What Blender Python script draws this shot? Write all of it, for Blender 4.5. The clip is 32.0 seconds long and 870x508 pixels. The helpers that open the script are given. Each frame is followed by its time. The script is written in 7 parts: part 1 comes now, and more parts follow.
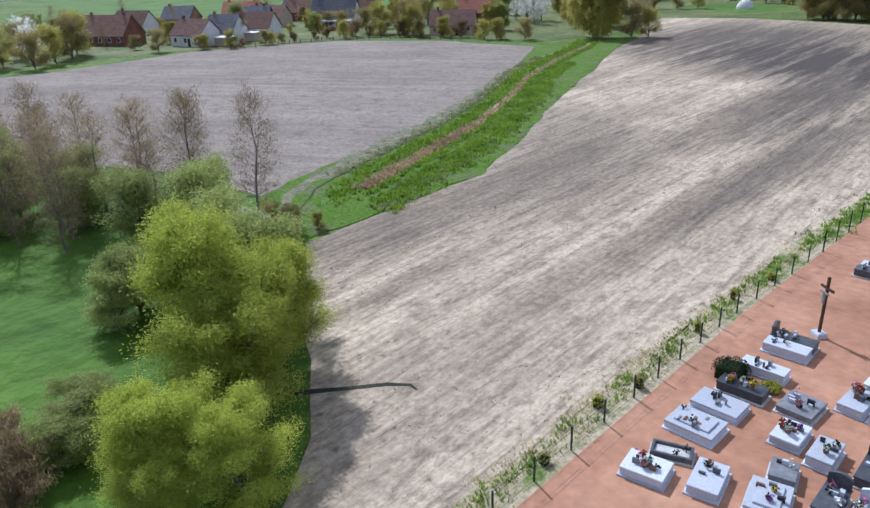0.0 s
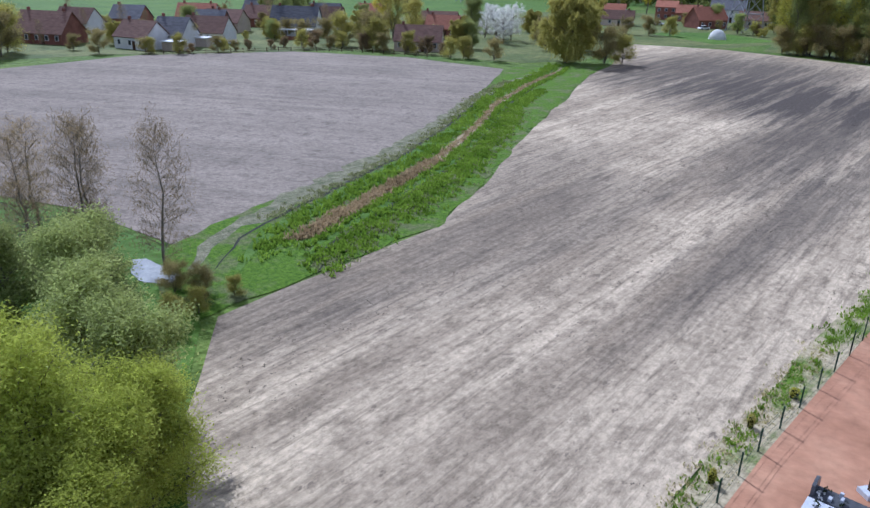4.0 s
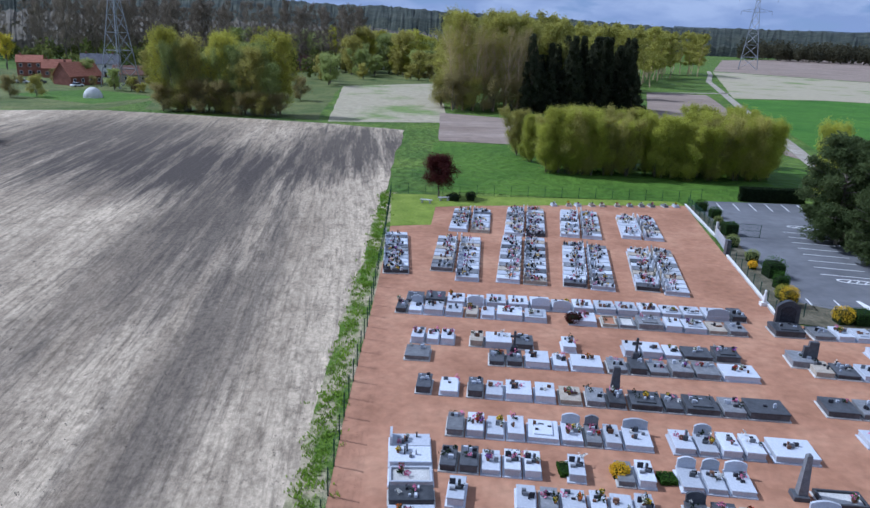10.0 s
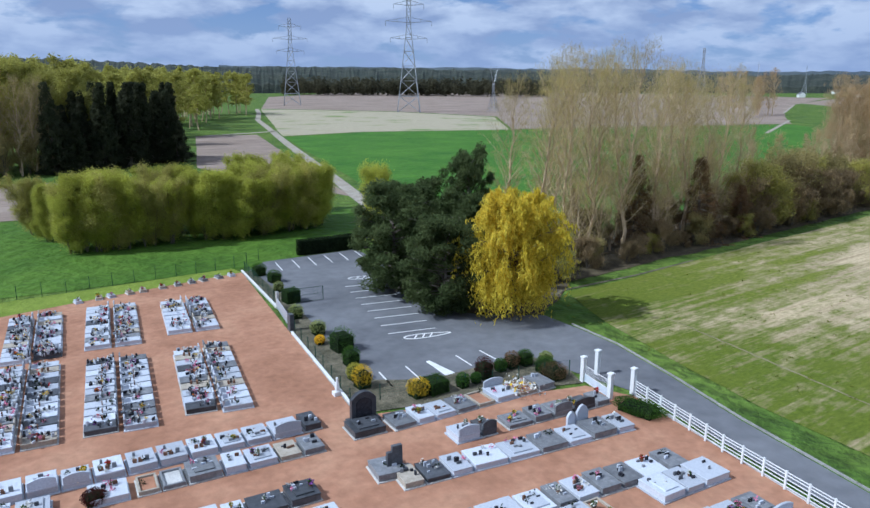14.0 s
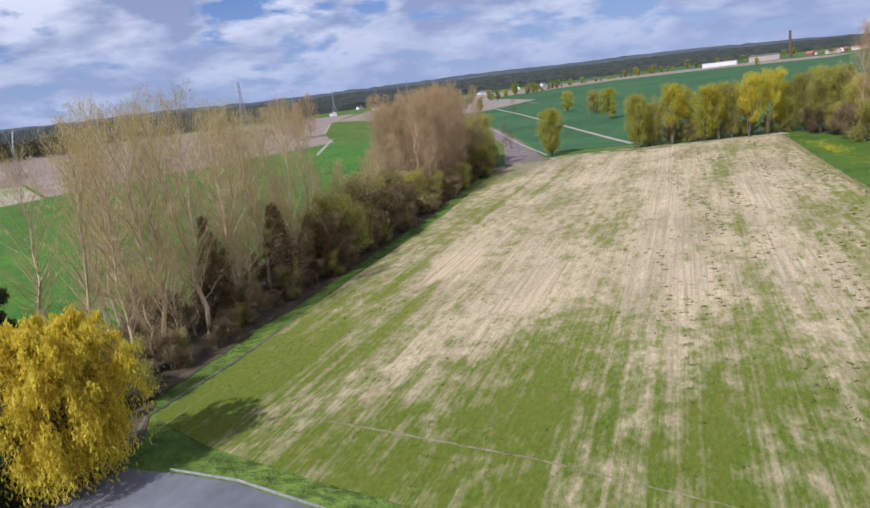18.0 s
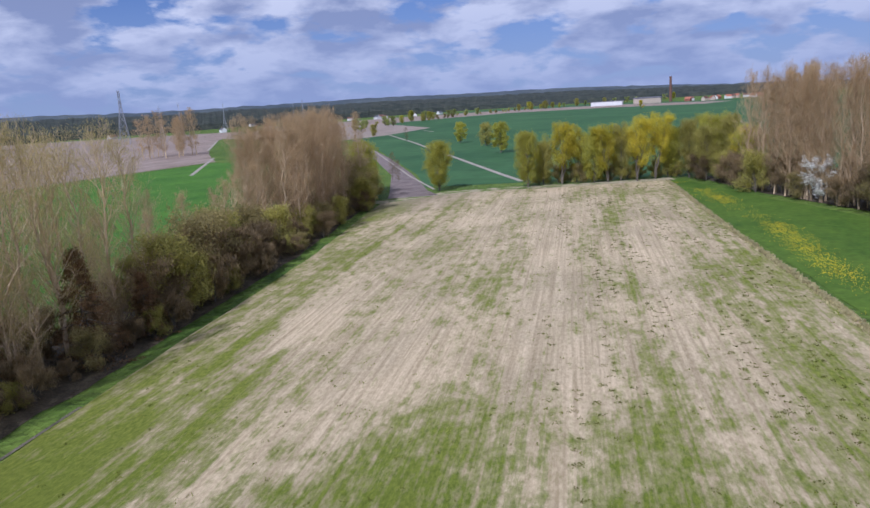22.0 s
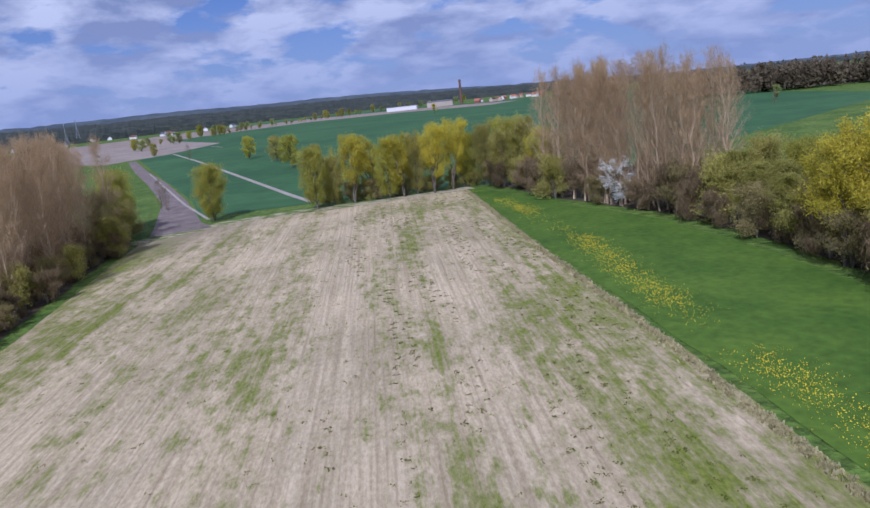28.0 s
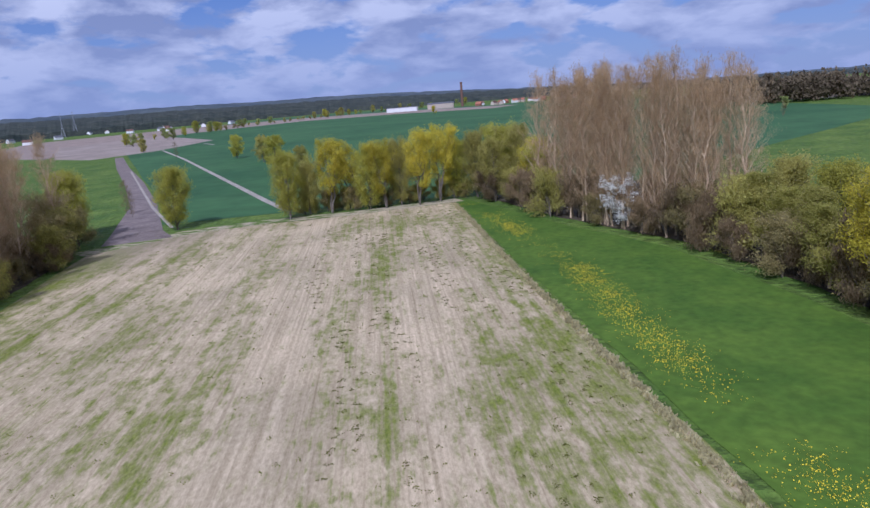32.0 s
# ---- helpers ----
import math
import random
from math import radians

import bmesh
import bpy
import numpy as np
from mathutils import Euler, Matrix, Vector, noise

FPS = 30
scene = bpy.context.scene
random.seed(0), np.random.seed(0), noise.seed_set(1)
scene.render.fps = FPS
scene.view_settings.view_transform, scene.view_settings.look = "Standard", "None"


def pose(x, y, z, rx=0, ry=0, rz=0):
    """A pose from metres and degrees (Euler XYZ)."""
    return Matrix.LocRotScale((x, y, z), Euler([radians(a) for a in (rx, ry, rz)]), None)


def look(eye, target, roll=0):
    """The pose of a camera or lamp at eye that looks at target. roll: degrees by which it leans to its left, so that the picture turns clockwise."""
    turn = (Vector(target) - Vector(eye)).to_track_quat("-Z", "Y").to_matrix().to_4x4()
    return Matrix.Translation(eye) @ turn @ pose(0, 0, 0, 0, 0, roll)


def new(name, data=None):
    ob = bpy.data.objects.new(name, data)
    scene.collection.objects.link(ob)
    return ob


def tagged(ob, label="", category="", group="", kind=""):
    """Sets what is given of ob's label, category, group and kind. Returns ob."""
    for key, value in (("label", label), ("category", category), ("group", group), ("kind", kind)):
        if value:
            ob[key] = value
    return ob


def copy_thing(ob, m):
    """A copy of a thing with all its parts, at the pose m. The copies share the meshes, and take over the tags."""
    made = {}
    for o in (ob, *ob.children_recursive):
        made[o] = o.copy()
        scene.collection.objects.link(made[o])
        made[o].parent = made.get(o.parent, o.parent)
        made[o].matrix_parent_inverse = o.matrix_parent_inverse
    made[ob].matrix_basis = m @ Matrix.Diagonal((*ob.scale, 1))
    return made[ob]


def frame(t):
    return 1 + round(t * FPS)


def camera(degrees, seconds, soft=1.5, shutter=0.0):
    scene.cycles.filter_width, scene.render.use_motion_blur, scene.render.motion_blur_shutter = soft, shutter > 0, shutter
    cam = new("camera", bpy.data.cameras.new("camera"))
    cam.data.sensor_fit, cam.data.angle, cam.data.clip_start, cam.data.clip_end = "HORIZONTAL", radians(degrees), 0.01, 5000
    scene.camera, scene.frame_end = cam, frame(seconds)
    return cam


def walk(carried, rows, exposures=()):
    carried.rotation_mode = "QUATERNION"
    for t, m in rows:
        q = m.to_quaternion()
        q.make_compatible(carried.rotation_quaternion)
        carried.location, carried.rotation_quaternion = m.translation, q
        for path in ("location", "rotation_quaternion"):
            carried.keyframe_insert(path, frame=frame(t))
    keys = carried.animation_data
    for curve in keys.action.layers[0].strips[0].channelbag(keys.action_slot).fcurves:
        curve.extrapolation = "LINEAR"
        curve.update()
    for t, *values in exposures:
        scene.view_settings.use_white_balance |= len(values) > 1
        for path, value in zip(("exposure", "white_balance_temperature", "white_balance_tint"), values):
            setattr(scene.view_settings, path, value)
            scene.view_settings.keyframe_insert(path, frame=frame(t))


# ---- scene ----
cam = camera(62.5, 32.0)
# seconds, place, turn (degrees)
PATH = [
    (0, 0.16, -0.09, 20.92, 67.15, 1.99, 44.28),
    (0.5, -0.63, 1.17, 20.95, 66.75, 0.84, 43.83),
    (1, -1.23, 2.39, 20.95, 67.19, -0.05, 44.08),
    (1.5, -2.03, 3.64, 21.01, 66.66, -0.54, 43.99),
    (2, -2.73, 4.77, 20.99, 66.47, -0.66, 43.86),
    (2.5, -3.53, 5.97, 20.90, 66.84, -1.01, 44.13),
    (4.5, -8.07, 10.01, 21.05, 68.68, -0.60, 39.90),
    (5, -8.54, 11.23, 21.05, 69.39, 0.53, 35.61),
    (5.5, -9.19, 12.53, 21.16, 69.85, 0.40, 30.93),
    (6, -9.77, 13.77, 21.26, 70.65, -0.26, 26.89),
    (6.5, -10.25, 15.27, 21.39, 71.21, -1.29, 23.13),
    (7, -10.60, 16.83, 21.58, 71.32, -1.47, 19.46),
    (7.5, -10.90, 18.40, 21.79, 71.13, -1.17, 15.12),
    (8, -11.04, 19.76, 22.06, 71.36, -1.17, 10.82),
    (8.5, -10.99, 21.45, 22.28, 71.87, -1.45, 7.20),
    (9, -10.93, 23.18, 22.53, 72.03, -1.97, 3.94),
    (9.5, -10.66, 24.98, 22.70, 72.25, -2.27, 0.77),
    (10, -10.30, 26.91, 22.79, 72.73, -2.16, -2.65),
    (10.5, -9.76, 28.91, 22.92, 72.99, -1.25, -7.42),
    (11, -9.16, 30.55, 23.27, 73.37, -0.09, -12.83),
    (11.5, -8.36, 32.00, 23.60, 73.62, 1.09, -17.96),
    (12, -7.36, 33.52, 23.85, 73.70, 2.02, -22.99),
    (12.5, -6.20, 35.24, 23.97, 73.97, 2.75, -28.26),
    (13, -5.01, 36.95, 24.06, 74.66, 2.79, -33.01),
    (13.5, -3.39, 38.52, 24.07, 75.79, 1.05, -35.16),
    (15.5, 3.27, 43.82, 24.64, 77.45, -1.55, -41.13),
    (16, 4.98, 45.12, 24.64, 78.28, 0.00, -45.74),
    (16.5, 6.43, 46.44, 24.77, 78.84, 1.99, -51.55),
    (17, 8.25, 47.59, 25.03, 78.20, 4.35, -58.08),
    (17.5, 10.14, 48.69, 25.26, 77.21, 5.99, -64.67),
    (18, 11.93, 49.49, 25.46, 77.11, 6.97, -71.19),
    (18.5, 13.90, 49.95, 25.57, 77.56, 7.54, -76.66),
    (19, 16.23, 50.20, 25.68, 78.29, 6.89, -78.93),
    (19.5, 18.53, 50.23, 25.85, 78.74, 4.77, -79.23),
    (20, 20.69, 50.20, 25.99, 78.42, 3.48, -79.19),
    (20.5, 22.81, 50.17, 25.96, 77.89, 3.53, -79.38),
    (21, 24.96, 50.16, 25.99, 77.66, 3.79, -79.29),
    (21.5, 27.26, 49.99, 25.97, 77.88, 3.88, -79.12),
    (22, 29.39, 49.92, 25.87, 78.26, 3.54, -79.12),
    (22.5, 31.73, 49.87, 25.82, 78.36, 3.10, -79.07),
    (23, 33.95, 49.82, 25.74, 78.48, 3.33, -79.19),
    (23.5, 35.96, 49.79, 25.64, 78.70, 3.63, -79.57),
    (24, 37.85, 49.72, 25.71, 78.66, 3.95, -81.50),
    (24.5, 39.81, 49.73, 25.90, 78.23, 4.85, -85.79),
    (25, 41.69, 49.61, 26.02, 77.79, 6.13, -90.96),
    (25.5, 43.52, 49.33, 26.11, 77.49, 7.10, -94.10),
    (26, 45.53, 48.91, 26.15, 77.63, 6.73, -94.97),
    (26.5, 47.69, 48.46, 26.17, 77.50, 5.76, -95.10),
    (28.5, 55.83, 45.97, 26.30, 77.53, 6.04, -94.87),
    (29, 57.94, 45.31, 26.34, 77.79, 5.53, -94.76),
    (29.5, 60.08, 44.64, 26.32, 78.13, 5.03, -94.62),
    (30, 62.14, 44.06, 26.31, 78.08, 4.83, -94.76),
    (30.5, 64.22, 43.34, 26.27, 77.77, 5.14, -94.69),
    (31, 66.19, 42.73, 26.23, 77.70, 4.98, -94.62),
    (31.5, 68.14, 42.14, 26.29, 77.78, 4.49, -94.70),
    (32, 70.19, 41.49, 26.30, 77.67, 4.48, -94.71),
]
EXPOSURES = [(0.0, -0.16, 5330, 13), (5.0, -0.33, 5060, 15), (8.0, -0.5, 4970, 15), (11.0, -0.45, 5000, 10), (13.5, -0.34, 5150, 7), (16.0, -0.33, 5520, 8), (18.0, -0.26, 5720, 16), (20.0, -0.40, 5600, 20), (23.0, -0.50, 5230, 22), (26.0, -0.58, 5100, 24), (32.0, -0.57, 5100, 25)]
walk(cam, [(t, pose(*row)) for t, *row in PATH], EXPOSURES)

# ---- sky and sun ----
SUN_WAY = Vector((-0.675, 0.22, 0.704)).normalized()
sun_data = bpy.data.lights.new("sun", "SUN")
sun_data.energy, sun_data.angle, sun_data.color = 5.0, radians(0.53), (1.0, 0.965, 0.91)
sun = new("sun", sun_data)
sun.matrix_world = look(SUN_WAY * 100, (0, 0, 0))


def wire(tree, a, b):
    tree.links.new(a, b)


def build_world():
    world = bpy.data.worlds.new("sky")
    scene.world = world
    world.use_nodes = True
    nt = world.node_tree
    nt.nodes.clear()
    n = nt.nodes.new
    out, bg = n("ShaderNodeOutputWorld"), n("ShaderNodeBackground")
    sky = n("ShaderNodeTexSky")
    sky.sky_type, sky.sun_disc = "NISHITA", False
    sky.sun_elevation = math.asin(SUN_WAY.z)
    sky.sun_rotation = math.atan2(SUN_WAY.x, SUN_WAY.y)
    sky.dust_density, sky.ozone_density = 0.1, 5.0
    dim = n("ShaderNodeVectorMath")
    dim.operation = "MULTIPLY"
    dim.inputs[1].default_value = (0.062, 0.076, 0.105)
    wire(nt, sky.outputs[0], dim.inputs[0])
    co = n("ShaderNodeTexCoord")
    # heaped clouds on a flat ceiling: the direction divided by its rise
    part_z = n("ShaderNodeSeparateXYZ")
    wire(nt, co.outputs["Generated"], part_z.inputs[0])
    rise = n("ShaderNodeMath")
    rise.operation = "MAXIMUM"
    rise.inputs[1].default_value = 0.0
    wire(nt, part_z.outputs[2], rise.inputs[0])
    over = n("ShaderNodeMath")
    over.inputs[1].default_value = 0.62
    wire(nt, rise.outputs[0], over.inputs[0])
    spread = n("ShaderNodeVectorMath")
    spread.operation = "DIVIDE"
    wire(nt, co.outputs["Generated"], spread.inputs[0])
    wire(nt, over.outputs[0], spread.inputs[1])
    flat = n("ShaderNodeVectorMath")
    flat.operation = "MULTIPLY"
    flat.inputs[1].default_value = (1.0, 1.0, 2.6)
    wire(nt, spread.outputs[0], flat.inputs[0])
    big, fine = n("ShaderNodeTexNoise"), n("ShaderNodeTexNoise")
    for tex in (big, fine):
        tex.inputs["Scale"].default_value, tex.inputs["Detail"].default_value, tex.inputs["Roughness"].default_value = 6.6, 9, 0.53
        tex.inputs["Distortion"].default_value = 0.15
    # thickness towards the sun's side: tops stay white, bases turn grey
    lift = n("ShaderNodeVectorMath")
    lift.inputs[1].default_value = (-0.025, 0.008, 0.13)
    wire(nt, flat.outputs[0], lift.inputs[0])
    wire(nt, flat.outputs[0], big.inputs["Vector"])
    wire(nt, lift.outputs[0], fine.inputs["Vector"])
    mask = n("ShaderNodeValToRGB")
    mask.color_ramp.elements[0].position, mask.color_ramp.elements[1].position = 0.39, 0.475
    wire(nt, big.outputs["Fac"], mask.inputs[0])
    tone = n("ShaderNodeValToRGB")
    tone.color_ramp.elements[0].position, tone.color_ramp.elements[1].position = 0.40, 0.60
    tone.color_ramp.elements[0].color = (1.2, 1.2, 1.22, 1)
    tone.color_ramp.elements[1].color = (0.40, 0.46, 0.64, 1)
    wire(nt, fine.outputs["Fac"], tone.inputs[0])
    mix = n("ShaderNodeMix")
    mix.data_type = "RGBA"
    wire(nt, mask.outputs[0], mix.inputs["Factor"])
    wire(nt, dim.outputs[0], mix.inputs["A"])
    wire(nt, tone.outputs[0], mix.inputs["B"])
    # pale blue haze over the horizon
    low = n("ShaderNodeMapRange")
    low.inputs["From Min"].default_value, low.inputs["From Max"].default_value = 0.0, 0.21
    low.inputs["To Min"].default_value, low.inputs["To Max"].default_value = 0.85, 0.0
    wire(nt, part_z.outputs[2], low.inputs["Value"])
    veil = n("ShaderNodeMix")
    veil.data_type = "RGBA"
    veil.inputs["B"].default_value = (0.50, 0.60, 0.84, 1)
    wire(nt, low.outputs[0], veil.inputs["Factor"])
    wire(nt, mix.outputs["Result"], veil.inputs["A"])
    wire(nt, veil.outputs["Result"], bg.inputs["Color"])
    bg.inputs["Strength"].default_value = 0.85
    wire(nt, bg.outputs[0], out.inputs[0])


build_world()

# ---- materials ----
MATS = {}


def material(name, low, high, scale=1.0, rough=0.85, stretch=(1, 1, 1), fine=0.35, bump=0.3, vary=0.0, metal=0.0, mid=None, turn=0.0, spec=0.2, detail=6, bands=None, sheer=0.0):
    """Two colours mixed by a broad noise, a fine grain on top, a bump, and a tint that differs from piece to piece."""
    if name in MATS:
        return MATS[name]
    m = bpy.data.materials.new(name)
    m.use_nodes = True
    nt = m.node_tree
    n = nt.nodes.new
    bsdf = nt.nodes["Principled BSDF"]
    bsdf.inputs["Roughness"].default_value, bsdf.inputs["Metallic"].default_value = rough, metal
    bsdf.inputs["Specular IOR Level"].default_value = spec
    co, mp = n("ShaderNodeTexCoord"), n("ShaderNodeMapping")
    mp.inputs["Scale"].default_value = [s * scale for s in stretch]
    mp.inputs["Rotation"].default_value = (0, 0, radians(turn))
    wire(nt, co.outputs["Object"], mp.inputs["Vector"])
    broad, grain = n("ShaderNodeTexNoise"), n("ShaderNodeTexNoise")
    broad.inputs["Scale"].default_value, broad.inputs["Detail"].default_value, broad.inputs["Roughness"].default_value = 1.0, detail, 0.62
    grain.inputs["Scale"].default_value, grain.inputs["Detail"].default_value = 9.0, 4
    for t in (broad, grain):
        wire(nt, mp.outputs[0], t.inputs["Vector"])
    ramp = n("ShaderNodeValToRGB")
    el = ramp.color_ramp.elements
    el[0].position, el[1].position = bands or (0.33, 0.67)
    el[0].color, el[1].color = (*low, 1), (*high, 1)
    if mid:
        e = el.new(sum(bands or (0.33, 0.67)) / 2)
        e.color = (*mid, 1)
    wire(nt, broad.outputs["Fac"], ramp.inputs[0])
    shade = n("ShaderNodeMapRange")
    shade.inputs["From Min"].default_value, shade.inputs["From Max"].default_value = 0.25, 0.75
    shade.inputs["To Min"].default_value, shade.inputs["To Max"].default_value = 1 - fine, 1 + fine
    wire(nt, grain.outputs["Fac"], shade.inputs["Value"])
    last = n("ShaderNodeVectorMath")
    last.operation = "SCALE"
    wire(nt, ramp.outputs[0], last.inputs[0])
    wire(nt, shade.outputs[0], last.inputs["Scale"])
    colour = last.outputs[0]
    if vary:
        info, hue, span = n("ShaderNodeObjectInfo"), n("ShaderNodeHueSaturation"), n("ShaderNodeMapRange")
        span.inputs["To Min"].default_value, span.inputs["To Max"].default_value = 1 - vary, 1 + vary
        wire(nt, info.outputs["Random"], span.inputs["Value"])
        wire(nt, span.outputs[0], hue.inputs["Value"])
        wire(nt, colour, hue.inputs["Color"])
        colour = hue.outputs[0]
    wire(nt, colour, bsdf.inputs["Base Color"])
    if bump:
        b = n("ShaderNodeBump")
        b.inputs["Strength"].default_value = bump
        b.inputs["Distance"].default_value = 0.3 / scale if scale < 1 else 0.05
        wire(nt, grain.outputs["Fac"], b.inputs["Height"])
        wire(nt, b.outputs[0], bsdf.inputs["Normal"])
    if sheer:
        thin, add = n("ShaderNodeBsdfTranslucent"), n("ShaderNodeMixShader")
        add.inputs[0].default_value = sheer
        wire(nt, colour, thin.inputs["Color"])
        wire(nt, bsdf.outputs[0], add.inputs[1])
        wire(nt, thin.outputs[0], add.inputs[2])
        wire(nt, add.outputs[0], nt.nodes["Material Output"].inputs[0])
    MATS[name] = m
    return m


GRASS = material("meadow_grass", (0.060, 0.120, 0.016), (0.14, 0.20, 0.032), 0.06, fine=0.4, bump=0.5)
LUSH = material("lush_grass", (0.052, 0.115, 0.010), (0.100, 0.182, 0.019), 0.06, fine=0.2, bump=0.3, detail=9)
CROP = material("green_crop", (0.042, 0.125, 0.010), (0.085, 0.195, 0.018), 0.05, fine=0.2, bump=0.2)
STRIP = material("dense_green_corn", (0.050, 0.106, 0.011), (0.098, 0.164, 0.017), 0.09, fine=0.25, bump=0.06)
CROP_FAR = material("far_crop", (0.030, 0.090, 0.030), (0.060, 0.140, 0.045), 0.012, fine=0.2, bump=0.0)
SOIL_BROWN = material("brown_ploughed_soil", (0.22, 0.165, 0.125), (0.36, 0.285, 0.23), 0.05, stretch=(0.5, 1.6, 1), fine=0.2, bump=0.3)
STUBBLE_PALE = material("pale_stubble", (0.19, 0.25, 0.08), (0.40, 0.35, 0.24), 0.035, fine=0.12, bump=0.2, bands=(0.34, 0.47))
GRAVEL = material("red_gravel", (0.30, 0.148, 0.086), (0.47, 0.262, 0.160), 0.16, mid=(0.395, 0.203, 0.122), fine=0.16, bump=0.10, detail=11)
ASPHALT = material("grey_asphalt", (0.125, 0.127, 0.138), (0.20, 0.203, 0.215), 0.09, fine=0.14, bump=0.05, detail=11)
TRACK = material("pale_earth_track", (0.30, 0.26, 0.20), (0.45, 0.40, 0.33), 0.3, fine=0.3, bump=0.4)
DIRT = material("dark_earth_track", (0.16, 0.125, 0.11), (0.26, 0.21, 0.18), 0.2, fine=0.3, bump=0.4)
PAINT = material("white_paint", (0.70, 0.70, 0.69), (0.82, 0.82, 0.81), 1.5, rough=0.6, fine=0.08, bump=0.1)
BARK = material("grey_bark", (0.10, 0.085, 0.065), (0.22, 0.19, 0.15), 1.2, fine=0.4, bump=0.6, vary=0.2)
BARK_PALE = material("pale_poplar_bark", (0.40, 0.29, 0.17), (0.63, 0.49, 0.32), 1.0, fine=0.3, bump=0.5, vary=0.15)
CONCRETE = material("weathered_concrete", (0.42, 0.41, 0.39), (0.58, 0.57, 0.54), 1.2, fine=0.2, bump=0.3, vary=0.1)
FENCE_GREEN = material("dark_green_metal", (0.012, 0.045, 0.03), (0.025, 0.07, 0.045), 3.0, rough=0.5, fine=0.2, bump=0.1)


def foliage(name, low, high, scale=0.35, vary=0.18):
    return material(name, low, high, scale, rough=0.75, fine=0.35, bump=0.0, vary=vary, spec=0.12, sheer=0.5)


LEAF_SPRING = foliage("spring_green_leaves", (0.34, 0.385, 0.055), (0.53, 0.57, 0.10))
LEAF_HAZE = foliage("thin_olive_leaves", (0.37, 0.34, 0.08), (0.54, 0.49, 0.14))
LEAF_SAGE = foliage("sage_green_leaves", (0.27, 0.315, 0.095), (0.45, 0.49, 0.17))
LEAF_GOLD = foliage("golden_willow_leaves", (0.70, 0.55, 0.04), (0.90, 0.74, 0.09))
LEAF_THICKET = foliage("thicket_leaves", (0.37, 0.38, 0.055), (0.55, 0.55, 0.10))
LEAF_OLIVE = foliage("olive_willow_leaves", (0.38, 0.37, 0.05), (0.56, 0.53, 0.10))
LEAF_PINE = foliage("dark_pine_needles", (0.066, 0.095, 0.034), (0.15, 0.185, 0.068), vary=0.12)
LEAF_SPRUCE = foliage("black_spruce_needles", (0.034, 0.044, 0.022), (0.085, 0.088, 0.048), vary=0.35)
LEAF_RUST = foliage("rusty_conifer_needles", (0.14, 0.085, 0.04), (0.29, 0.18, 0.09))
LEAF_BUD = foliage("reddish_poplar_buds", (0.40, 0.28, 0.14), (0.57, 0.41, 0.22), vary=0.15)
LEAF_BUD_GREEN = foliage("greenish_poplar_buds", (0.44, 0.36, 0.13), (0.60, 0.49, 0.20), vary=0.15)
LEAF_TWIG = foliage("olive_brown_twigs", (0.27, 0.225, 0.085), (0.43, 0.36, 0.15), vary=0.2)
LEAF_DARKWOOD = foliage("dark_bare_twigs", (0.15, 0.125, 0.09), (0.27, 0.225, 0.165), vary=0.15)
LEAF_BRAMBLE = foliage("brown_scrub_twigs", (0.22, 0.16, 0.085), (0.40, 0.30, 0.16), vary=0.3)
LEAF_YELLOW = foliage("yellow_catkin_leaves", (0.49, 0.43, 0.035), (0.69, 0.59, 0.07))
LEAF_FORSYTHIA = foliage("golden_blossom_leaves", (0.72, 0.47, 0.02), (0.92, 0.66, 0.04))
LEAF_MAPLE = foliage("dark_red_leaves", (0.055, 0.014, 0.014), (0.12, 0.035, 0.03))
LEAF_BLOSSOM = foliage("white_blossom", (0.74, 0.73, 0.66), (0.93, 0.92, 0.86))
LEAF_HEDGE = foliage("dark_hedge_leaves", (0.018, 0.030, 0.014), (0.04, 0.06, 0.022))
LEAF_BOX = foliage("clipped_box_leaves", (0.04, 0.10, 0.015), (0.10, 0.19, 0.03))
LEAF_WOOD = foliage("far_wood_twigs", (0.060, 0.060, 0.038), (0.125, 0.115, 0.065), scale=0.03, vary=0.1)
LEAF_WOOD_BROWN = foliage("brown_wood_twigs", (0.15, 0.12, 0.075), (0.27, 0.215, 0.13), scale=0.03, vary=0.1)
LEAF_WOOD_GREEN = foliage("far_wood_leaves", (0.085, 0.105, 0.028), (0.20, 0.215, 0.055), scale=0.05, vary=0.15)
GRANITE = {
    "w": material("pale_grey_granite", (0.45, 0.475, 0.53), (0.57, 0.595, 0.645), 9.0, rough=0.3, fine=0.07, bump=0.03, vary=0.22),
    "g": material("mid_grey_granite", (0.15, 0.155, 0.165), (0.25, 0.255, 0.265), 2.5, rough=0.35, fine=0.2, bump=0.05, vary=0.2),
    "d": material("dark_grey_granite", (0.055, 0.058, 0.065), (0.10, 0.105, 0.115), 2.5, rough=0.3, fine=0.2, bump=0.05, vary=0.3),
    "t": material("tan_stone", (0.33, 0.29, 0.23), (0.45, 0.40, 0.33), 2.0, rough=0.7, fine=0.25, bump=0.3, vary=0.1),
}


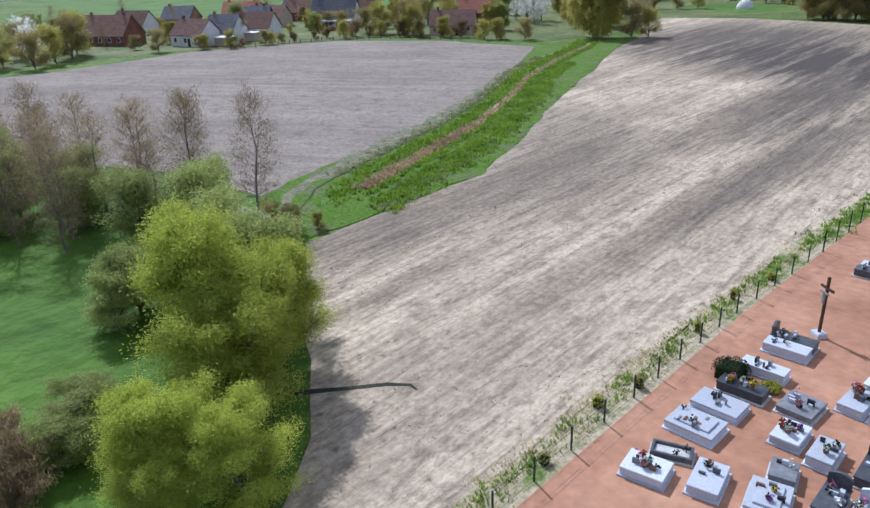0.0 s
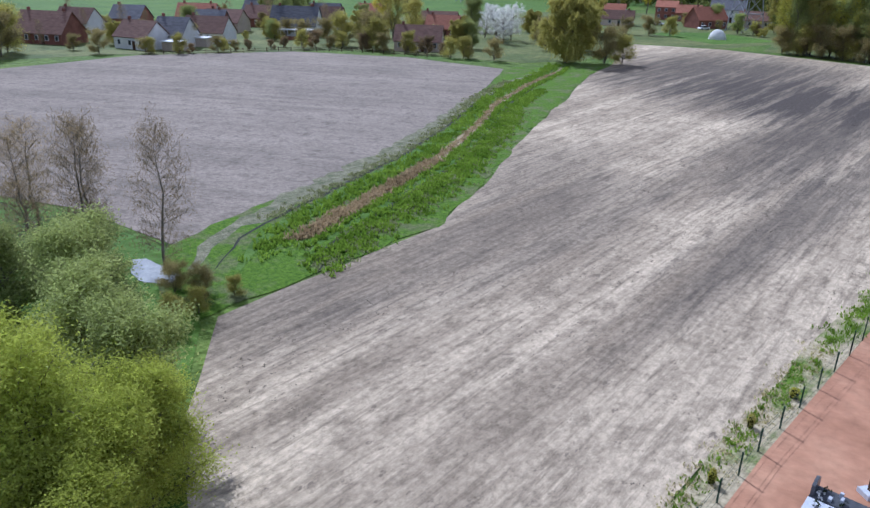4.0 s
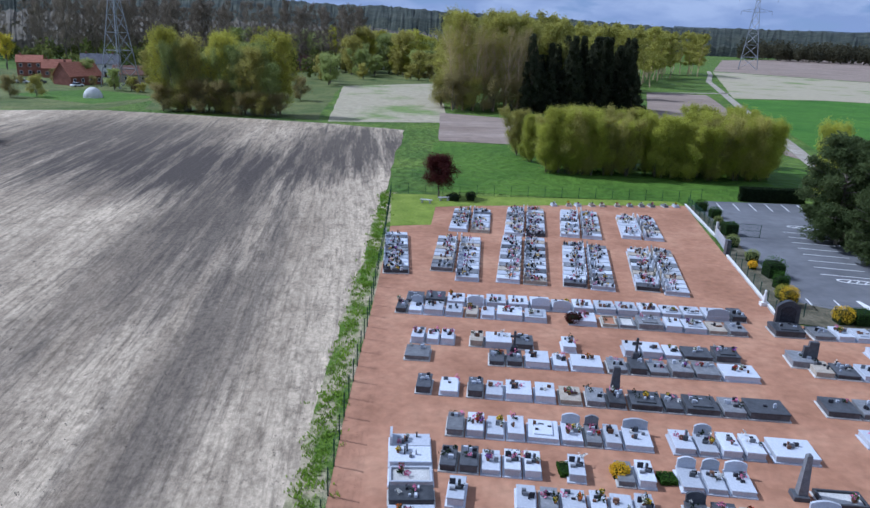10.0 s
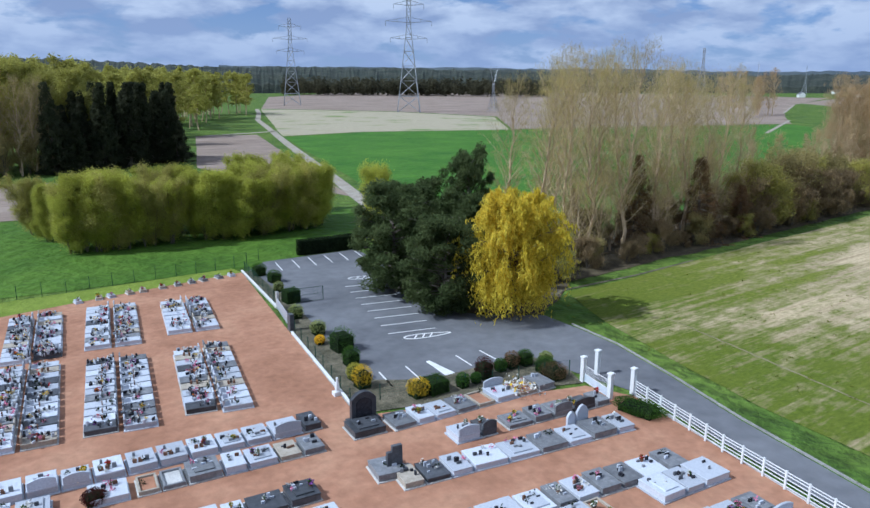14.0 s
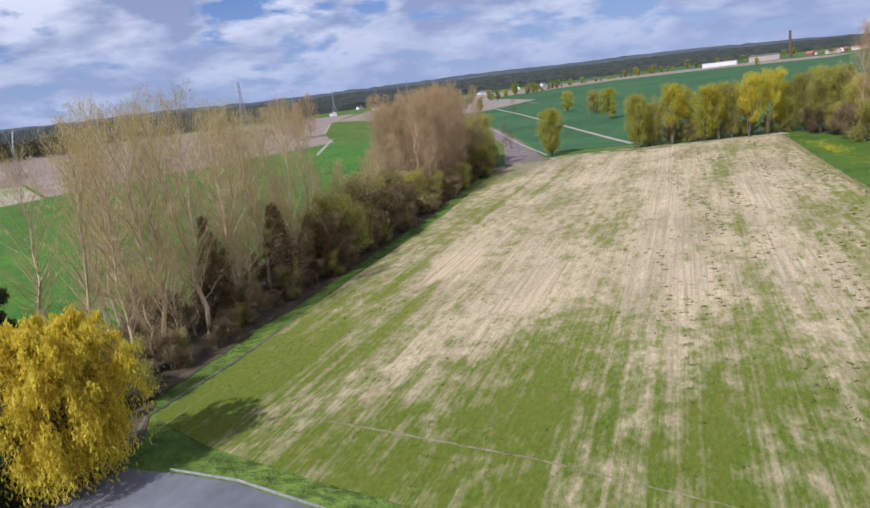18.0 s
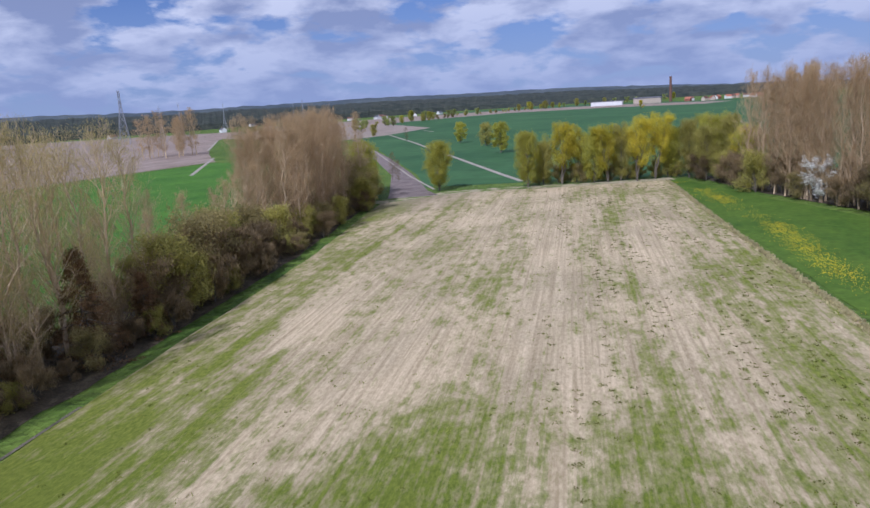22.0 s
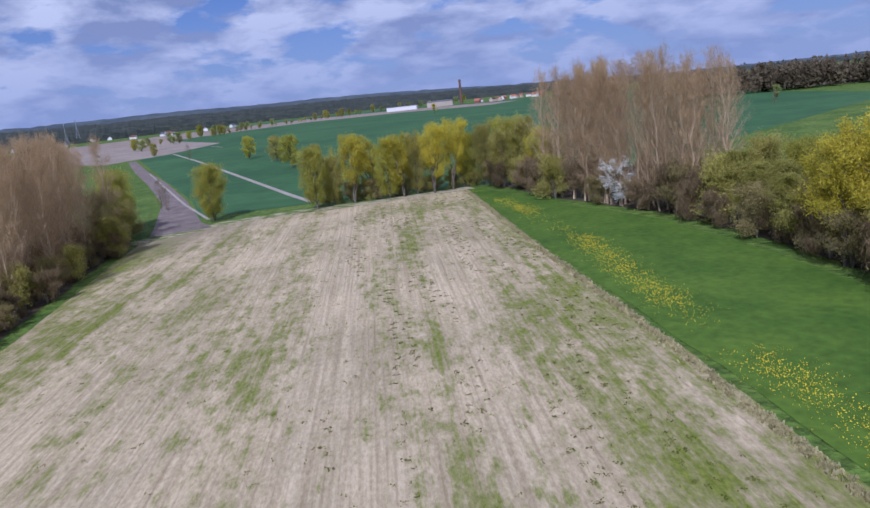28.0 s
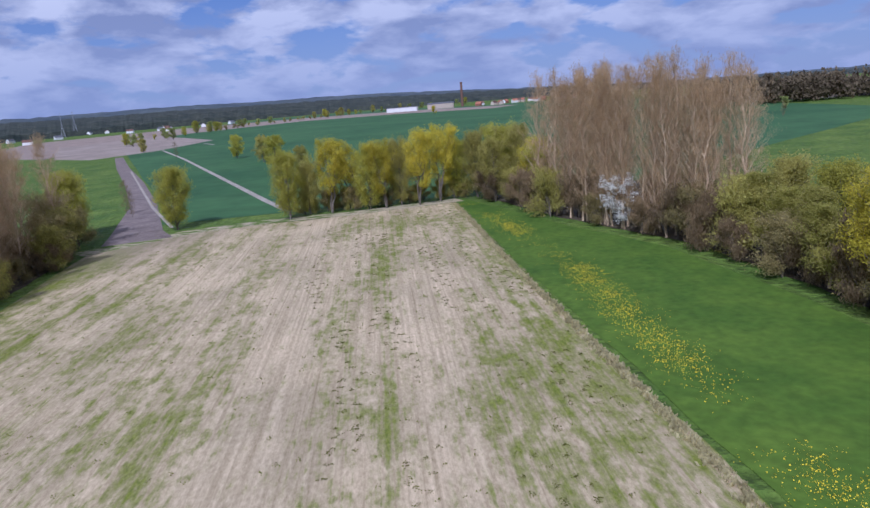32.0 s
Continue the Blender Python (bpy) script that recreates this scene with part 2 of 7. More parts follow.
def noise_at(nt, co, stretch, turn=0.0, detail=5, rough=0.6, shift=0.0):
    n = nt.nodes.new
    mp, t = n("ShaderNodeMapping"), n("ShaderNodeTexNoise")
    mp.inputs["Scale"].default_value = stretch
    mp.inputs["Rotation"].default_value = (0, 0, radians(turn))
    mp.inputs["Location"].default_value = (shift, shift * 0.7, 0)
    t.inputs["Scale"].default_value, t.inputs["Detail"].default_value, t.inputs["Roughness"].default_value = 1.0, detail, rough
    wire(nt, co, mp.inputs["Vector"])
    wire(nt, mp.outputs[0], t.inputs["Vector"])
    return t.outputs["Fac"]


def span(nt, value, a, b, lo=0.0, hi=1.0):
    m = nt.nodes.new("ShaderNodeMapRange")
    m.inputs["From Min"].default_value, m.inputs["From Max"].default_value = a, b
    m.inputs["To Min"].default_value, m.inputs["To Max"].default_value = lo, hi
    wire(nt, value, m.inputs["Value"])
    return m.outputs[0]


def calc(nt, op, a, b):
    m = nt.nodes.new("ShaderNodeMath")
    m.operation = op
    for i, v in enumerate((a, b)):
        if isinstance(v, (int, float)):
            m.inputs[i].default_value = v
        else:
            wire(nt, v, m.inputs[i])
    return m.outputs[0]


def blend(nt, fac, a, b, mode="MIX"):
    m = nt.nodes.new("ShaderNodeMix")
    m.data_type, m.blend_type = "RGBA", mode
    for key, v in (("Factor", fac), ("A", a), ("B", b)):
        s = next(i for i in m.inputs if i.name == key and i.type == ("VALUE" if key == "Factor" else "RGBA"))
        if isinstance(v, (int, float)):
            s.default_value = v
        elif isinstance(v, tuple):
            s.default_value = (*v, 1)
        else:
            wire(nt, v, s)
    return next(o for o in m.outputs if o.type == "RGBA")


def land(name):
    m = bpy.data.materials.new(name)
    m.use_nodes = True
    nt = m.node_tree
    bsdf = nt.nodes["Principled BSDF"]
    bsdf.inputs["Roughness"].default_value, bsdf.inputs["Specular IOR Level"].default_value = 0.95, 0.15
    co = nt.nodes.new("ShaderNodeTexCoord").outputs["Object"]
    sep = nt.nodes.new("ShaderNodeSeparateXYZ")
    wire(nt, co, sep.inputs[0])
    return m, nt, bsdf, co, sep.outputs


def finish(nt, bsdf, colour, height, strength, distance):
    wire(nt, colour, bsdf.inputs["Base Color"])
    b = nt.nodes.new("ShaderNodeBump")
    b.inputs["Strength"].default_value, b.inputs["Distance"].default_value = strength, distance
    wire(nt, height, b.inputs["Height"])
    wire(nt, b.outputs[0], bsdf.inputs["Normal"])


def grain_at(nt, co, lean, stretch, detail=5, rough=0.6, shift=0.0, warp=0.0):
    """Noise drawn out along a direction that leans from the y axis by so many degrees."""
    n = nt.nodes.new
    turn = n("ShaderNodeVectorRotate")
    turn.rotation_type = "Z_AXIS"
    turn.inputs["Angle"].default_value = radians(lean)
    wire(nt, co, turn.inputs["Vector"])
    mp, t = n("ShaderNodeMapping"), n("ShaderNodeTexNoise")
    mp.inputs["Scale"].default_value = (*stretch, 1)
    mp.inputs["Location"].default_value = (shift, shift * 0.7, 0)
    t.inputs["Scale"].default_value, t.inputs["Detail"].default_value, t.inputs["Roughness"].default_value = 1.0, detail, rough
    t.inputs["Distortion"].default_value = warp
    wire(nt, turn.outputs[0], mp.inputs["Vector"])
    wire(nt, mp.outputs[0], t.inputs["Vector"])
    return t.outputs["Fac"]


def soil_material(name, pale, mid, damp, lean, damp_spots=(), dry_side=None, streaky=1.0):
    """Dry ploughed earth: pale crust drawn out in long harrow streaks, clods, and dark damp ground in places."""
    m, nt, bsdf, co, xyz = land(name)
    band = grain_at(nt, co, lean, (0.16, 0.009), 5, 0.6, 1)
    lane = grain_at(nt, co, lean, (0.50, 0.026), 5, 0.65, 4)
    comb = grain_at(nt, co, lean, (2.2, 0.15), 5, 0.7, 7)
    patch = grain_at(nt, co, lean, (0.07, 0.05), 6, 0.62, 3)
    crumb = grain_at(nt, co, lean, (2.6, 1.7), 6, 0.75, 9)
    clod = grain_at(nt, co, lean, (1.5, 0.8), 5, 0.7, 13)
    tone = calc(nt, "ADD", calc(nt, "MULTIPLY", band, 0.42 * streaky), calc(nt, "ADD", calc(nt, "MULTIPLY", lane, 0.34), calc(nt, "MULTIPLY", patch, 0.58 - 0.34 * streaky)))
    tone = span(nt, tone, 0.40 * (0.92 + 0.08 * streaky), 0.60 * (0.92 + 0.08 * streaky))
    if dry_side:
        tone = calc(nt, "MAXIMUM", tone, calc(nt, "MULTIPLY", span(nt, xyz[0], dry_side[0], dry_side[1]), span(nt, lane, 0.3, 0.6, 1.0, 0.62)))
    c = blend(nt, tone, mid, pale)
    c = blend(nt, span(nt, comb, 0.48, 0.66, 0.0, 0.7 if streaky == 1 else 0.25), c, tuple(0.72 * p for p in mid))
    lump = grain_at(nt, co, lean, (0.75, 0.34) if streaky == 1 else (0.5, 0.45), 7, 0.74, 21)
    c = blend(nt, span(nt, lump, 0.50, 0.64, 0.0, 0.62), c, tuple(0.66 * p for p in mid))
    for x, y, rx, ry, force in damp_spots:
        dx, dy = calc(nt, "DIVIDE", calc(nt, "SUBTRACT", xyz[0], x), rx), calc(nt, "DIVIDE", calc(nt, "SUBTRACT", xyz[1], y), ry)
        d = calc(nt, "ADD", calc(nt, "MULTIPLY", dx, dx), calc(nt, "MULTIPLY", dy, dy))
        d = calc(nt, "ADD", d, calc(nt, "ADD", span(nt, lane, 0.3, 0.7, 0.75, -0.75), span(nt, comb, 0.3, 0.7, 0.25, -0.25)))
        c = blend(nt, span(nt, d, 0.1, 1.3, force, 0.0), c, damp)
    c = blend(nt, span(nt, clod, 0.60, 0.67, 0.0, 0.8), c, tuple(0.5 * (p + q) for p, q in zip(mid, damp)))
    c = blend(nt, 1.0, c, blend(nt, span(nt, crumb, 0.3, 0.7), (0.62, 0.61, 0.60), (1.34, 1.34, 1.34)), "MULTIPLY")
    finish(nt, bsdf, c, crumb, 0.7, 0.18)
    return m


SOIL = soil_material("dry_ploughed_soil", (0.63, 0.52, 0.375), (0.27, 0.216, 0.155), (0.085, 0.071, 0.060), -3, ((-46, 146, 26, 26, 1.0), (-20, 172, 14, 34, 0.9), (-70, 172, 28, 38, 0.85), (-33, 112, 9, 36, 0.8), (-24, 82, 3.5, 36, 0.7), (-40, 58, 7, 24, 0.5), (-52, 74, 8, 20, 0.4), (-43, 33, 6, 9, 0.45)), (-21.5, -17.0))
SOIL_WEST = soil_material("grey_ploughed_soil", (0.335, 0.282, 0.232), (0.215, 0.182, 0.150), (0.115, 0.098, 0.082), 62, streaky=0.5)


def stubble_material(name):
    """Straw stubble in fine drilled rows with spring green coming through, most at the near end, the borders and along a few rows."""
    m, nt, bsdf, co, xyz = land(name)
    rows = noise_at(nt, co, (0.016, 0.62, 1), 0, 5, 0.6)
    wide = noise_at(nt, co, (0.020, 0.10, 1), 0, 5, 0.55, 5)
    drill = noise_at(nt, co, (0.035, 2.3, 1), 0, 2, 0.55, 2)
    fine = noise_at(nt, co, (1.3, 3.0, 1), 0, 5, 0.75, 2)
    spots = noise_at(nt, co, (0.30, 0.62, 1), 0, 6, 0.72, 9)
    mottle = noise_at(nt, co, (0.05, 0.09, 1), 0, 4, 0.6, 14)
    near = span(nt, xyz[0], 58, 100, 0.27, 0.0)
    south = span(nt, xyz[1], 20.5, 36, 0.17, 0.0)
    north = span(nt, xyz[1], 88, 96, 0.0, 0.15)
    g = calc(nt, "ADD", calc(nt, "ADD", calc(nt, "MULTIPLY", rows, 0.42), span(nt, wide, 0.3, 0.7, 0.13, 0.43)), calc(nt, "ADD", near, calc(nt, "ADD", south, north)))
    for y, half, force in ((88.5, 1.5, 0.24), (82.5, 1.4, 0.20), (63, 2.4, 0.05), (43, 2.2, 0.09)):
        off = calc(nt, "ABSOLUTE", calc(nt, "SUBTRACT", xyz[1], y), 0.0)
        g = calc(nt, "ADD", g, calc(nt, "MULTIPLY", span(nt, off, 0.2, half, force, 0.0), span(nt, mottle, 0.38, 0.58, 0.1, 1.1)))
    bare = calc(nt, "ABSOLUTE", calc(nt, "SUBTRACT", xyz[1], 55.5), 0.0)
    g = calc(nt, "ADD", g, calc(nt, "MULTIPLY", span(nt, bare, 1.0, 4.5, -0.10, 0.0), span(nt, xyz[0], 75, 95)))
    g = calc(nt, "ADD", g, calc(nt, "ADD", span(nt, spots, 0.3, 0.75, -0.22, 0.22), span(nt, mottle, 0.35, 0.65, -0.07, 0.07)))
    g = calc(nt, "ADD", g, span(nt, drill, 0.33, 0.67, -0.10, 0.10))
    straw = blend(nt, span(nt, calc(nt, "ADD", calc(nt, "MULTIPLY", fine, 0.5), calc(nt, "MULTIPLY", drill, 0.5)), 0.36, 0.62), (0.31, 0.24, 0.135), (0.61, 0.49, 0.315))
    straw = blend(nt, 1.0, straw, blend(nt, span(nt, mottle, 0.36, 0.64), (1.10, 1.10, 1.09), (0.88, 0.89, 0.88)), "MULTIPLY")
    green = blend(nt, span(nt, fine, 0.33, 0.67), (0.085, 0.112, 0.010), (0.225, 0.25, 0.036))
    turf = blend(nt, span(nt, fine, 0.33, 0.67), (0.056, 0.092, 0.004), (0.135, 0.180, 0.012))
    turf = blend(nt, span(nt, mottle, 0.42, 0.62, 0.0, 0.32), turf, (0.165, 0.172, 0.024))
    green = blend(nt, span(nt, xyz[0], 62, 90, 1.0, 0.0), green, turf)
    weed = blend(nt, span(nt, spots, 0.5, 0.66), (0.22, 0.20, 0.075), green)
    c = blend(nt, span(nt, g, 0.41, 0.62, 0.0, 0.55), straw, weed)
    c = blend(nt, span(nt, g, 0.50, 0.78, 0.0, 0.95), c, green)
    earth = calc(nt, "MULTIPLY", span(nt, xyz[0], 196, 236), span(nt, xyz[1], 74, 94))
    c = blend(nt, calc(nt, "MULTIPLY", earth, span(nt, fine, 0.3, 0.7, 0.95, 0.65)), c, (0.33, 0.25, 0.19))
    finish(nt, bsdf, c, fine, 0.5, 0.10)
    return m


STUBBLE = stubble_material("stubble")


def verge_material(name):
    """Weedy verge: green growth in patches over dry straw and bare soil."""
    m, nt, bsdf, co, xyz = land(name)
    patch = noise_at(nt, co, (0.5, 0.22, 1), 0, 5, 0.65, 4)
    fine = noise_at(nt, co, (3.0, 3.0, 1), 0, 5, 0.7, 8)
    c = blend(nt, span(nt, calc(nt, "ADD", patch, span(nt, xyz[1], 40, 60, -0.06, 0.03)), 0.46, 0.60), blend(nt, span(nt, fine, 0.35, 0.65), (0.30, 0.25, 0.155), (0.54, 0.46, 0.31)), blend(nt, span(nt, fine, 0.35, 0.65), (0.055, 0.105, 0.012), (0.15, 0.23, 0.03)))
    finish(nt, bsdf, c, fine, 0.7, 0.2)
    return m


VERGE_MIX = verge_material("weedy_verge")
LEAF_WALL = foliage("olive_wood_leaves", (0.31, 0.30, 0.06), (0.50, 0.47, 0.12))


def bank_material(name):
    """Rough bank: bright grass in clumps among grey-green trodden growth."""
    m, nt, bsdf, co, xyz = land(name)
    patch = noise_at(nt, co, (0.28, 0.28, 1), 0, 6, 0.7, 6)
    fine = noise_at(nt, co, (2.6, 2.6, 1), 0, 5, 0.75, 8)
    grey = blend(nt, span(nt, fine, 0.35, 0.65), (0.085, 0.110, 0.038), (0.20, 0.215, 0.095))
    green = blend(nt, span(nt, fine, 0.35, 0.65), (0.042, 0.098, 0.009), (0.145, 0.25, 0.022))
    finish(nt, bsdf, blend(nt, span(nt, patch, 0.40, 0.52), grey, green), fine, 0.8, 0.25)
    return m


BANK = bank_material("rough_bank_grass")

# ---- mesh helpers ----


def mesh_from(name, verts, faces, mat, smooth=False):
    me = bpy.data.meshes.new(name)
    me.from_pydata([tuple(v) for v in verts], [], faces)
    me.materials.append(mat)
    if smooth:
        me.polygons.foreach_set("use_smooth", [True] * len(me.polygons))
    me.update()
    return me


def part(name, geo, mat, parent, label="", smooth=False):
    """Links (verts, faces), or a mesh, as one mesh object under a thing or a part."""
    me = geo if isinstance(geo, bpy.types.Mesh) else mesh_from(name, geo[0], geo[1], mat, smooth)
    ob = new(name, me)
    ob.parent = parent
    return tagged(ob, label)


def thing(name, label, category, group="", kind="", at=(0, 0, 0), turn=0.0):
    ob = tagged(new(name), label, category, group, kind)
    ob.matrix_basis = pose(*at, 0, 0, turn)
    return ob


def solid(name, geo, mat, label, category="", kind="structure", smooth=False):
    return tagged(new(name, mesh_from(name, geo[0], geo[1], mat, smooth)), label, category, "", kind)


def block(w, d, h, x=0.0, y=0.0, z=0.0, c=0.02, top=1.0):
    """A box on z, centred on x, y, with its upper edges cut by c and its top drawn in to the share top."""
    v, f = [], []
    for s, zz in ((1, z), (1 if top == 1 else top, z + h - c), (None, z + h)):
        k = top if s is None else s
        a, b = w / 2 * k - (c if s is None else 0), d / 2 * k - (c if s is None else 0)
        v += [(x - a, y - b, zz), (x + a, y - b, zz), (x + a, y + b, zz), (x - a, y + b, zz)]
    f.append((3, 2, 1, 0))
    for r in (0, 4):
        f += [(r + i, r + (i + 1) % 4, r + 4 + (i + 1) % 4, r + 4 + i) for i in range(4)]
    f.append((8, 9, 10, 11))
    return v, f


def joined(*geos):
    v, f = [], []
    for gv, gf in geos:
        n = len(v)
        v += list(gv)
        f += [tuple(i + n for i in q) for q in gf]
    return v, f


def tube(path, radii, sides=5):
    """A tapered tube along a path; the last ring closes to a point."""
    path = [Vector(p) for p in path]
    v, f = [], []
    for i, p in enumerate(path):
        way = (path[min(i + 1, len(path) - 1)] - path[max(i - 1, 0)]).normalized()
        a = way.orthogonal().normalized()
        b = way.cross(a)
        v += [p + radii[i] * (math.cos(2 * math.pi * k / sides) * a + math.sin(2 * math.pi * k / sides) * b) for k in range(sides)]
    for i in range(len(path) - 1):
        r = i * sides
        f += [(r + k, r + (k + 1) % sides, r + sides + (k + 1) % sides, r + sides + k) for k in range(sides)]
    f.append(tuple(range(sides - 1, -1, -1)))
    f.append(tuple((len(path) - 1) * sides + k for k in range(sides)))
    return v, f


def lathe(profile, sides=10, x=0.0, y=0.0):
    v, f = [], []
    for r, z in profile:
        v += [(x + r * math.cos(2 * math.pi * k / sides), y + r * math.sin(2 * math.pi * k / sides), z) for k in range(sides)]
    for i in range(len(profile) - 1):
        a = i * sides
        f += [(a + k, a + (k + 1) % sides, a + sides + (k + 1) % sides, a + sides + k) for k in range(sides)]
    f.append(tuple(range(sides - 1, -1, -1)))
    f.append(tuple((len(profile) - 1) * sides + k for k in range(sides)))
    return v, f


def sheet(outline, z, step=None, rough=0.0):
    """A flat piece of land inside an outline; a ragged border with step and rough."""
    pts = [Vector((x, y, 0)) for x, y in outline]
    if step:
        fine = []
        for a, b in zip(pts, pts[1:] + pts[:1]):
            k = max(1, int((b - a).length / step))
            fine += [a.lerp(b, i / k) for i in range(k)]
        pts = [p + rough * noise.noise_vector(p * (0.35 / step) + Vector((3, 1, 0))) for p in fine]
    return [(p.x, p.y, z) for p in pts], [tuple(range(len(pts)))]


def ribbon(path, width, z):
    """A strip of land of one width (or a width a point) along a path."""
    path = [Vector((*p, 0)) for p in path]
    widths = width if isinstance(width, (list, tuple)) else [width] * len(path)
    v, f = [], []
    for i, p in enumerate(path):
        way = (path[min(i + 1, len(path) - 1)] - path[max(i - 1, 0)]).normalized()
        side = Vector((-way.y, way.x, 0)) * widths[i] / 2
        v += [(*(p - side).xy, z), (*(p + side).xy, z)]
    f = [(2 * i, 2 * i + 2, 2 * i + 3, 2 * i + 1) for i in range(len(path) - 1)]
    return v, f


def along(path, t):
    """The point at the share t of a path."""
    path = [Vector((*p, 0)) if len(p) == 2 else Vector(p) for p in path]
    run = [0.0]
    for a, b in zip(path, path[1:]):
        run.append(run[-1] + (b - a).length)
    d = t * run[-1]
    for i in range(len(path) - 1):
        if d <= run[i + 1] or i == len(path) - 2:
            return path[i].lerp(path[i + 1], (d - run[i]) / (run[i + 1] - run[i]))


def leaves(points, size, r, long=1.0, hang=False, up=False):
    """Quads as leaves, twigs or leafy clumps round points, turned at random, hanging or upright."""
    pts = np.asarray(points, float)
    n = len(pts)
    a = r.normal(size=(n, 3))
    if hang:
        a = a * (0.45, 0.45, 0.3) + (0, 0, -1)
    if up:
        a = a * (0.42, 0.42, 0.25) + (0, 0, 1)
    a /= np.linalg.norm(a, axis=1)[:, None]
    b = np.cross(a, r.normal(size=(n, 3)))
    b /= np.linalg.norm(b, axis=1)[:, None] + 1e-9
    s = size * r.uniform(0.6, 1.35, (n, 1))
    a, b = a * s * long / 2, b * s / 2
    v = np.stack([pts - a, pts + b * 0.9, pts + a, pts - b * 0.9], 1).reshape(-1, 3)
    i = np.arange(n) * 4
    return v, np.stack([i, i + 1, i + 2, i + 3], 1)


def quad_mesh(name, v, f, mat):
    """A mesh of many quads, quickly."""
    me = bpy.data.meshes.new(name)
    me.vertices.add(len(v))
    me.vertices.foreach_set("co", np.asarray(v, np.float32).ravel())
    me.loops.add(f.size)
    me.loops.foreach_set("vertex_index", np.asarray(f, np.int32).ravel())
    me.polygons.add(len(f))
    me.polygons.foreach_set("loop_start", np.arange(len(f), dtype=np.int32) * 4)
    me.materials.append(mat)
    me.update(calc_edges=True)
    return me


# ---- the land ----
def ring(radius, z, n=96):
    return [(radius * math.cos(2 * math.pi * k / n), radius * math.sin(2 * math.pi * k / n), z) for k in range(n)], [tuple(range(n))]


solid("ground", ring(4700, 0), GRASS, "wide plain of green spring meadows", "ground")

EAST_FIELD = [(-15.2, 16), (-15.3, 53), (-14.4, 66), (-13.6, 92), (-12.0, 130), (-8.8, 199), (-28.7, 207), (-54.5, 213), (-86, 219), (-111, 212), (-104, 186), (-93, 168), (-84, 141), (-70, 108), (-60, 84), (-49.5, 62), (-45.6, 52), (-45, 39), (-44.5, 30), (-36, 23), (-30, 19.4), (-24, 15.2), (-19, 9)]
solid("ploughed_field", sheet(EAST_FIELD, 0.05, 3, 0.8), SOIL, "dry pale ploughed field with dark damp streaks", "field")
WEST_FIELD = [(-57.5, 34.5), (-60.5, 42), (-66, 64), (-81, 99), (-103, 138), (-131, 136), (-157, 122.5), (-173, 90), (-168, 55), (-172, 35), (-150, 16), (-95, 24), (-72, 33)]
solid("ploughed_field_west", sheet(WEST_FIELD, 0.05, 4, 0.6), SOIL_WEST, "grey ploughed field beside a ditch", "field")
solid("meadow", sheet([(54.5, 86), (59, 96), (72, 95.6), (100, 96.8), (150, 98), (222, 104), (241, 84), (242, 58), (250, 24), (169, 21.8), (124, 19.9), (60, 18.0), (41, 14), (45, 40), (48.5, 66)], 0.05, 3, 0.6), STUBBLE, "straw-coloured stubble meadow with green streaks", "field")
solid("green_strip", sheet([(250, 23), (169, 21), (124, 19), (60, 17), (41, 12), (60, -8), (124, -7), (147, -6.5), (180, -3), (212, 9), (253, 20.5)], 0.06, 4, 0.6), STRIP, "bright green field of young corn with yellow dandelions", "field")
solid("rear_field", sheet([(-4.5, 131.5), (-2.8, 180), (13.4, 180), (70, 160), (52, 131), (31.5, 128)], 0.05, 3, 0.3), LUSH, "bright green field behind the cemetery", "field")
solid("brown_plot", sheet([(-1.5, 183), (1.9, 239), (38, 222), (13.6, 181)], 0.068, 4, 0.3), SOIL_BROWN, "small brown ploughed plot", "field")
solid("pale_plot", sheet([(-28, 210), (-33, 328), (7, 362), (3, 216)], 0.06, 4, 0.5), STUBBLE_PALE, "pale stubble plot with green patches", "field")
solid("brown_field", sheet([(64, 240), (74, 172), (127, 348), (101, 352)], 0.05, 6, 0.4), SOIL_BROWN, "brown ploughed field beside a farm track", "field")
solid("corn_field", sheet([(78, 164), (131, 328), (177, 337), (250, 313), (430, 262), (330, 150), (225, 122), (70, 119), (66, 140)], 0.05, 6, 0.4), CROP, "large dark green corn field", "field")
solid("pale_field", sheet([(133, 334), (242, 612), (313, 520), (330, 420), (250, 316), (177, 340)], 0.06, 8, 0.6), STUBBLE_PALE, "pale field beyond the green corn", "field")
solid("far_brown_field", sheet([(246, 620), (420, 1000), (900, 1500), (1300, 1250), (1270, 640), (835, 473), (588, 353), (477, 291), (440, 268), (254, 318), (336, 424), (318, 526)], 0.05, 12, 1.0), SOIL_BROWN, "wide brown ploughed plain", "field")
solid("farm_track", ribbon([(62, 138), (70.4, 157.8), (83.7, 195.8), (119.3, 300.7), (150, 388), (175, 460), (212, 545), (240, 615)], 3.2, 0.09), TRACK, "pale earth farm track", "track")
solid("field_path", ribbon([(104, 351), (150, 365)], 3.5, 0.09), TRACK, "pale earth path between fields", "track")
solid("meadow_track", ribbon([(232, 97), (244, 101), (303, 117.5), (389, 148), (500, 190), (640, 240)], [15, 12, 8, 8, 7, 6], 0.09), DIRT, "dark earth track leaving the meadow", "track")

# ---- trees ----
TREES = {}


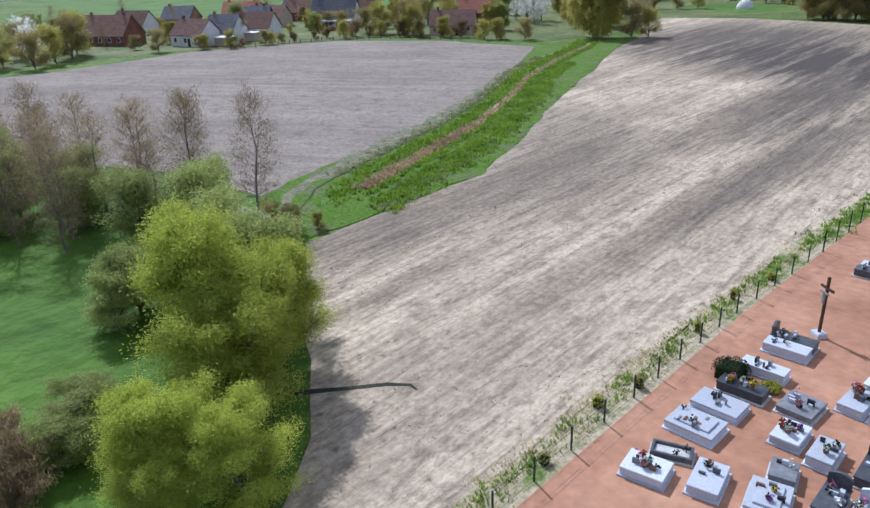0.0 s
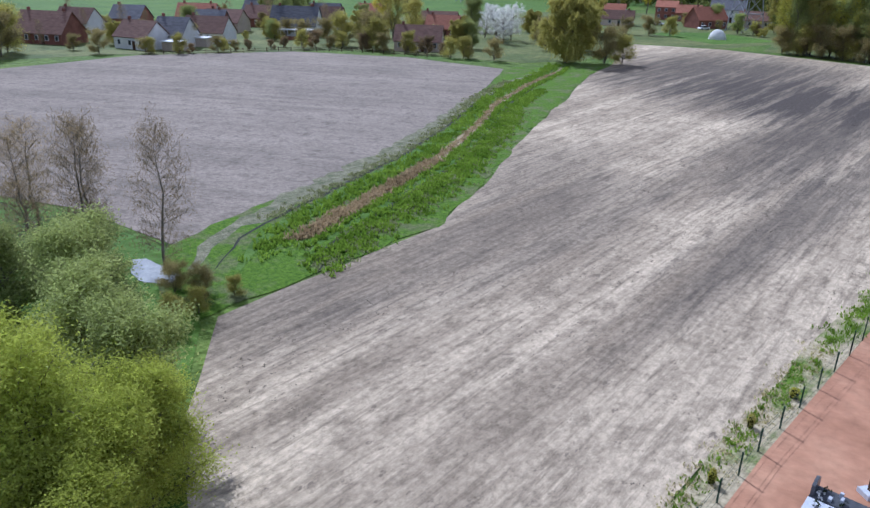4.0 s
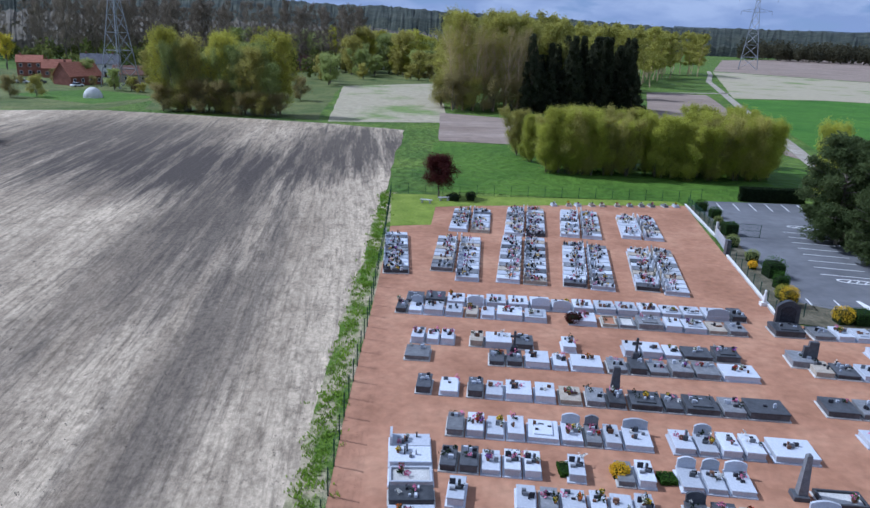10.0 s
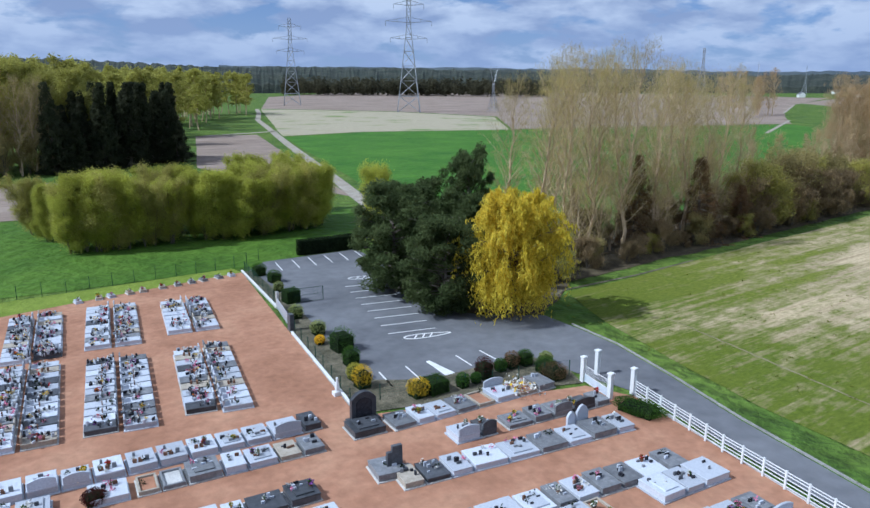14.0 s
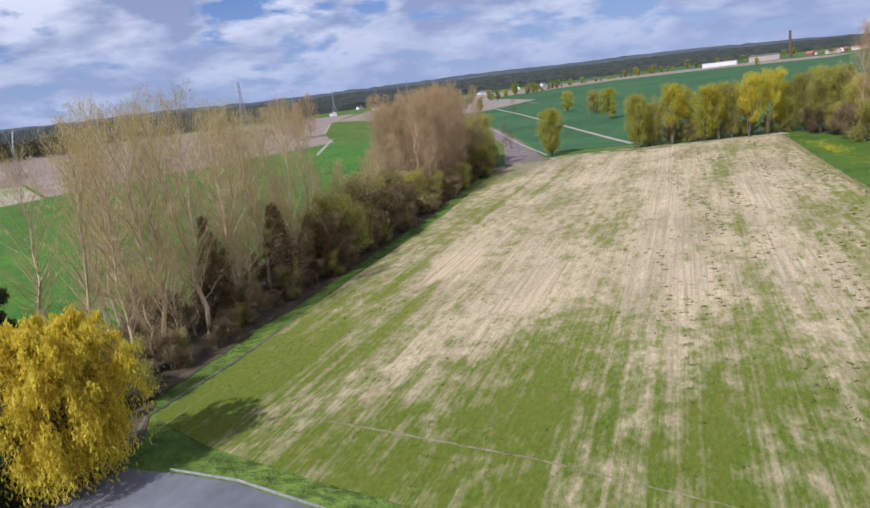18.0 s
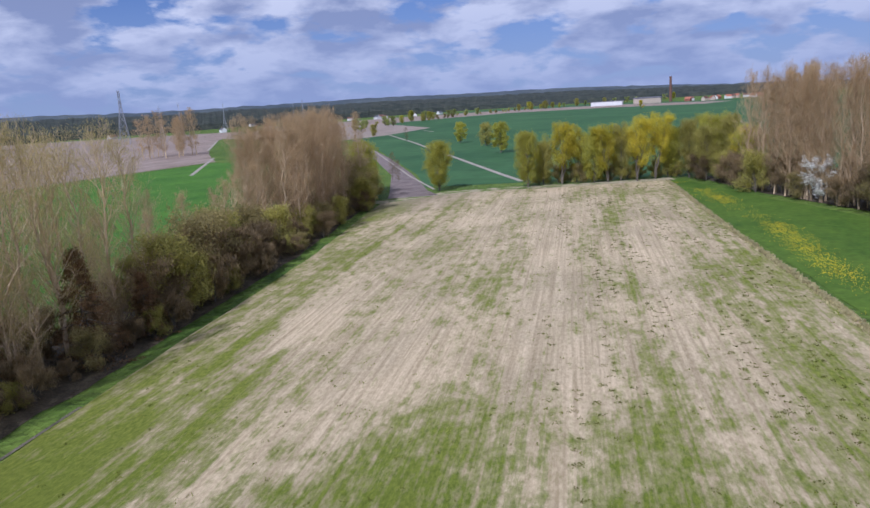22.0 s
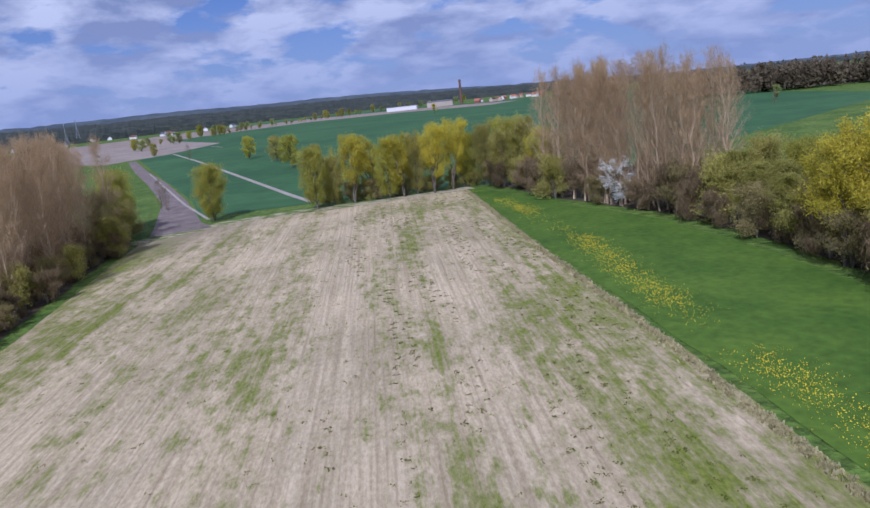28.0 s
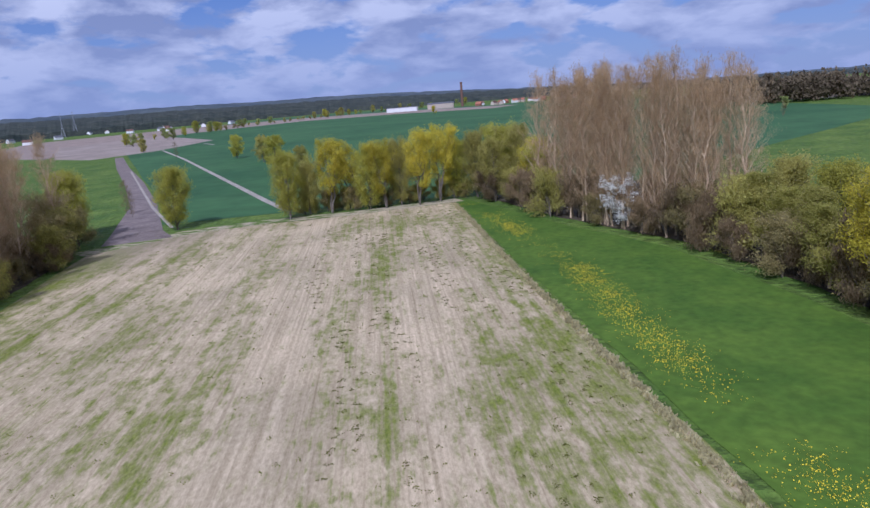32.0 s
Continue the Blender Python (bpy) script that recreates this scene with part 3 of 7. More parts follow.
def grow(seed, h, spread, clear=0.2, limbs=14, twigs=5, rise=0.7, droop=0.0, r0=0.22, stems=1, shape="round", sub=0.38):
    """The wood of a tree: a leader or several, limbs and twigs. Returns tubes and the points where leaves sit."""
    r = np.random.default_rng(seed)
    geo, tips = [], []
    for s in range(stems):
        lean = r.normal(0, 0.03 if stems == 1 else 0.16, 2) * h
        k = 7
        trunk = [Vector((lean[0] * (i / k) ** 1.3 + r.normal(0, 0.012 * h * (i > 0)), lean[1] * (i / k) ** 1.3 + r.normal(0, 0.012 * h * (i > 0)), h * 0.96 * i / k)) for i in range(k + 1)]
        geo.append(tube(trunk, [r0 * (1 - 0.93 * i / k) for i in range(k + 1)], 5))
        n = max(3, limbs // stems)
        for j in range(n):
            u = clear + (1 - clear) * (j + r.uniform(0.1, 0.9)) / n
            base = along([tuple(p) for p in trunk], min(u, 0.99))
            if shape == "round":
                reach = spread * math.sqrt(max(0.06 if clear > 0.03 else 0.3, 1 - ((u - 0.5) / 0.53) ** 2))
            elif shape == "bush":
                reach = spread * math.sqrt(max(0.08, 1 - 0.9 * u * u)) * 0.95
            elif shape == "spire":
                reach = spread * (0.35 + 0.65 * math.sin(math.pi * min(1, u * 0.95)))
            else:
                reach = spread * (1.06 - u)
            reach *= r.uniform(0.75, 1.1)
            az = j * 2.4 + r.uniform(-0.5, 0.5)
            el = rise * r.uniform(0.75, 1.2) + (u - 0.5) * 0.4
            out = Vector((math.cos(az) * math.cos(el), math.sin(az) * math.cos(el), math.sin(el)))
            path = [base]
            m = 4
            for q in range(1, m + 1):
                bend = Vector((r.normal(0, 0.08), r.normal(0, 0.08), r.normal(0, 0.06) - droop * (q / m) ** 2))
                path.append(path[-1] + (out + bend).normalized() * reach / m)
            rad = r0 * (0.30 if shape == "spire" else 0.55) * (1 - 0.72 * u)
            geo.append(tube(path, [max(0.012, rad * (1 - 0.85 * q / m)) for q in range(m + 1)], 3))
            for w in range(twigs):
                v = r.uniform(0.25, 1.0)
                b = along([tuple(p) for p in path], v)
                way = (out + Vector(r.normal(0, 0.65, 3))).normalized()
                way.z -= droop * 0.8
                e = b + way * reach * sub * r.uniform(0.5, 1.1)
                mid = b.lerp(e, 0.55) + Vector((0, 0, -0.05 * reach if droop else 0.03 * reach))
                geo.append(tube([b, mid, e], [max(0.010, rad * 0.35), 0.010, 0.005], 3))
                tips += [b.lerp(e, x) for x in (0.35, 0.6, 0.8, 1.0)]
            tips += path[2:]
    return joined(*geo), np.array([tuple(p) for p in tips])


def scatter(tips, n, sigma, r, floor=0.3):
    p = tips[r.integers(0, len(tips), n)] + r.normal(0, sigma, (n, 3))
    p[:, 2] = np.maximum(p[:, 2], floor)
    return p


# kind: label, category, bark, leaf, grow(height, spread, clear, limbs, twigs, rise, droop, trunk, stems, shape, twig length), leaves (count, scatter, size, length)
KINDS = {
    "golden_willow": ("golden weeping willow in fresh yellow leaf", "tree", BARK, (LEAF_GOLD,), (12.2, 5.6, 0.2, 50, 9, 0.8, 0.35, 0.4, 1, "round", 0.40), "strands", (0.13, 3.4)),
    "olive_willow": ("round weeping willow in yellowish green leaf", "tree", BARK, (LEAF_HAZE,), (10, 6.0, 0.14, 44, 9, 0.8, 0.3, 0.4, 2, "round", 0.38), "strands", (0.16, 3.2)),
    "spring_willow": ("bushy willow in bright spring green leaf", "tree", BARK, (LEAF_SPRING,), (10, 4.4, 0.02, 60, 9, 0.9, 0.0, 0.2, 4, "bush", 0.36), (90000, 0.36, 0.068), 2.4),
    "sage_willow": ("bushy willow in grey-green leaf", "tree", BARK, (LEAF_SAGE,), (10, 4.2, 0.03, 48, 8, 0.9, 0.0, 0.2, 4, "bush", 0.36), (26000, 0.42, 0.11), 2.4),
    "pine": ("dark green pine by the car park", "tree", BARK, (LEAF_PINE,), (12, 4.7, 0.02, 60, 5, 0.28, 0.0, 0.3, 1, "round", 0.30), "pads", (0.13, 3.4)),
    "spruce": ("dark spruce in a close group", "tree", BARK, (LEAF_SPRUCE,), (12, 3.0, 0.04, 60, 6, -0.12, 0.1, 0.25, 1, "cone", 0.38), (14000, 0.22, 0.20), 2.2),
    "rusty_conifer": ("rust-brown dying conifer among poplars", "tree", BARK, (LEAF_RUST,), (12, 3.6, 0.05, 64, 7, -0.05, 0.1, 0.25, 1, "cone", 0.4), (9000, 0.2, 0.09), 3.6),
    "poplar": ("tall bare poplar with reddish buds", "tree", BARK_PALE, (LEAF_BUD,), (24, 5.8, 0.12, 58, 8, 1.06, -0.12, 0.24, 1, "spire", 0.34), "twigs", (0.036, 13.0, 7200)),
    "green_poplar": ("tall poplar with thin olive buds", "tree", BARK_PALE, (LEAF_BUD_GREEN,), (26, 7.6, 0.16, 60, 9, 1.02, -0.12, 0.31, 1, "spire", 0.32), "twigs", (0.030, 15.0, 7500)),
    "wood_tree": ("tall tree of a wood in thin olive leaf", "tree", BARK_PALE, (LEAF_WALL,), (24, 5.2, 0.2, 34, 6, 0.95, 0.0, 0.26, 1, "spire", 0.45), (14000, 0.5, 0.16), 2.4),
    "dark_wood_tree": ("tall leafless tree of a dark wood", "tree", BARK, (LEAF_DARKWOOD,), (24, 4.6, 0.2, 36, 7, 0.95, 0.0, 0.26, 1, "spire", 0.45), "twigs", (0.05, 12.0, 8000)),
    "bare_tree": ("slender bare tree with sparse catkins", "tree", BARK, (LEAF_BRAMBLE,), (11, 2.3, 0.10, 44, 7, 0.75, 0.0, 0.11, 1, "spire", 0.45), "twigs", (0.026, 11.0, 5200)),
    "yellow_tree": ("field tree in yellow-green spring leaf", "tree", BARK, (LEAF_YELLOW, LEAF_OLIVE, LEAF_HAZE, LEAF_HAZE), (14, 5.0, 0.22, 36, 8, 0.9, 0.0, 0.22, 3, "round", 0.36), (17000, 0.42, 0.12), 2.4),
    "round_willow": ("round willow in yellow-green spring leaf", "tree", BARK, (LEAF_OLIVE, LEAF_HAZE), (11, 5.0, 0.06, 60, 8, 0.8, 0.0, 0.25, 1, "round", 0.36), (27000, 0.40, 0.12), 2.4),
    "blossom_tree": ("wild cherry covered in white blossom", "tree", BARK, (LEAF_BLOSSOM,), (8, 3.4, 0.12, 30, 7, 0.55, 0.0, 0.16, 2, "round", 0.38), (8000, 0.18, 0.13), 1.2),
    "red_maple": ("small dark red maple on the lawn", "tree", BARK, (LEAF_MAPLE,), (5.4, 2.5, 0.28, 26, 8, 0.6, 0.0, 0.13, 1, "round", 0.38), (20000, 0.3, 0.11), 1.6),
    "thicket": ("dense yellow-green willow thicket", "bush", BARK, (LEAF_THICKET, LEAF_HAZE, LEAF_THICKET, LEAF_THICKET), (10.5, 3.4, 0.02, 60, 8, 1.1, 0.0, 0.10, 6, "bush", 0.40), (36000, 0.40, 0.085), 3.6),
    "scrub": ("brown leafless scrub at the field edge", "bush", BARK, (LEAF_BRAMBLE,), (4, 2.6, 0.02, 40, 8, 0.8, 0.0, 0.06, 6, "bush", 0.4), "twigs", (0.05, 8.0, 8000)),
    "green_scrub": ("olive green scrub at the field edge", "bush", BARK, (LEAF_HAZE, LEAF_TWIG), (5, 2.8, 0.02, 40, 8, 0.8, 0.0, 0.06, 6, "bush", 0.4), (11000, 0.3, 0.08), 2.8),
}


def tree_of(kind, variant, far):
    """One tree of a kind, in metres, built once: trunk with limbs, and crown; far ones with fewer, larger clumps."""
    seed = sum(ord(c) for c in kind) * 17 + variant * 101
    r = np.random.default_rng(seed)
    label, cat, bark, leaf, g, amount, shape = KINDS[kind]
    h, spread, clear, limbs, twigs, rise, droop, r0, stems, form, twig = g
    if far:
        limbs, twigs = int(limbs * 0.6), max(2, twigs // 2)
    wood, tips = grow(seed, h, spread, clear, limbs, twigs, rise, droop, r0, stems, form, twig)
    if amount == "strands":
        pts = []
        for t in tips[r.integers(0, len(tips), 900 if far else 3800)]:
            n = int(r.integers(10, 24)) if not far else 8
            fall = r.uniform(0.6, max(0.9, min(5.0 if kind == "golden_willow" else 3.0, t[2] - 0.35)))
            pts.append(t + np.linspace(0, 1, n)[:, None] * np.array([[r.normal(0, 0.45) + t[0] * 0.09, r.normal(0, 0.45) + t[1] * 0.09, -fall * (0.35 if t[2] > 0.72 * h else 1.0)]]) + r.normal(0, 0.12, (n, 3)))
        lv = leaves(np.concatenate(pts), shape[0] * (2.2 if far else 1), r, long=shape[1] * (0.7 if far else 1), hang=True)
    elif amount == "twigs":
        # a haze of thin upright twigs with buds
        n = int(shape[2] * (0.3 if far else 1))
        lv = leaves(scatter(tips, n, 0.30 if h > 9 else 0.22, r), shape[0] * (2.0 if far else 1), r, long=shape[1] * (0.8 if far else 1), up=True)
    elif amount == "pads":
        # needles in rounded pads at the ends of the limbs
        far_out = tips[np.hypot(tips[:, 0], tips[:, 1]) > 0.35 * spread * np.clip(1.15 - tips[:, 2] / h, 0.1, 1)]
        pads = far_out[r.integers(0, len(far_out), 200)]
        size = r.uniform(0.5, 1.15, (200, 1))
        each = 60 if far else 230
        off = r.normal(size=(200, each, 3))
        off /= np.linalg.norm(off, axis=2)[:, :, None]
        off *= r.uniform(0.45, 1.25, (200, each, 1)) * size[:, :, None] * (1, 1, 0.7)
        pts = (pads[:, None, :] + off).reshape(-1, 3)
        pts[:, 2] = np.maximum(pts[:, 2], 0.5)
        lv = leaves(pts, shape[0] * (2.0 if far else 1), r, long=shape[1])
    else:
        n, sigma, size = amount
        lv = leaves(scatter(tips, int(n * (0.26 if far else 1)), sigma, r), size * (2.3 if far else 1), r, long=shape * (0.75 if far else 1))
    root = thing(kind, label, cat)
    part("trunk", wood, bark, root)
    part("crown", quad_mesh("crown", lv[0], lv[1], leaf[variant % len(leaf)]), None, root)
    return root


COUNT = {}


def plant(kind, x, y, h=1.0, w=None, variants=2, group="", look_like=None):
    """Sets a tree: h and w are shares of its kind's own height and spread."""
    i = COUNT[kind] = COUNT.get(kind, -1) + 1
    key = (kind, i % variants if look_like is None else look_like, math.hypot(max(x - 70, -20 - x, 0), max(y - 60, 10 - y, 0)) > 215)
    m = pose(x, y, -0.05, 0, 0, (i * 77.7) % 360) @ Matrix.Diagonal((w or h, w or h, h, 1))
    if key not in TREES:
        TREES[key] = tree_of(*key)
        ob = TREES[key]
        ob.matrix_basis = m
    else:
        ob = copy_plain(TREES[key], m)
    return tagged(ob, "", "", group)


def copy_plain(ob, m):
    made = copy_thing(ob, m)
    made.matrix_basis = m
    return made


jit = random.Random(5)
# by the cemetery's car park
plant("pine", 42.8, 107.6, 1.0, 1.1)
plant("pine", 42.8, 98.6, 0.82, 0.95)
plant("pine", 55.0, 109.5, 1.24, 0.72)
plant("pine", 49.5, 112.5, 0.95)
plant("pine", 50.0, 104.0, 0.9, 0.85)
plant("golden_willow", 47.6, 92.9, 1.0, 0.97)
plant("thicket", 51.5, 126.0, 1.1, 0.75, variants=4)
plant("red_maple", -4.3, 127.8, 1.0)
# the poplar belt along the meadow
for x, y, h in ((72, 104, 1.0), (76, 114, 1.02), (79.5, 104.5, 1.05), (84, 109, 1.04), (90, 112, 0.9), (68, 110, 0.95), (70, 107, 0.9), (74, 109, 1.0), (82, 112, 1.0), (86, 105, 0.96), (93, 107, 0.95), (100, 105, 0.9), (98, 114, 0.95), (105, 112, 0.9), (113, 107, 0.9), (80, 120, 0.95), (72, 121, 0.9), (96, 106, 0.95), (102, 111, 0.92), (88, 118, 1.0), (108, 108, 0.95)):
    plant("green_poplar", x, y, h, group="poplars along the meadow")
for x, y, h in ((64, 104, 0.36), (69, 103.5, 0.42), (74, 104.5, 0.45), (80, 107, 0.42), (87, 104, 0.46), (91, 106, 0.42), (94, 110, 0.5), (101, 104, 0.44), (104, 108, 0.5), (110, 105, 0.42)):
    plant("green_poplar", x, y, h, 0.62, group="young poplars along the meadow")
for i in range(54):
    x = 160 + 62 * (i + jit.random()) / 54
    plant("poplar", x, 101.5 + 0.06 * (x - 110) + jit.uniform(0.5, 13), jit.uniform(0.9, 1.08) * (0.85 if x < 165 else 1), group="poplars along the meadow")
for x, y, h in ((112, 112, 0.62), (118, 109, 0.56), (124, 113, 0.65), (131, 110, 0.6), (136, 107, 0.6), (143, 110, 0.62), (150, 112, 0.66), (155, 109, 0.7)):
    plant("poplar", x, y, h, group="poplars along the meadow")
for x, y, h, w in ((97, 103.6, 1.1, 1.35), (84, 106, 1.2, 1.0), (106, 102.5, 0.72, 0.9), (75, 110, 0.8, 0.8)):
    plant("rusty_conifer", x, y, h, w)
# tree shade is painted into the dark colour of these litter sheets
LITTER_SHADE = MATS.get("litter_with_shade") or material("litter_with_shade", (0.055, 0.045, 0.028), (0.13, 0.105, 0.06), 0.5, fine=0.4, bump=0.5)
solid("pine_floor", sheet([(43, 100), (45.5, 95.5), (50.6, 91.5), (54, 93), (62, 98), (60, 118), (50, 120), (48.6, 118.6), (44.7, 113)], 0.064, 1.5, 0.5), LITTER_SHADE, "needle litter with shade painted in under the pines", "ground")
solid("belt_floor", sheet([(61, 98.6), (100, 99.4), (150, 101), (222, 106.5), (226, 118), (150, 117), (100, 116), (64, 117)], 0.065, 2, 0.9), LITTER_SHADE, "leaf litter with shade painted in under the poplars", "ground")
solid("wood_floor", sheet([(118, -10.5), (147, -10.5), (180, -7.5), (212, 4.5), (255, 16), (262, -40), (120, -45)], 0.065, 2, 0.9), LITTER_SHADE, "leaf litter with shade painted in under the wood", "ground")
for i in range(40):
    x = 70 + 150 * (i + jit.random()) / 40
    plant("scrub", x, 103 + 0.035 * (x - 60) + jit.uniform(0, 8), jit.uniform(0.9, 1.7) * (0.85 if x < 108 else 1.0), group="scrub along the meadow")
for i in range(46):
    x = 60 + 162 * (i + jit.random()) / 46
    plant("scrub" if i % 3 else "green_scrub", x, 98.5 + 0.035 * (x - 60) + jit.uniform(0, 5), jit.uniform(0.7, 1.5) * (0.72 if x < 108 else 0.9), group="scrub along the meadow")
for x, y, h in ((113, 103, 2.0), (120, 105, 1.8), (111, 106, 1.7), (126, 106, 2.2), (135, 107, 2.0), (146, 107, 1.8), (154, 106, 1.6), (214, 108, 1.7), (219, 106, 1.8), (224, 112, 2.2), (208, 105, 1.5)):
    plant("green_scrub", x, y, h)
# the end of the meadow
plant("round_willow", 245, 91.5, 1.2, 1.05)
plant("round_willow", 118, 102.5, 0.62)
plant("round_willow", 238, 113, 1.3, 1.1)
plant("round_willow", 246, 117, 1.25, 1.1)
plant("green_scrub", 233, 110, 1.5)
plant("green_scrub", 228, 111, 1.4)
for x, y, h in ((110, 104, 2.0), (124, 104.5, 2.2), (130, 105, 1.9), (136, 104, 1.8), (128, 102, 1.5), (142, 104, 1.7)):
    plant("scrub", x, y, h)
for x, y, h, w, k in ((245, 64.5, 1.3, 0.95, "round_willow"), (250, 60, 1.05, 0.8, "round_willow"), (249, 54.5, 1.18, 1.2, "yellow_tree"), (252, 49, 1.05, 1.0, "yellow_tree"), (250, 45, 1.25, 0.95, "round_willow"), (250, 41, 1.1, 1.0, "yellow_tree"), (253, 37, 1.3, 0.9, "round_willow"), (250.5, 32.5, 1.22, 1.1, "yellow_tree"), (253, 27, 1.25, 1.05, "yellow_tree"), (257, 22, 1.2, 0.9, "round_willow"), (255, 17, 1.35, 1.0, "round_willow"), (259, 12.5, 1.2, 1.2, "yellow_tree"), (250, 10, 1.35, 1.0, "round_willow"), (243, 7, 1.2, 1.0, "yellow_tree"), (236, 5, 1.2, 0.95, "round_willow")):
    plant(k, x, y, h, w, group="trees at the meadow's end", variants=4, look_like=0 if k == "yellow_tree" and int(x) % 2 == 0 else None)
for i in range(20):
    u = (i + jit.random()) / 20
    plant("green_scrub", 251 + 6 * u + jit.uniform(-1, 2), 62 - 44 * u, jit.uniform(0.6, 1.1), group="scrub at the meadow's end")
for x, y, h in ((398, 88, 1.0), (460, 103, 0.9), (508, 126, 0.9), (380, 75, 0.7), (300, 40, 0.8), (310, 28, 0.8), (320, 16, 0.8)):
    plant("round_willow", x, y, h * 1.2)
# the wood beside the green strip
for i in range(46):
    u = (i + jit.random()) / 46
    x = 226 - 50 * u
    plant("poplar", x, np.interp(x, [147, 180, 212, 228], [-10, -7.5, 4, 9]) - jit.choice((0.5, 3, 7, 12)) * jit.uniform(0.6, 1.2), jit.uniform(1.0, 1.22), 1.0, group="poplars beside the strip")
for i in range(34):
    u = (i + jit.random()) / 34
    x = 252 - 130 * u
    y = np.interp(x, [122, 147, 180, 212, 253], [-9, -9.5, -6.5, 6, 17])
    plant("green_scrub" if i % 3 == 0 else "scrub", x, y - jit.uniform(0, 4) - (5 if abs(x - 197) < 5 else 0), jit.uniform(1.0, 2.0), group="scrub beside the strip")
for x, y, h in ((141, -10.5, 1.05), (137, -9.8, 1.15), (133, -12, 1.2)):
    plant("yellow_tree", x, y, h, look_like=0)
for x, y, h in ((245, 14, 1.0), (250, 8, 1.1), (238, 6, 1.0), (232, 4, 0.9)):
    plant("yellow_tree", x, y, h, variants=4)
for x, y, h in ((168, -13, 0.95), (174, -14, 0.9), (162, -11.5, 0.85), (156, -13, 0.9), (150, -11, 0.8), (145, -12, 0.85), (171, -18, 1.1), (160, -19, 1.1), (148, -18, 1.1), (138, -22, 1.2), (125, -20, 1.1)):
    plant("round_willow" if h > 1 else ("scrub" if int(x) % 2 else "wood_tree"), x, y, h if h > 1 else (h * 2.3 if int(x) % 2 else h * 0.52), h * 0.95 if int(x) % 2 == 0 or h > 1 else h * 1.7)
plant("blossom_tree", 197.5, -1.8, 1.15, 1.3)
# the thicket and the dark woods behind the cemetery
for i in range(64):
    u = (i + jit.random()) / 64
    x = 13 + 43 * u
    plant("thicket", x, np.interp(x, [11, 28, 46, 58], [151, 147, 145.5, 149]) + jit.choice((0, 0, 4, 9, 15)) + jit.uniform(-1, 1), jit.uniform(0.7, 1.0), variants=4, group="willow thicket")
for i in range(44):
    u = (i + jit.random()) / 44
    plant("spruce", 29 + 38 * u + jit.uniform(-2, 2), 243 + 14 * u + jit.uniform(0, 18), jit.choice((1.1, 1.3, 1.45, 1.6, 1.75, 1.95)), jit.uniform(1.1, 1.7), group="dark spruces")
for i in range(100):
    u = (i + jit.random()) / 100
    plant("wood_tree", 6 + 32 * jit.random() + 235 * max(0, u - 0.25), 252 + 45 * jit.random() + 400 * max(0, u - 0.25), jit.uniform(1.05, 1.2), 1.4, group="poplar wood")
for i in range(8):
    plant("green_poplar", 6 + 3.2 * i, 246 + jit.uniform(0, 4), jit.uniform(0.7, 0.95), group="poplar wood")
for x, y, h in ((6, 246, 1.1), (12, 248, 1.0), (18, 246, 1.0), (8, 256, 1.2), (24, 248, 0.9), (3, 255, 1.0)):
    plant("green_scrub", x, y, h * 1.8)
# round the large field
plant("olive_willow", -100.5, 158, 1.22, 1.1)
plant("olive_willow", -112, 182, 1.2, 1.0)
plant("green_scrub", -93, 163, 1.5)
plant("green_scrub", -90, 166, 1.2)
for i in range(13):
    u = (i + jit.random()) / 13
    plant("sage_willow" if i % 3 else "round_willow", -74 + 34 * u, 222 - 6 * u + jit.uniform(0, 8), jit.uniform(1.2, 1.7), 1.1, group="trees behind the field")
    plant("green_scrub", -74 + 34 * u, 220 - 6 * u + jit.uniform(0, 4), jit.uniform(0.9, 1.5), group="trees behind the field")
for x, y, h in ((-142, 186, 1.2), (-136, 181, 1.05), (-150, 190, 1.0)):
    plant("blossom_tree", x, y, h)
# the grove by the ditch
for x, y, h, w in ((-31.4, 15.4, 0.86, 1.05), (-27.8, 13.8, 0.62, 0.82), (-30.2, 17.8, 0.66, 0.8), (-25.0, 8.8, 0.50, 0.66), (-21.8, 10.6, 0.46, 0.62), (-23.6, 7.6, 0.36, 0.5)):
    plant("spring_willow", x, y, h, w, variants=2)
for x, y, h, w in ((-45, 22.5, 0.72, 0.8), (-41, 20.5, 0.66, 0.8), (-49, 24.5, 0.62, 0.8), (-43, 15.8, 0.42, 0.6), (-41.5, 13.6, 0.36, 0.5), (-32.2, 7.8, 0.24, 0.5), (-34.0, 9.2, 0.2, 0.45), (-30.5, 6.6, 0.22, 0.45), (-37, 20.5, 0.6, 0.8), (-39.5, 17.5, 0.45, 0.65), (-52, 21, 0.6, 0.8)):
    plant("sage_willow", x, y, h, w)
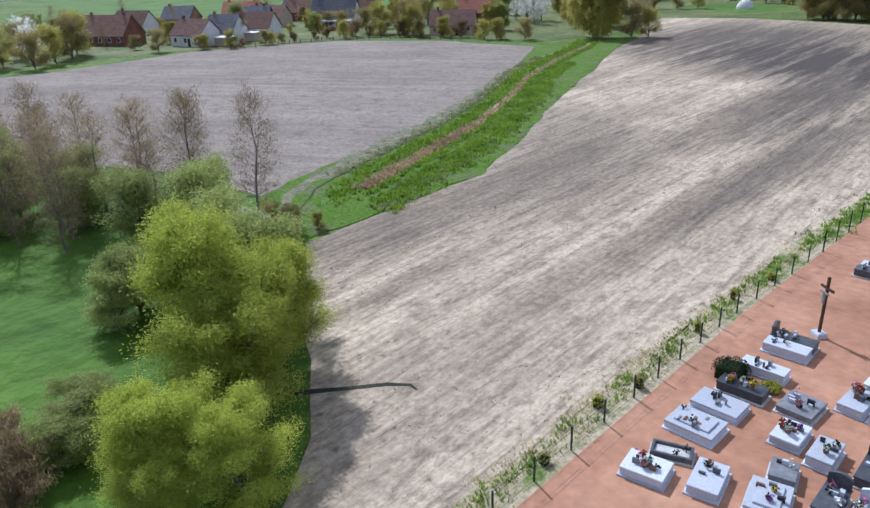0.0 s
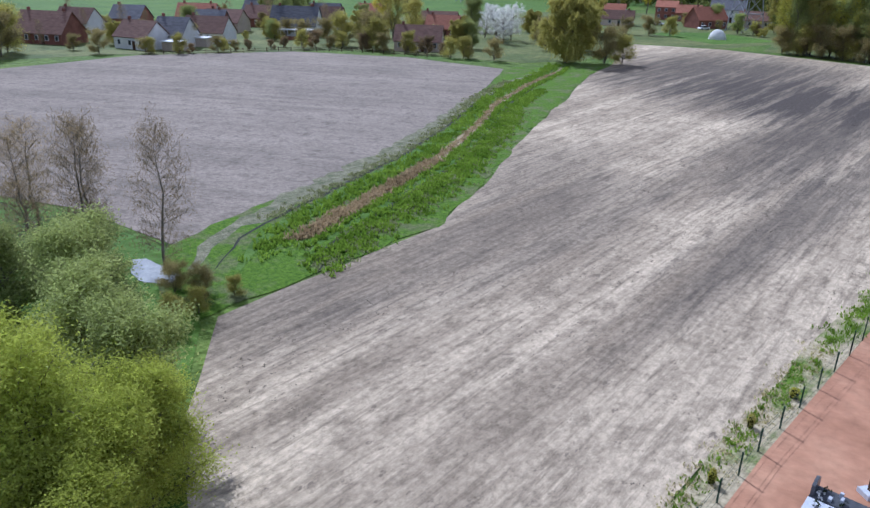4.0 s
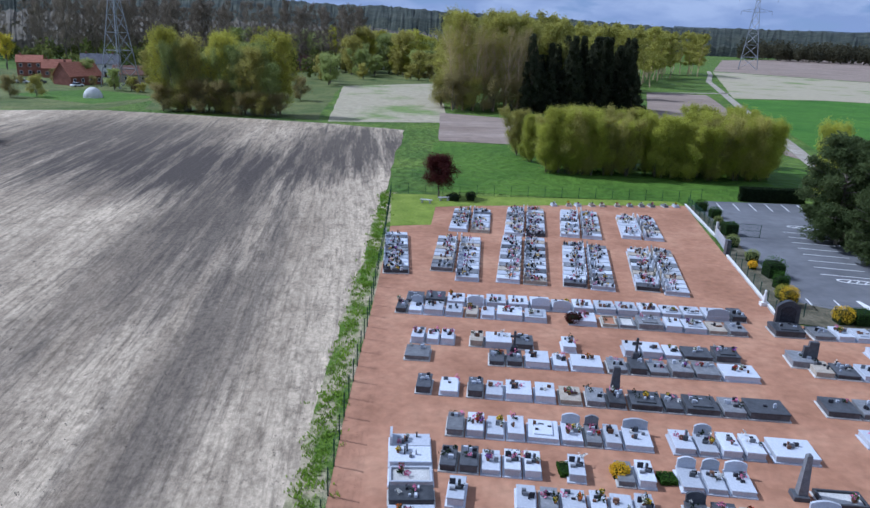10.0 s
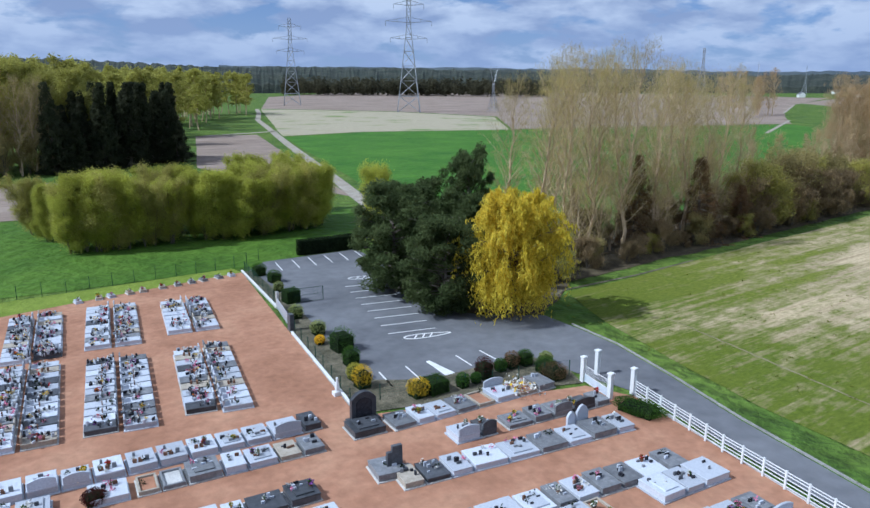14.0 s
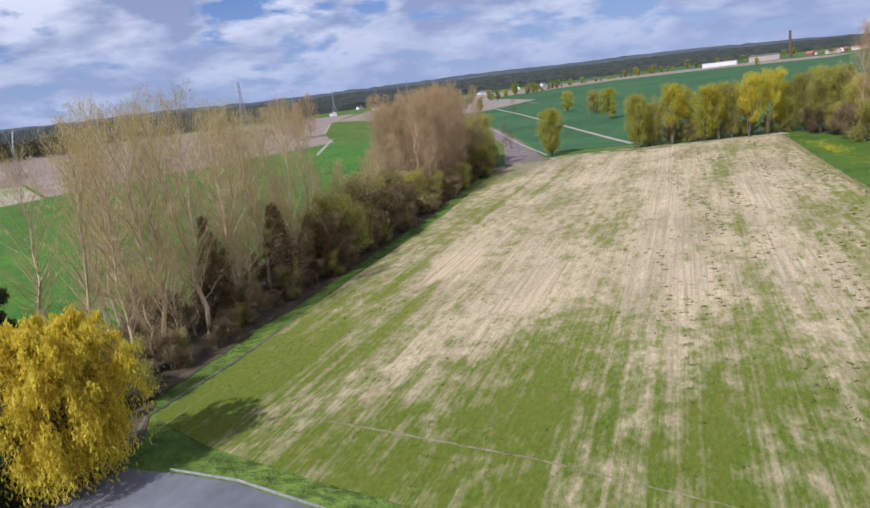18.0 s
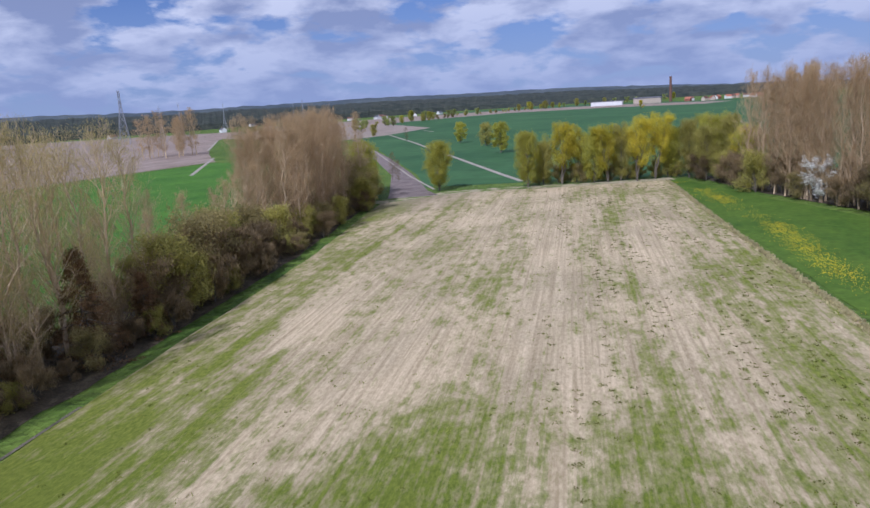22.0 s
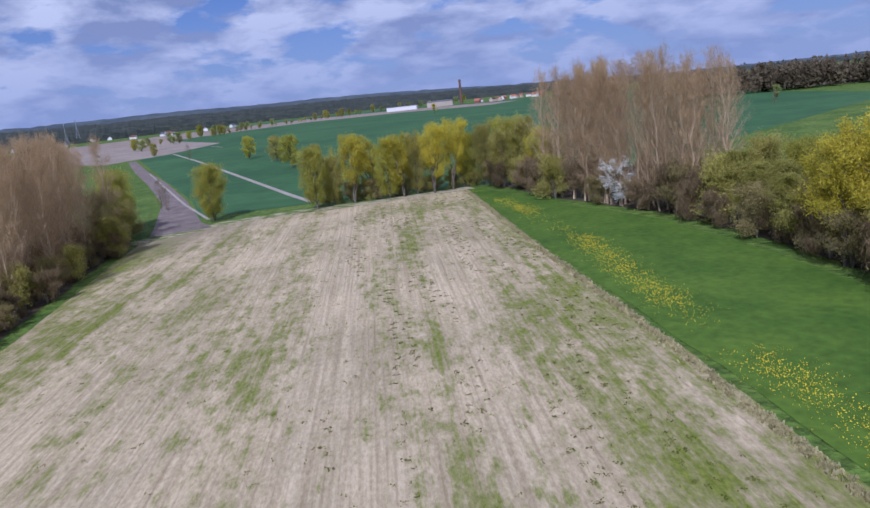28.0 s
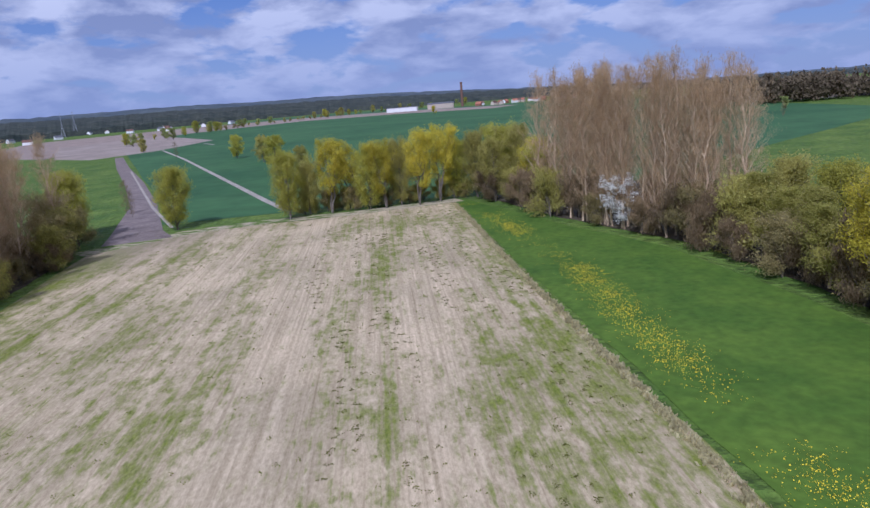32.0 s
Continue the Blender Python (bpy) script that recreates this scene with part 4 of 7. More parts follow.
for x, y, h in ((-53.5, 31.5, 0.98), (-59, 28.4, 0.98), (-61, 30, 0.9), (-66, 27, 0.8), (-57, 24, 0.7), (-72, 24, 0.9), (-70, 29, 0.8), (-78, 22, 0.95), (-76, 16, 0.95), (-84, 20, 0.95), (-82, 12, 1.0), (-90, 14, 1.0), (-68, 16, 0.95), (-62, 14.5, 0.9), (-74, 8, 1.0), (-88, 4, 1.0), (-64.5, 18.5, 0.9), (-60, 18, 0.85), (-66, 11, 0.95), (-70, 20, 0.9), (-63, 22, 0.85), (-72, 12, 1.0), (-57.5, 16.5, 0.8), (-67, 6, 0.95)):
    plant("bare_tree", x, y, h, 1.15)
for x, y, h in ((-66, 14, 0.5), (-70, 17, 0.6), (-62, 20, 0.5), (-74, 12, 0.6), (-78, 18, 0.6), (-67, 22, 0.55), (-84, 14, 0.6)):
    plant("sage_willow", x, y, h, 0.7)
for x, y, h in ((-30.5, 4.2, 0.62), (-27.6, 3.6, 0.6), (-32.6, 4.8, 0.5), (-28.8, 2.2, 0.6), (-25, -1, 0.6), (-22, 2.5, 0.5)):
    plant("scrub", x, y, h, 0.8)

# ---- the cemetery ----
GRAVEL_EDGE = [(-13.9, 17), (-14.0, 40), (-13.2, 66), (-12.2, 84), (-11.2, 104), (-11.0, 111), (-6.0, 112), (-5.0, 121.5), (3, 123), (15.5, 124.6), (31.3, 126), (22.7, 82.3), (40.6, 76.2), (42.2, 72.6), (37.6, 52.4), (30, 20), (0, 14)]
solid("gravel_yard", sheet(GRAVEL_EDGE, 0.07), GRAVEL, "red gravel cemetery yard", "yard")
solid("lawn", sheet([(-11.0, 111), (-11.0, 129), (31, 128.6), (31.3, 126), (15.5, 124.6), (3, 123), (-5.0, 121.5), (-6, 112)], 0.08), material("mown_lawn", (0.15, 0.21, 0.022), (0.24, 0.30, 0.045), 0.4, fine=0.25), "mown yellow-green lawn corner", "lawn")
CAR_PARK = [(31.9, 125.8), (35.8, 129.6), (50, 129), (48.5, 119), (44.5, 113), (43.0, 100), (45.2, 95.4), (50.8, 91.2), (50.6, 86.0), (50.1, 81), (47.8, 73), (45.3, 65.5), (42.3, 54), (36, 30), (29, 0), (25, 0), (32, 30), (38.6, 53), (43.0, 72.5), (42.0, 78.5), (41.5, 83.5), (31, 84), (26.5, 86.5), (28, 98), (30.5, 110)]
solid("car_park", sheet(CAR_PARK, 0.06), ASPHALT, "grey asphalt car park and lane", "car park")
KERB = material("grey_kerb_stone", (0.24, 0.235, 0.22), (0.36, 0.35, 0.33), 1.2, fine=0.2, bump=0.3, vary=0.1)
MULCH = material("shrub_bed_soil", (0.085, 0.08, 0.05), (0.20, 0.175, 0.12), 0.7, fine=0.4, bump=0.5)
solid("shrub_bed", sheet([(31.3, 126.4), (32.6, 125.9), (31.0, 110), (28.6, 98), (27.2, 87.2), (31.2, 84.6), (41.4, 84.2), (41.8, 79), (40.8, 76.8), (24, 82.3), (22.9, 82.6), (26.6, 101.3), (28.8, 109.5)], 0.072, 1.0, 0.15), MULCH, "dark planted bed between wall and car park", "bed")


def strip(a, b, w, h, z=0.0, c=0.01):
    """A straight bar from a to b on the ground."""
    a, b = Vector((*a, 0)), Vector((*b, 0))
    v, f = block((b - a).length, w, h, c=c)
    turn = Matrix.Translation(((a + b) / 2).to_3d() + Vector((0, 0, z))) @ Matrix.Rotation(math.atan2((b - a).y, (b - a).x), 4, "Z")
    return [tuple(turn @ Vector(p)) for p in v], f


kerb = thing("kerb", "pale concrete kerb along the lane", "kerb", kind="structure")
LANE_EDGE = [(51.1, 87.5), (50.9, 85.5), (50.4, 81), (48.1, 73), (45.6, 65.5), (42.6, 54), (36.4, 30)]
for a, b in zip(LANE_EDGE, LANE_EDGE[1:]):
    n = max(1, int((Vector(b) - Vector(a)).length / 2))
    for i in range(n):
        p, q = Vector(a).lerp(Vector(b), i / n), Vector(a).lerp(Vector(b), (i + 0.985) / n)
        part("kerb_stone", strip(p, q, 0.15, 0.14), KERB, kerb)
marks = thing("bay_lines", "white painted parking bay lines on asphalt", "road marking", kind="structure")
for k in range(6):
    part("line", strip((36.0 + 2.45 * k, 124.0), (37.0 + 2.45 * k, 128.4), 0.14, 0.006, 0.066, 0.001), PAINT, marks)
for k in range(8):
    x, y = 38.9 - 0.68 * k, 112.7 - 2.4 * k
    part("line", strip((x, y), (x + 4.8, y - 1.3), 0.14, 0.006, 0.066, 0.001), PAINT, marks)
for k in range(5):
    if k != 2:
        part("line", strip((28.4 + 2.55 * k, 88.4 - 0.28 * k), (27.7 + 2.68 * k, 85.2 - 0.1 * k), 0.14, 0.006, 0.066, 0.001), PAINT, marks)
part("wedge", ([(33.0, 88.0, 0.07), (33.4, 88.0, 0.07), (33.6, 84.0, 0.07), (32.5, 84.2, 0.07)], [(0, 3, 2, 1)]), PAINT, marks)


def island(x, y):
    """A painted traffic island: an almond outline with bars across."""
    ax = Vector((4.9, -1.35)).normalized()
    ay = Vector((-ax.y, ax.x))
    outline = []
    for k in range(24):
        u = 2 * math.pi * k / 24
        r = Vector((x + 2.4, y - 0.65)) + ax * 2.4 * math.cos(u) + ay * 0.75 * math.sin(u) * (0.4 + 0.6 * (1 - math.cos(u)) / 2)
        outline.append(tuple(r))
    v, f = ribbon(outline + outline[:2], 0.2, 0.073)
    return joined((v, f), *(strip(Vector((x, y)) + ax * (1.0 + 0.8 * i) - ay * 0.35, Vector((x, y)) + ax * (1.5 + 0.8 * i) + ay * 0.38, 0.15, 0.006, 0.066, 0.001) for i in range(3)))


part("island", island(40.9, 115.6), PAINT, marks)
part("island", island(34.7, 94.0), PAINT, marks)

# graves
FLOWER_COLOURS = {"red": (0.5, 0.03, 0.03), "yellow": (0.75, 0.5, 0.03), "pink": (0.7, 0.22, 0.35), "white": (0.8, 0.78, 0.72), "orange": (0.7, 0.2, 0.03), "violet": (0.3, 0.1, 0.4)}
FLOWERS = {k: material(k + "_petals", tuple(c * 0.7 for c in v), v, 4, rough=0.7, fine=0.3, bump=0) for k, v in FLOWER_COLOURS.items()}
POT = material("brown_clay_pot", (0.13, 0.07, 0.045), (0.24, 0.13, 0.08), 4, fine=0.2, vary=0.3)
PLAQUE = material("black_marble_plaque", (0.02, 0.02, 0.024), (0.05, 0.05, 0.06), 4, rough=0.25, fine=0.2)
POTS, GRAVES = {}, {}
pots = random.Random(11)


def flower_pot(x, y, z, size=1.0, colour=None):
    colour = colour or pots.choices(list(FLOWER_COLOURS), (2, 3, 3, 7, 1, 1))[0]
    m = pose(x, y, z, 0, 0, pots.uniform(0, 360)) @ Matrix.Diagonal((size, size, size, 1))
    if colour not in POTS:
        r = np.random.default_rng(len(POTS))
        ob = thing("flower_pot", "clay pot of %s flowers on a grave" % colour, "flower pot", "flowers on the graves")
        part("pot", lathe([(0.08, 0), (0.12, 0.16), (0.13, 0.17), (0.10, 0.17)], 8), POT, ob)
        ball = r.normal(size=(70, 3))
        ball /= np.linalg.norm(ball, axis=1)[:, None]
        lv = leaves(ball * 0.17 * r.uniform(0.5, 1.1, (70, 1)) * (1, 1, 0.8) + (0, 0, 0.3), 0.10, r)
        part("greenery", quad_mesh("greenery", lv[0][:112], lv[1][:28], LEAF_BOX), None, ob)
        part("bloom", quad_mesh("bloom", lv[0][112:], lv[1][28:] - 112, FLOWERS[colour]), None, ob)
        ob.matrix_basis = m
        POTS[colour] = ob
        return ob
    return copy_plain(POTS[colour], m)


LOOSE = {k: [] for k in (*FLOWER_COLOURS, "green")}
FLOWERS["green"] = LEAF_HEDGE
CROWDED = []


def loose_flowers(x, y, z):
    """Flowers in the close blocks, too many to count: gathered by colour and built at the end."""
    LOOSE[pots.choices(list(FLOWER_COLOURS), (2, 3, 3, 8, 1, 1))[0]].append((x, y, z + 0.15))
    CROWDED.append((x, y, z + 0.15))


def arch(w, h, t, y, z, curve=0.18):
    """An upright stone with a curved top."""
    k = 8
    top = [(-w / 2 + w * i / k, z + h - curve * abs(2 * i / k - 1) ** 2) for i in range(k + 1)]
    ring_ = [(-w / 2, z), (w / 2, z)] + [p for p in reversed(top)]
    n = len(ring_)
    v = [(x, y - t / 2, zz) for x, zz in ring_] + [(x, y + t / 2, zz) for x, zz in ring_]
    f = [tuple(range(n)), tuple(range(2 * n - 1, n - 1, -1))] + [(i, i + n, (i + 1) % n + n, (i + 1) % n) for i in range(n)]
    return v, f


NAMES = {"w": "pale grey", "g": "mid grey", "d": "dark grey", "t": "tan stone"}


def grave_of(tone, width, depth, extra):
    """One grave: plinth, chest, slab, and by extra a headstone (h), stele (S), cross (x), kerbed bed (k)."""
    r = random.Random(hash_of(tone, width, depth, extra))
    mat = GRANITE[tone]
    words = {"": "granite grave with a flat slab", "h": "granite grave with a curved headstone", "S": "granite grave with a tall stele", "x": "granite grave with a stone cross", "k": "granite kerbed grave with gravel bed", "n": "granite grave, narrow, in a close block"}
    ob = thing("grave", NAMES[tone] + " " + words[extra[:1]] + " on red gravel", "grave", "graves of the cemetery")
    tall = {"n": 0.28, "k": 0.2}.get(extra[:1], r.choice((0.22, 0.3, 0.38)))
    part("plinth", block(width, depth, 0.1, 0, depth / 2, 0.05, 0.015), GRANITE["w"] if tone in "wn" else CONCRETE, ob)
    w, d = width - 0.16, depth - 0.14
    if extra[:1] == "k":
        part("kerb_frame", joined(block(w, 0.14, 0.25, 0, 0.14, 0.15), block(w, 0.14, 0.25, 0, depth - 0.14, 0.15), block(0.14, d - 0.28, 0.25, -w / 2 + 0.07, depth / 2, 0.15), block(0.14, d - 0.28, 0.25, w / 2 - 0.07, depth / 2, 0.15)), mat, ob)
        part("bed", block(w - 0.28, d - 0.28, 0.12, 0, depth / 2, 0.15), GRAVEL if tone == "t" else CONCRETE, ob)
    else:
        part("chest", block(w - 0.06, d - 0.06, tall, 0, depth / 2, 0.15, 0.01), mat, ob)
        part("slab", block(w, d, 0.09, 0, depth / 2, 0.15 + tall, 0.02), mat, ob)
        if width > 1.7 and extra[:1] == "" and r.random() < 0.45:
            part("upper_slab", block(w * 0.62, d * 0.72, 0.09, 0, depth / 2, 0.24 + tall, 0.02), mat, ob)
    top = 0.24 + tall if extra[:1] != "k" else 0.3
    if extra[:1] == "h":
        part("headstone", arch(w * 0.92, 0.66, 0.14, depth - 0.16, top), mat, ob)
    elif extra[:1] == "S":
        part("stele", block(0.62, 0.3, 1.7, 0, depth - 0.25, top, 0.05, 0.72), mat, ob)
    elif extra[:1] == "x":
        part("base", block(0.6, 0.4, 0.5, 0, depth - 0.3, top, 0.08, 0.7), mat, ob)
        part("cross", joined(block(0.16, 0.14, 1.1, 0, depth - 0.3, top + 0.5, 0.01), block(0.66, 0.13, 0.16, 0, depth - 0.3, top + 1.1, 0.01)), mat, ob)
    elif extra[:1] == "n":
        part("headstone", block(w * 0.8, 0.12, 0.5, 0, depth - 0.1, top, 0.04), mat, ob)
    for i in range(r.choice((2, 3, 4, 5, 6))):
        px, py = r.uniform(-0.3, 0.3) * w, r.uniform(0.35, 0.85) * d
        if extra[:1] != "k":
            part("plaque", block(r.uniform(0.12, 0.34), r.uniform(0.06, 0.16), r.uniform(0.1, 0.32), px, py, top, 0.01), r.choice((PLAQUE, GRANITE["d"], GRANITE["g"], POT)) if tone in "wt" else r.choice((GRANITE["w"], GRANITE["w"], PLAQUE)), ob)
    return ob, top


def hash_of(tone, width, depth, extra):
    return ord(tone) * 31 + int(width * 100) * 7 + int(depth * 100) + sum(ord(c) for c in extra) * 13


place = random.Random(3)


def grave(x, y, turn, tone, width, depth=2.15, extra="", bloom=0.35, crowd=False):
    """Sets a grave with its front edge's middle at x, y, its head away from there."""
    key = (tone, width, depth, extra, place.randrange(3))
    m = pose(x, y, 0.0, 0, 0, turn + place.uniform(-1.2, 1.2))
    if key not in GRAVES:
        ob, top = grave_of(tone, width + 0.0001 * key[4], depth, extra)
        ob.matrix_basis = m
        GRAVES[key] = ob, top
    else:
        copy_plain(GRAVES[key][0], m)
        top = GRAVES[key][1]
    for _ in range(place.choice((0, 1, 2, 3)) if bloom > 0 and not crowd else 0):
        x_, y_, z_ = m @ Vector((place.uniform(-0.36, 0.36) * width, place.uniform(0.4, 0.9) * depth, top))
        LOOSE[place.choice(("green", "green", "white", "pink"))].append((x_, y_, z_ + 0.13))
    n = 0
    while place.random() < bloom and n < 4:
        spot = m @ Vector((place.uniform(-0.32, 0.32) * width, place.uniform(0.3, 0.8) * depth, top))
        if extra == "n" or crowd:
            loose_flowers(*spot)
        else:
            flower_pot(*spot, place.uniform(0.7, 1.25))
        n += 1


def grave_row(x, y, turn, codes, depth=2.15, bloom=0.35, head=1):
    """A row from its front left corner. Codes: tone, extra, width; a bare number is a gap. head -1: heads towards the near side."""
    ux, uy = math.cos(radians(turn)), math.sin(radians(turn))
    run = 0.0
    for c in codes.split():
        if c[0] in "0123456789.":
            run += float(c)
            continue
        extra = "".join(ch for ch in c[1:] if ch.isalpha())
        width = float("".join(ch for ch in c[1:] if not ch.isalpha()))
        px, py = x + ux * (run + width / 2), y + uy * (run + width / 2)
        if head == 1:
            grave(px, py, turn, c[0], width - 0.06, depth, extra, bloom)
        else:
            grave(px - uy * depth, py + ux * depth, turn + 180, c[0], width - 0.06, depth, extra, bloom)
        run += width


grave_row(-9.4, 85.3, -6.5, "d1.7 d1.9 w1.7 wh1.7 w1.9 w1.9 wh1.9 wh1.8 w1.9 w1.9 w1.9 w1.9 w1.8 w1.8 wh2.2 d1.4", 2.2, 0.5, -1)
grave_row(-10.3, 83.0, -8, "d1.1 wh1.3 w1.8 w1.6 .1 t1.2 .1 w1.3 w2.3 w2.0 .2 1.5 w2.4 .3 tk1.4 gk1.5 g2.2 w1.5 w2 t1.6 g1.6", 2.1, 0.45)
grave_row(-9.1, 77.0, -7, "w1.2 w1.1 w1.2 1.0 t1.2 w2.2 d1.6 2.0 w1.2 3.4 w1.3 w1.7 w1.4 d2.3 d2.0", 2.0, 0.4)
grave_row(-9.6, 74.0, -7, "g2.0 4.1 d1.3 dx1.3 w1.9 .1 w1.2 .1 w2.4 .2 g1.5 dx1.4 g1.5 g1.7 g1.9 w2.7", 2.1, 0.3)
grave_row(-8.9, 69.0, -8, "d1.2 .4 w1.4 .4 d1.2 w1.3 w1.9 w1.5 .1 t1.6 .1 g1.4 dS1.3 .1 d2.2 d1.3 d2.3 g1.6 d2.7", 2.1, 0.3)
grave_row(-7.2, 63.9, -8, "g1.2 w1.2 w1.2 w1.2 w2.0 wh1.4 gh1.1 w1.1 wh1.8 1.0 w1.4 wh1.3 w1.3 w1.3 .3 w2.7", 2.2, 0.45)
grave_row(-7.8, 60.3, -8, "d1.1 d1.2 w1.2 w1.1 w1.1 1.25 w1.1 1.5 g1.1 w1.1 1.15 wh1.3 wh1.2 wh1.5", 2.1, 0.4)
grave_row(-7.6, 57.3, -9, "w1.1 2.4 w1.2 g1.1 w1.4 w1.0 w1.3 w1.1 1.4 dh1.3 d1.4 tk1.1 wk1.4 .8 wh1.8 w1.6", 2.1, 0.5)
grave_row(-8.1, 53.9, -8, "wh1.3 gh1.2 gh1.2 w2.2 wh1.3 dk1.0 w1.3 w1.3 w1.2 g1.2 w1.4", 2.1, 0.55)
grave_row(-8.2, 50.4, -8, "w1.7 w1.3 wh1.5 tk1.0 w1.6 wh1.3 wh1.3 g1.2 w1.3", 2.0, 0.55)
grave_row(-6.9, 47.2, -8, "dh1.4 w1.5 1.3 w1.3 w1.2", 2.2, 0.4)
# lying crosswise beside the fence path
for x, y, tone, w, extra in ((-8.0, 55.6, "w", 1.5, ""), (-8.0, 57.3, "d", 1.4, ""), (-8.0, 58.9, "w", 1.6, "k"), (-8.0, 60.6, "w", 1.7, ""), (-8.0, 62.2, "w", 1.4, "h"), (-8.4, 49.9, "d", 1.2, ""), (-8.4, 51.1, "w", 1.3, ""), (-9.1, 36.5, "w", 1.2, ""), (-9.1, 37.6, "d", 1.1, "h"), (-9.2, 33.7, "w", 1.1, ""), (-9.3, 31.2, "d", 1.2, ""), (-9.6, 29.0, "w", 1.7, ""), (-9.7, 26.6, "w", 1.9, "")):
    grave(x, y + w / 2, 90, tone, w, 2.45, extra, 0.5)
grave_row(-8.9, 31.3, -5, "g1.9", 2.0)
grave_row(-8.2, 28.7, 0, "w1.5", 1.9)
grave_row(-6.5, 28.2, 0, "w1.3", 2.0)
grave_row(-6.8, 33.2, -4, "w1.4 w1.3 w1.3 g1.2", 2.2, 0.7)
grave_row(-6.4, 35.9, -4, "w1.4 w1.4 gh1.3", 2.1, 0.6)
grave_row(-5.6, 39.0, -4, "tk1.4 .4 w1.5", 2.1, 0.6)
grave_row(-4.6, 28.1, 0, "dh1.2 wh1.3", 2.1, 0.5)
grave_row(-5.3, 25.2, 0, "dh1.2 wh1.4 g1.2", 2.1, 0.5)
grave_row(-9.4, 23.2, 10, "w1.5 .7 w1.8", 2.2, 0.5)
grave_row(-12.0, 22.4, 8, "w2.1", 1.6, 0.9)
grave_row(-11.6, 24.3, 20, "dk2.0", 1.1, 0.2)
grave_row(-7.2, 26.0, 12, "g1.3", 1.5, 0.2)
# the close blocks at the back
REAR = {t: [] for t in "wgdt"}


def packed(x, y, turn, tone, width, depth):
    """A grave of the far blocks, whose graves stand too close to be told apart."""
    m = pose(x, y, 0, 0, 0, turn)
    tall = place.uniform(0.24, 0.34)
    geo = joined(block(width, depth, 0.14, 0, depth / 2, 0.04, 0.02), block(width - 0.18, depth - 0.16, tall, 0, depth / 2, 0.18, 0.03), block(width * 0.7, 0.12, 0.5, 0, depth - 0.12, 0.18 + tall, 0.04), block(0.3, 0.08, 0.25, place.uniform(-0.3, 0.3), depth * 0.6, 0.18 + tall, 0.01))
    REAR[tone].append(([tuple(m @ Vector(v)) for v in geo[0]], geo[1]))
    while place.random() < 0.8:
        loose_flowers(*(m @ Vector((place.uniform(-0.4, 0.4) * width, place.uniform(0.3, 0.85) * depth, 0.18 + tall))))


for x, y, lean, left, right, skip in ((-6.9, 94.2, 7, 9, 11, -2.5), (-4.1, 109.2, 8, 8, 8, 0), (-0.7, 91.2, 10, 12, 12, 0), (2.4, 108.0, 10, 10, 10, 0.4), (5.6, 90.3, 12, 11, 11, -0.2), (9.1, 107.8, 12, 10, 10, 0), (12.4, 89.6, 13, 10, 11, -0.5), (16.5, 107.7, 12, 8, 8, 0)):
    vx, vy = math.sin(radians(lean)), math.cos(radians(lean))
    for side, n, start in ((0, left, 0.0), (1, right, skip)):
        for k in range(n):
            s = start + 0.65 + 1.3 * k
            tone = place.choice("wwwwwwgdt") if not (k == 0 and place.random() < 0.4) else "d"
            px, py = x + vx * s, y + vy * s
            if y > 105:
                packed(px + (0.05 if side == 0 else 4.95 * vy), py - (0 if side == 0 else 4.95 * vx), (-90 if side == 0 else 90) - lean, tone, 1.26, 2.3)
            elif side == 0:
                grave(px + 0.05, py, -90 - lean, tone, 1.26, 2.3, "n", 0.72)
            else:
                grave(px + 4.95 * vy, py - 4.95 * vx, 90 - lean, tone, 1.26, 2.3, "n", 0.6)
for k in range(11):
    grave(-8.9, 93.7 + 1.25 * k, 90, place.choice("wwwgd") if k else "d", 1.2, 2.6, "n", 0.75 if k < 10 else 0.0)
ORNAMENTS = []
for x, y, z in CROWDED:
    for _ in range(3):
        v, f = block(place.uniform(0.14, 0.3), place.uniform(0.06, 0.14), place.uniform(0.15, 0.34), c=0.01)
        m = pose(x + place.uniform(-0.45, 0.45), y + place.uniform(-0.45, 0.45), z - 0.17, 0, 0, place.uniform(0, 180))
        ORNAMENTS.append(([tuple(m @ Vector(p)) for p in v], f))
solid("grave_ornaments_pale", joined(*ORNAMENTS[::2]), GRANITE["w"], "small grey plaques and vases on close graves", "ornament", "stuff")
solid("grave_ornaments", joined(*ORNAMENTS[1::2]), PLAQUE, "small dark plaques and vases on close graves", "ornament", "stuff")
for tone, geos in REAR.items():
    if geos:
        tagged(solid("grave_block", joined(*geos), GRANITE[tone], "far block of %s graves set close together" % NAMES[tone], "grave", "stuff"))
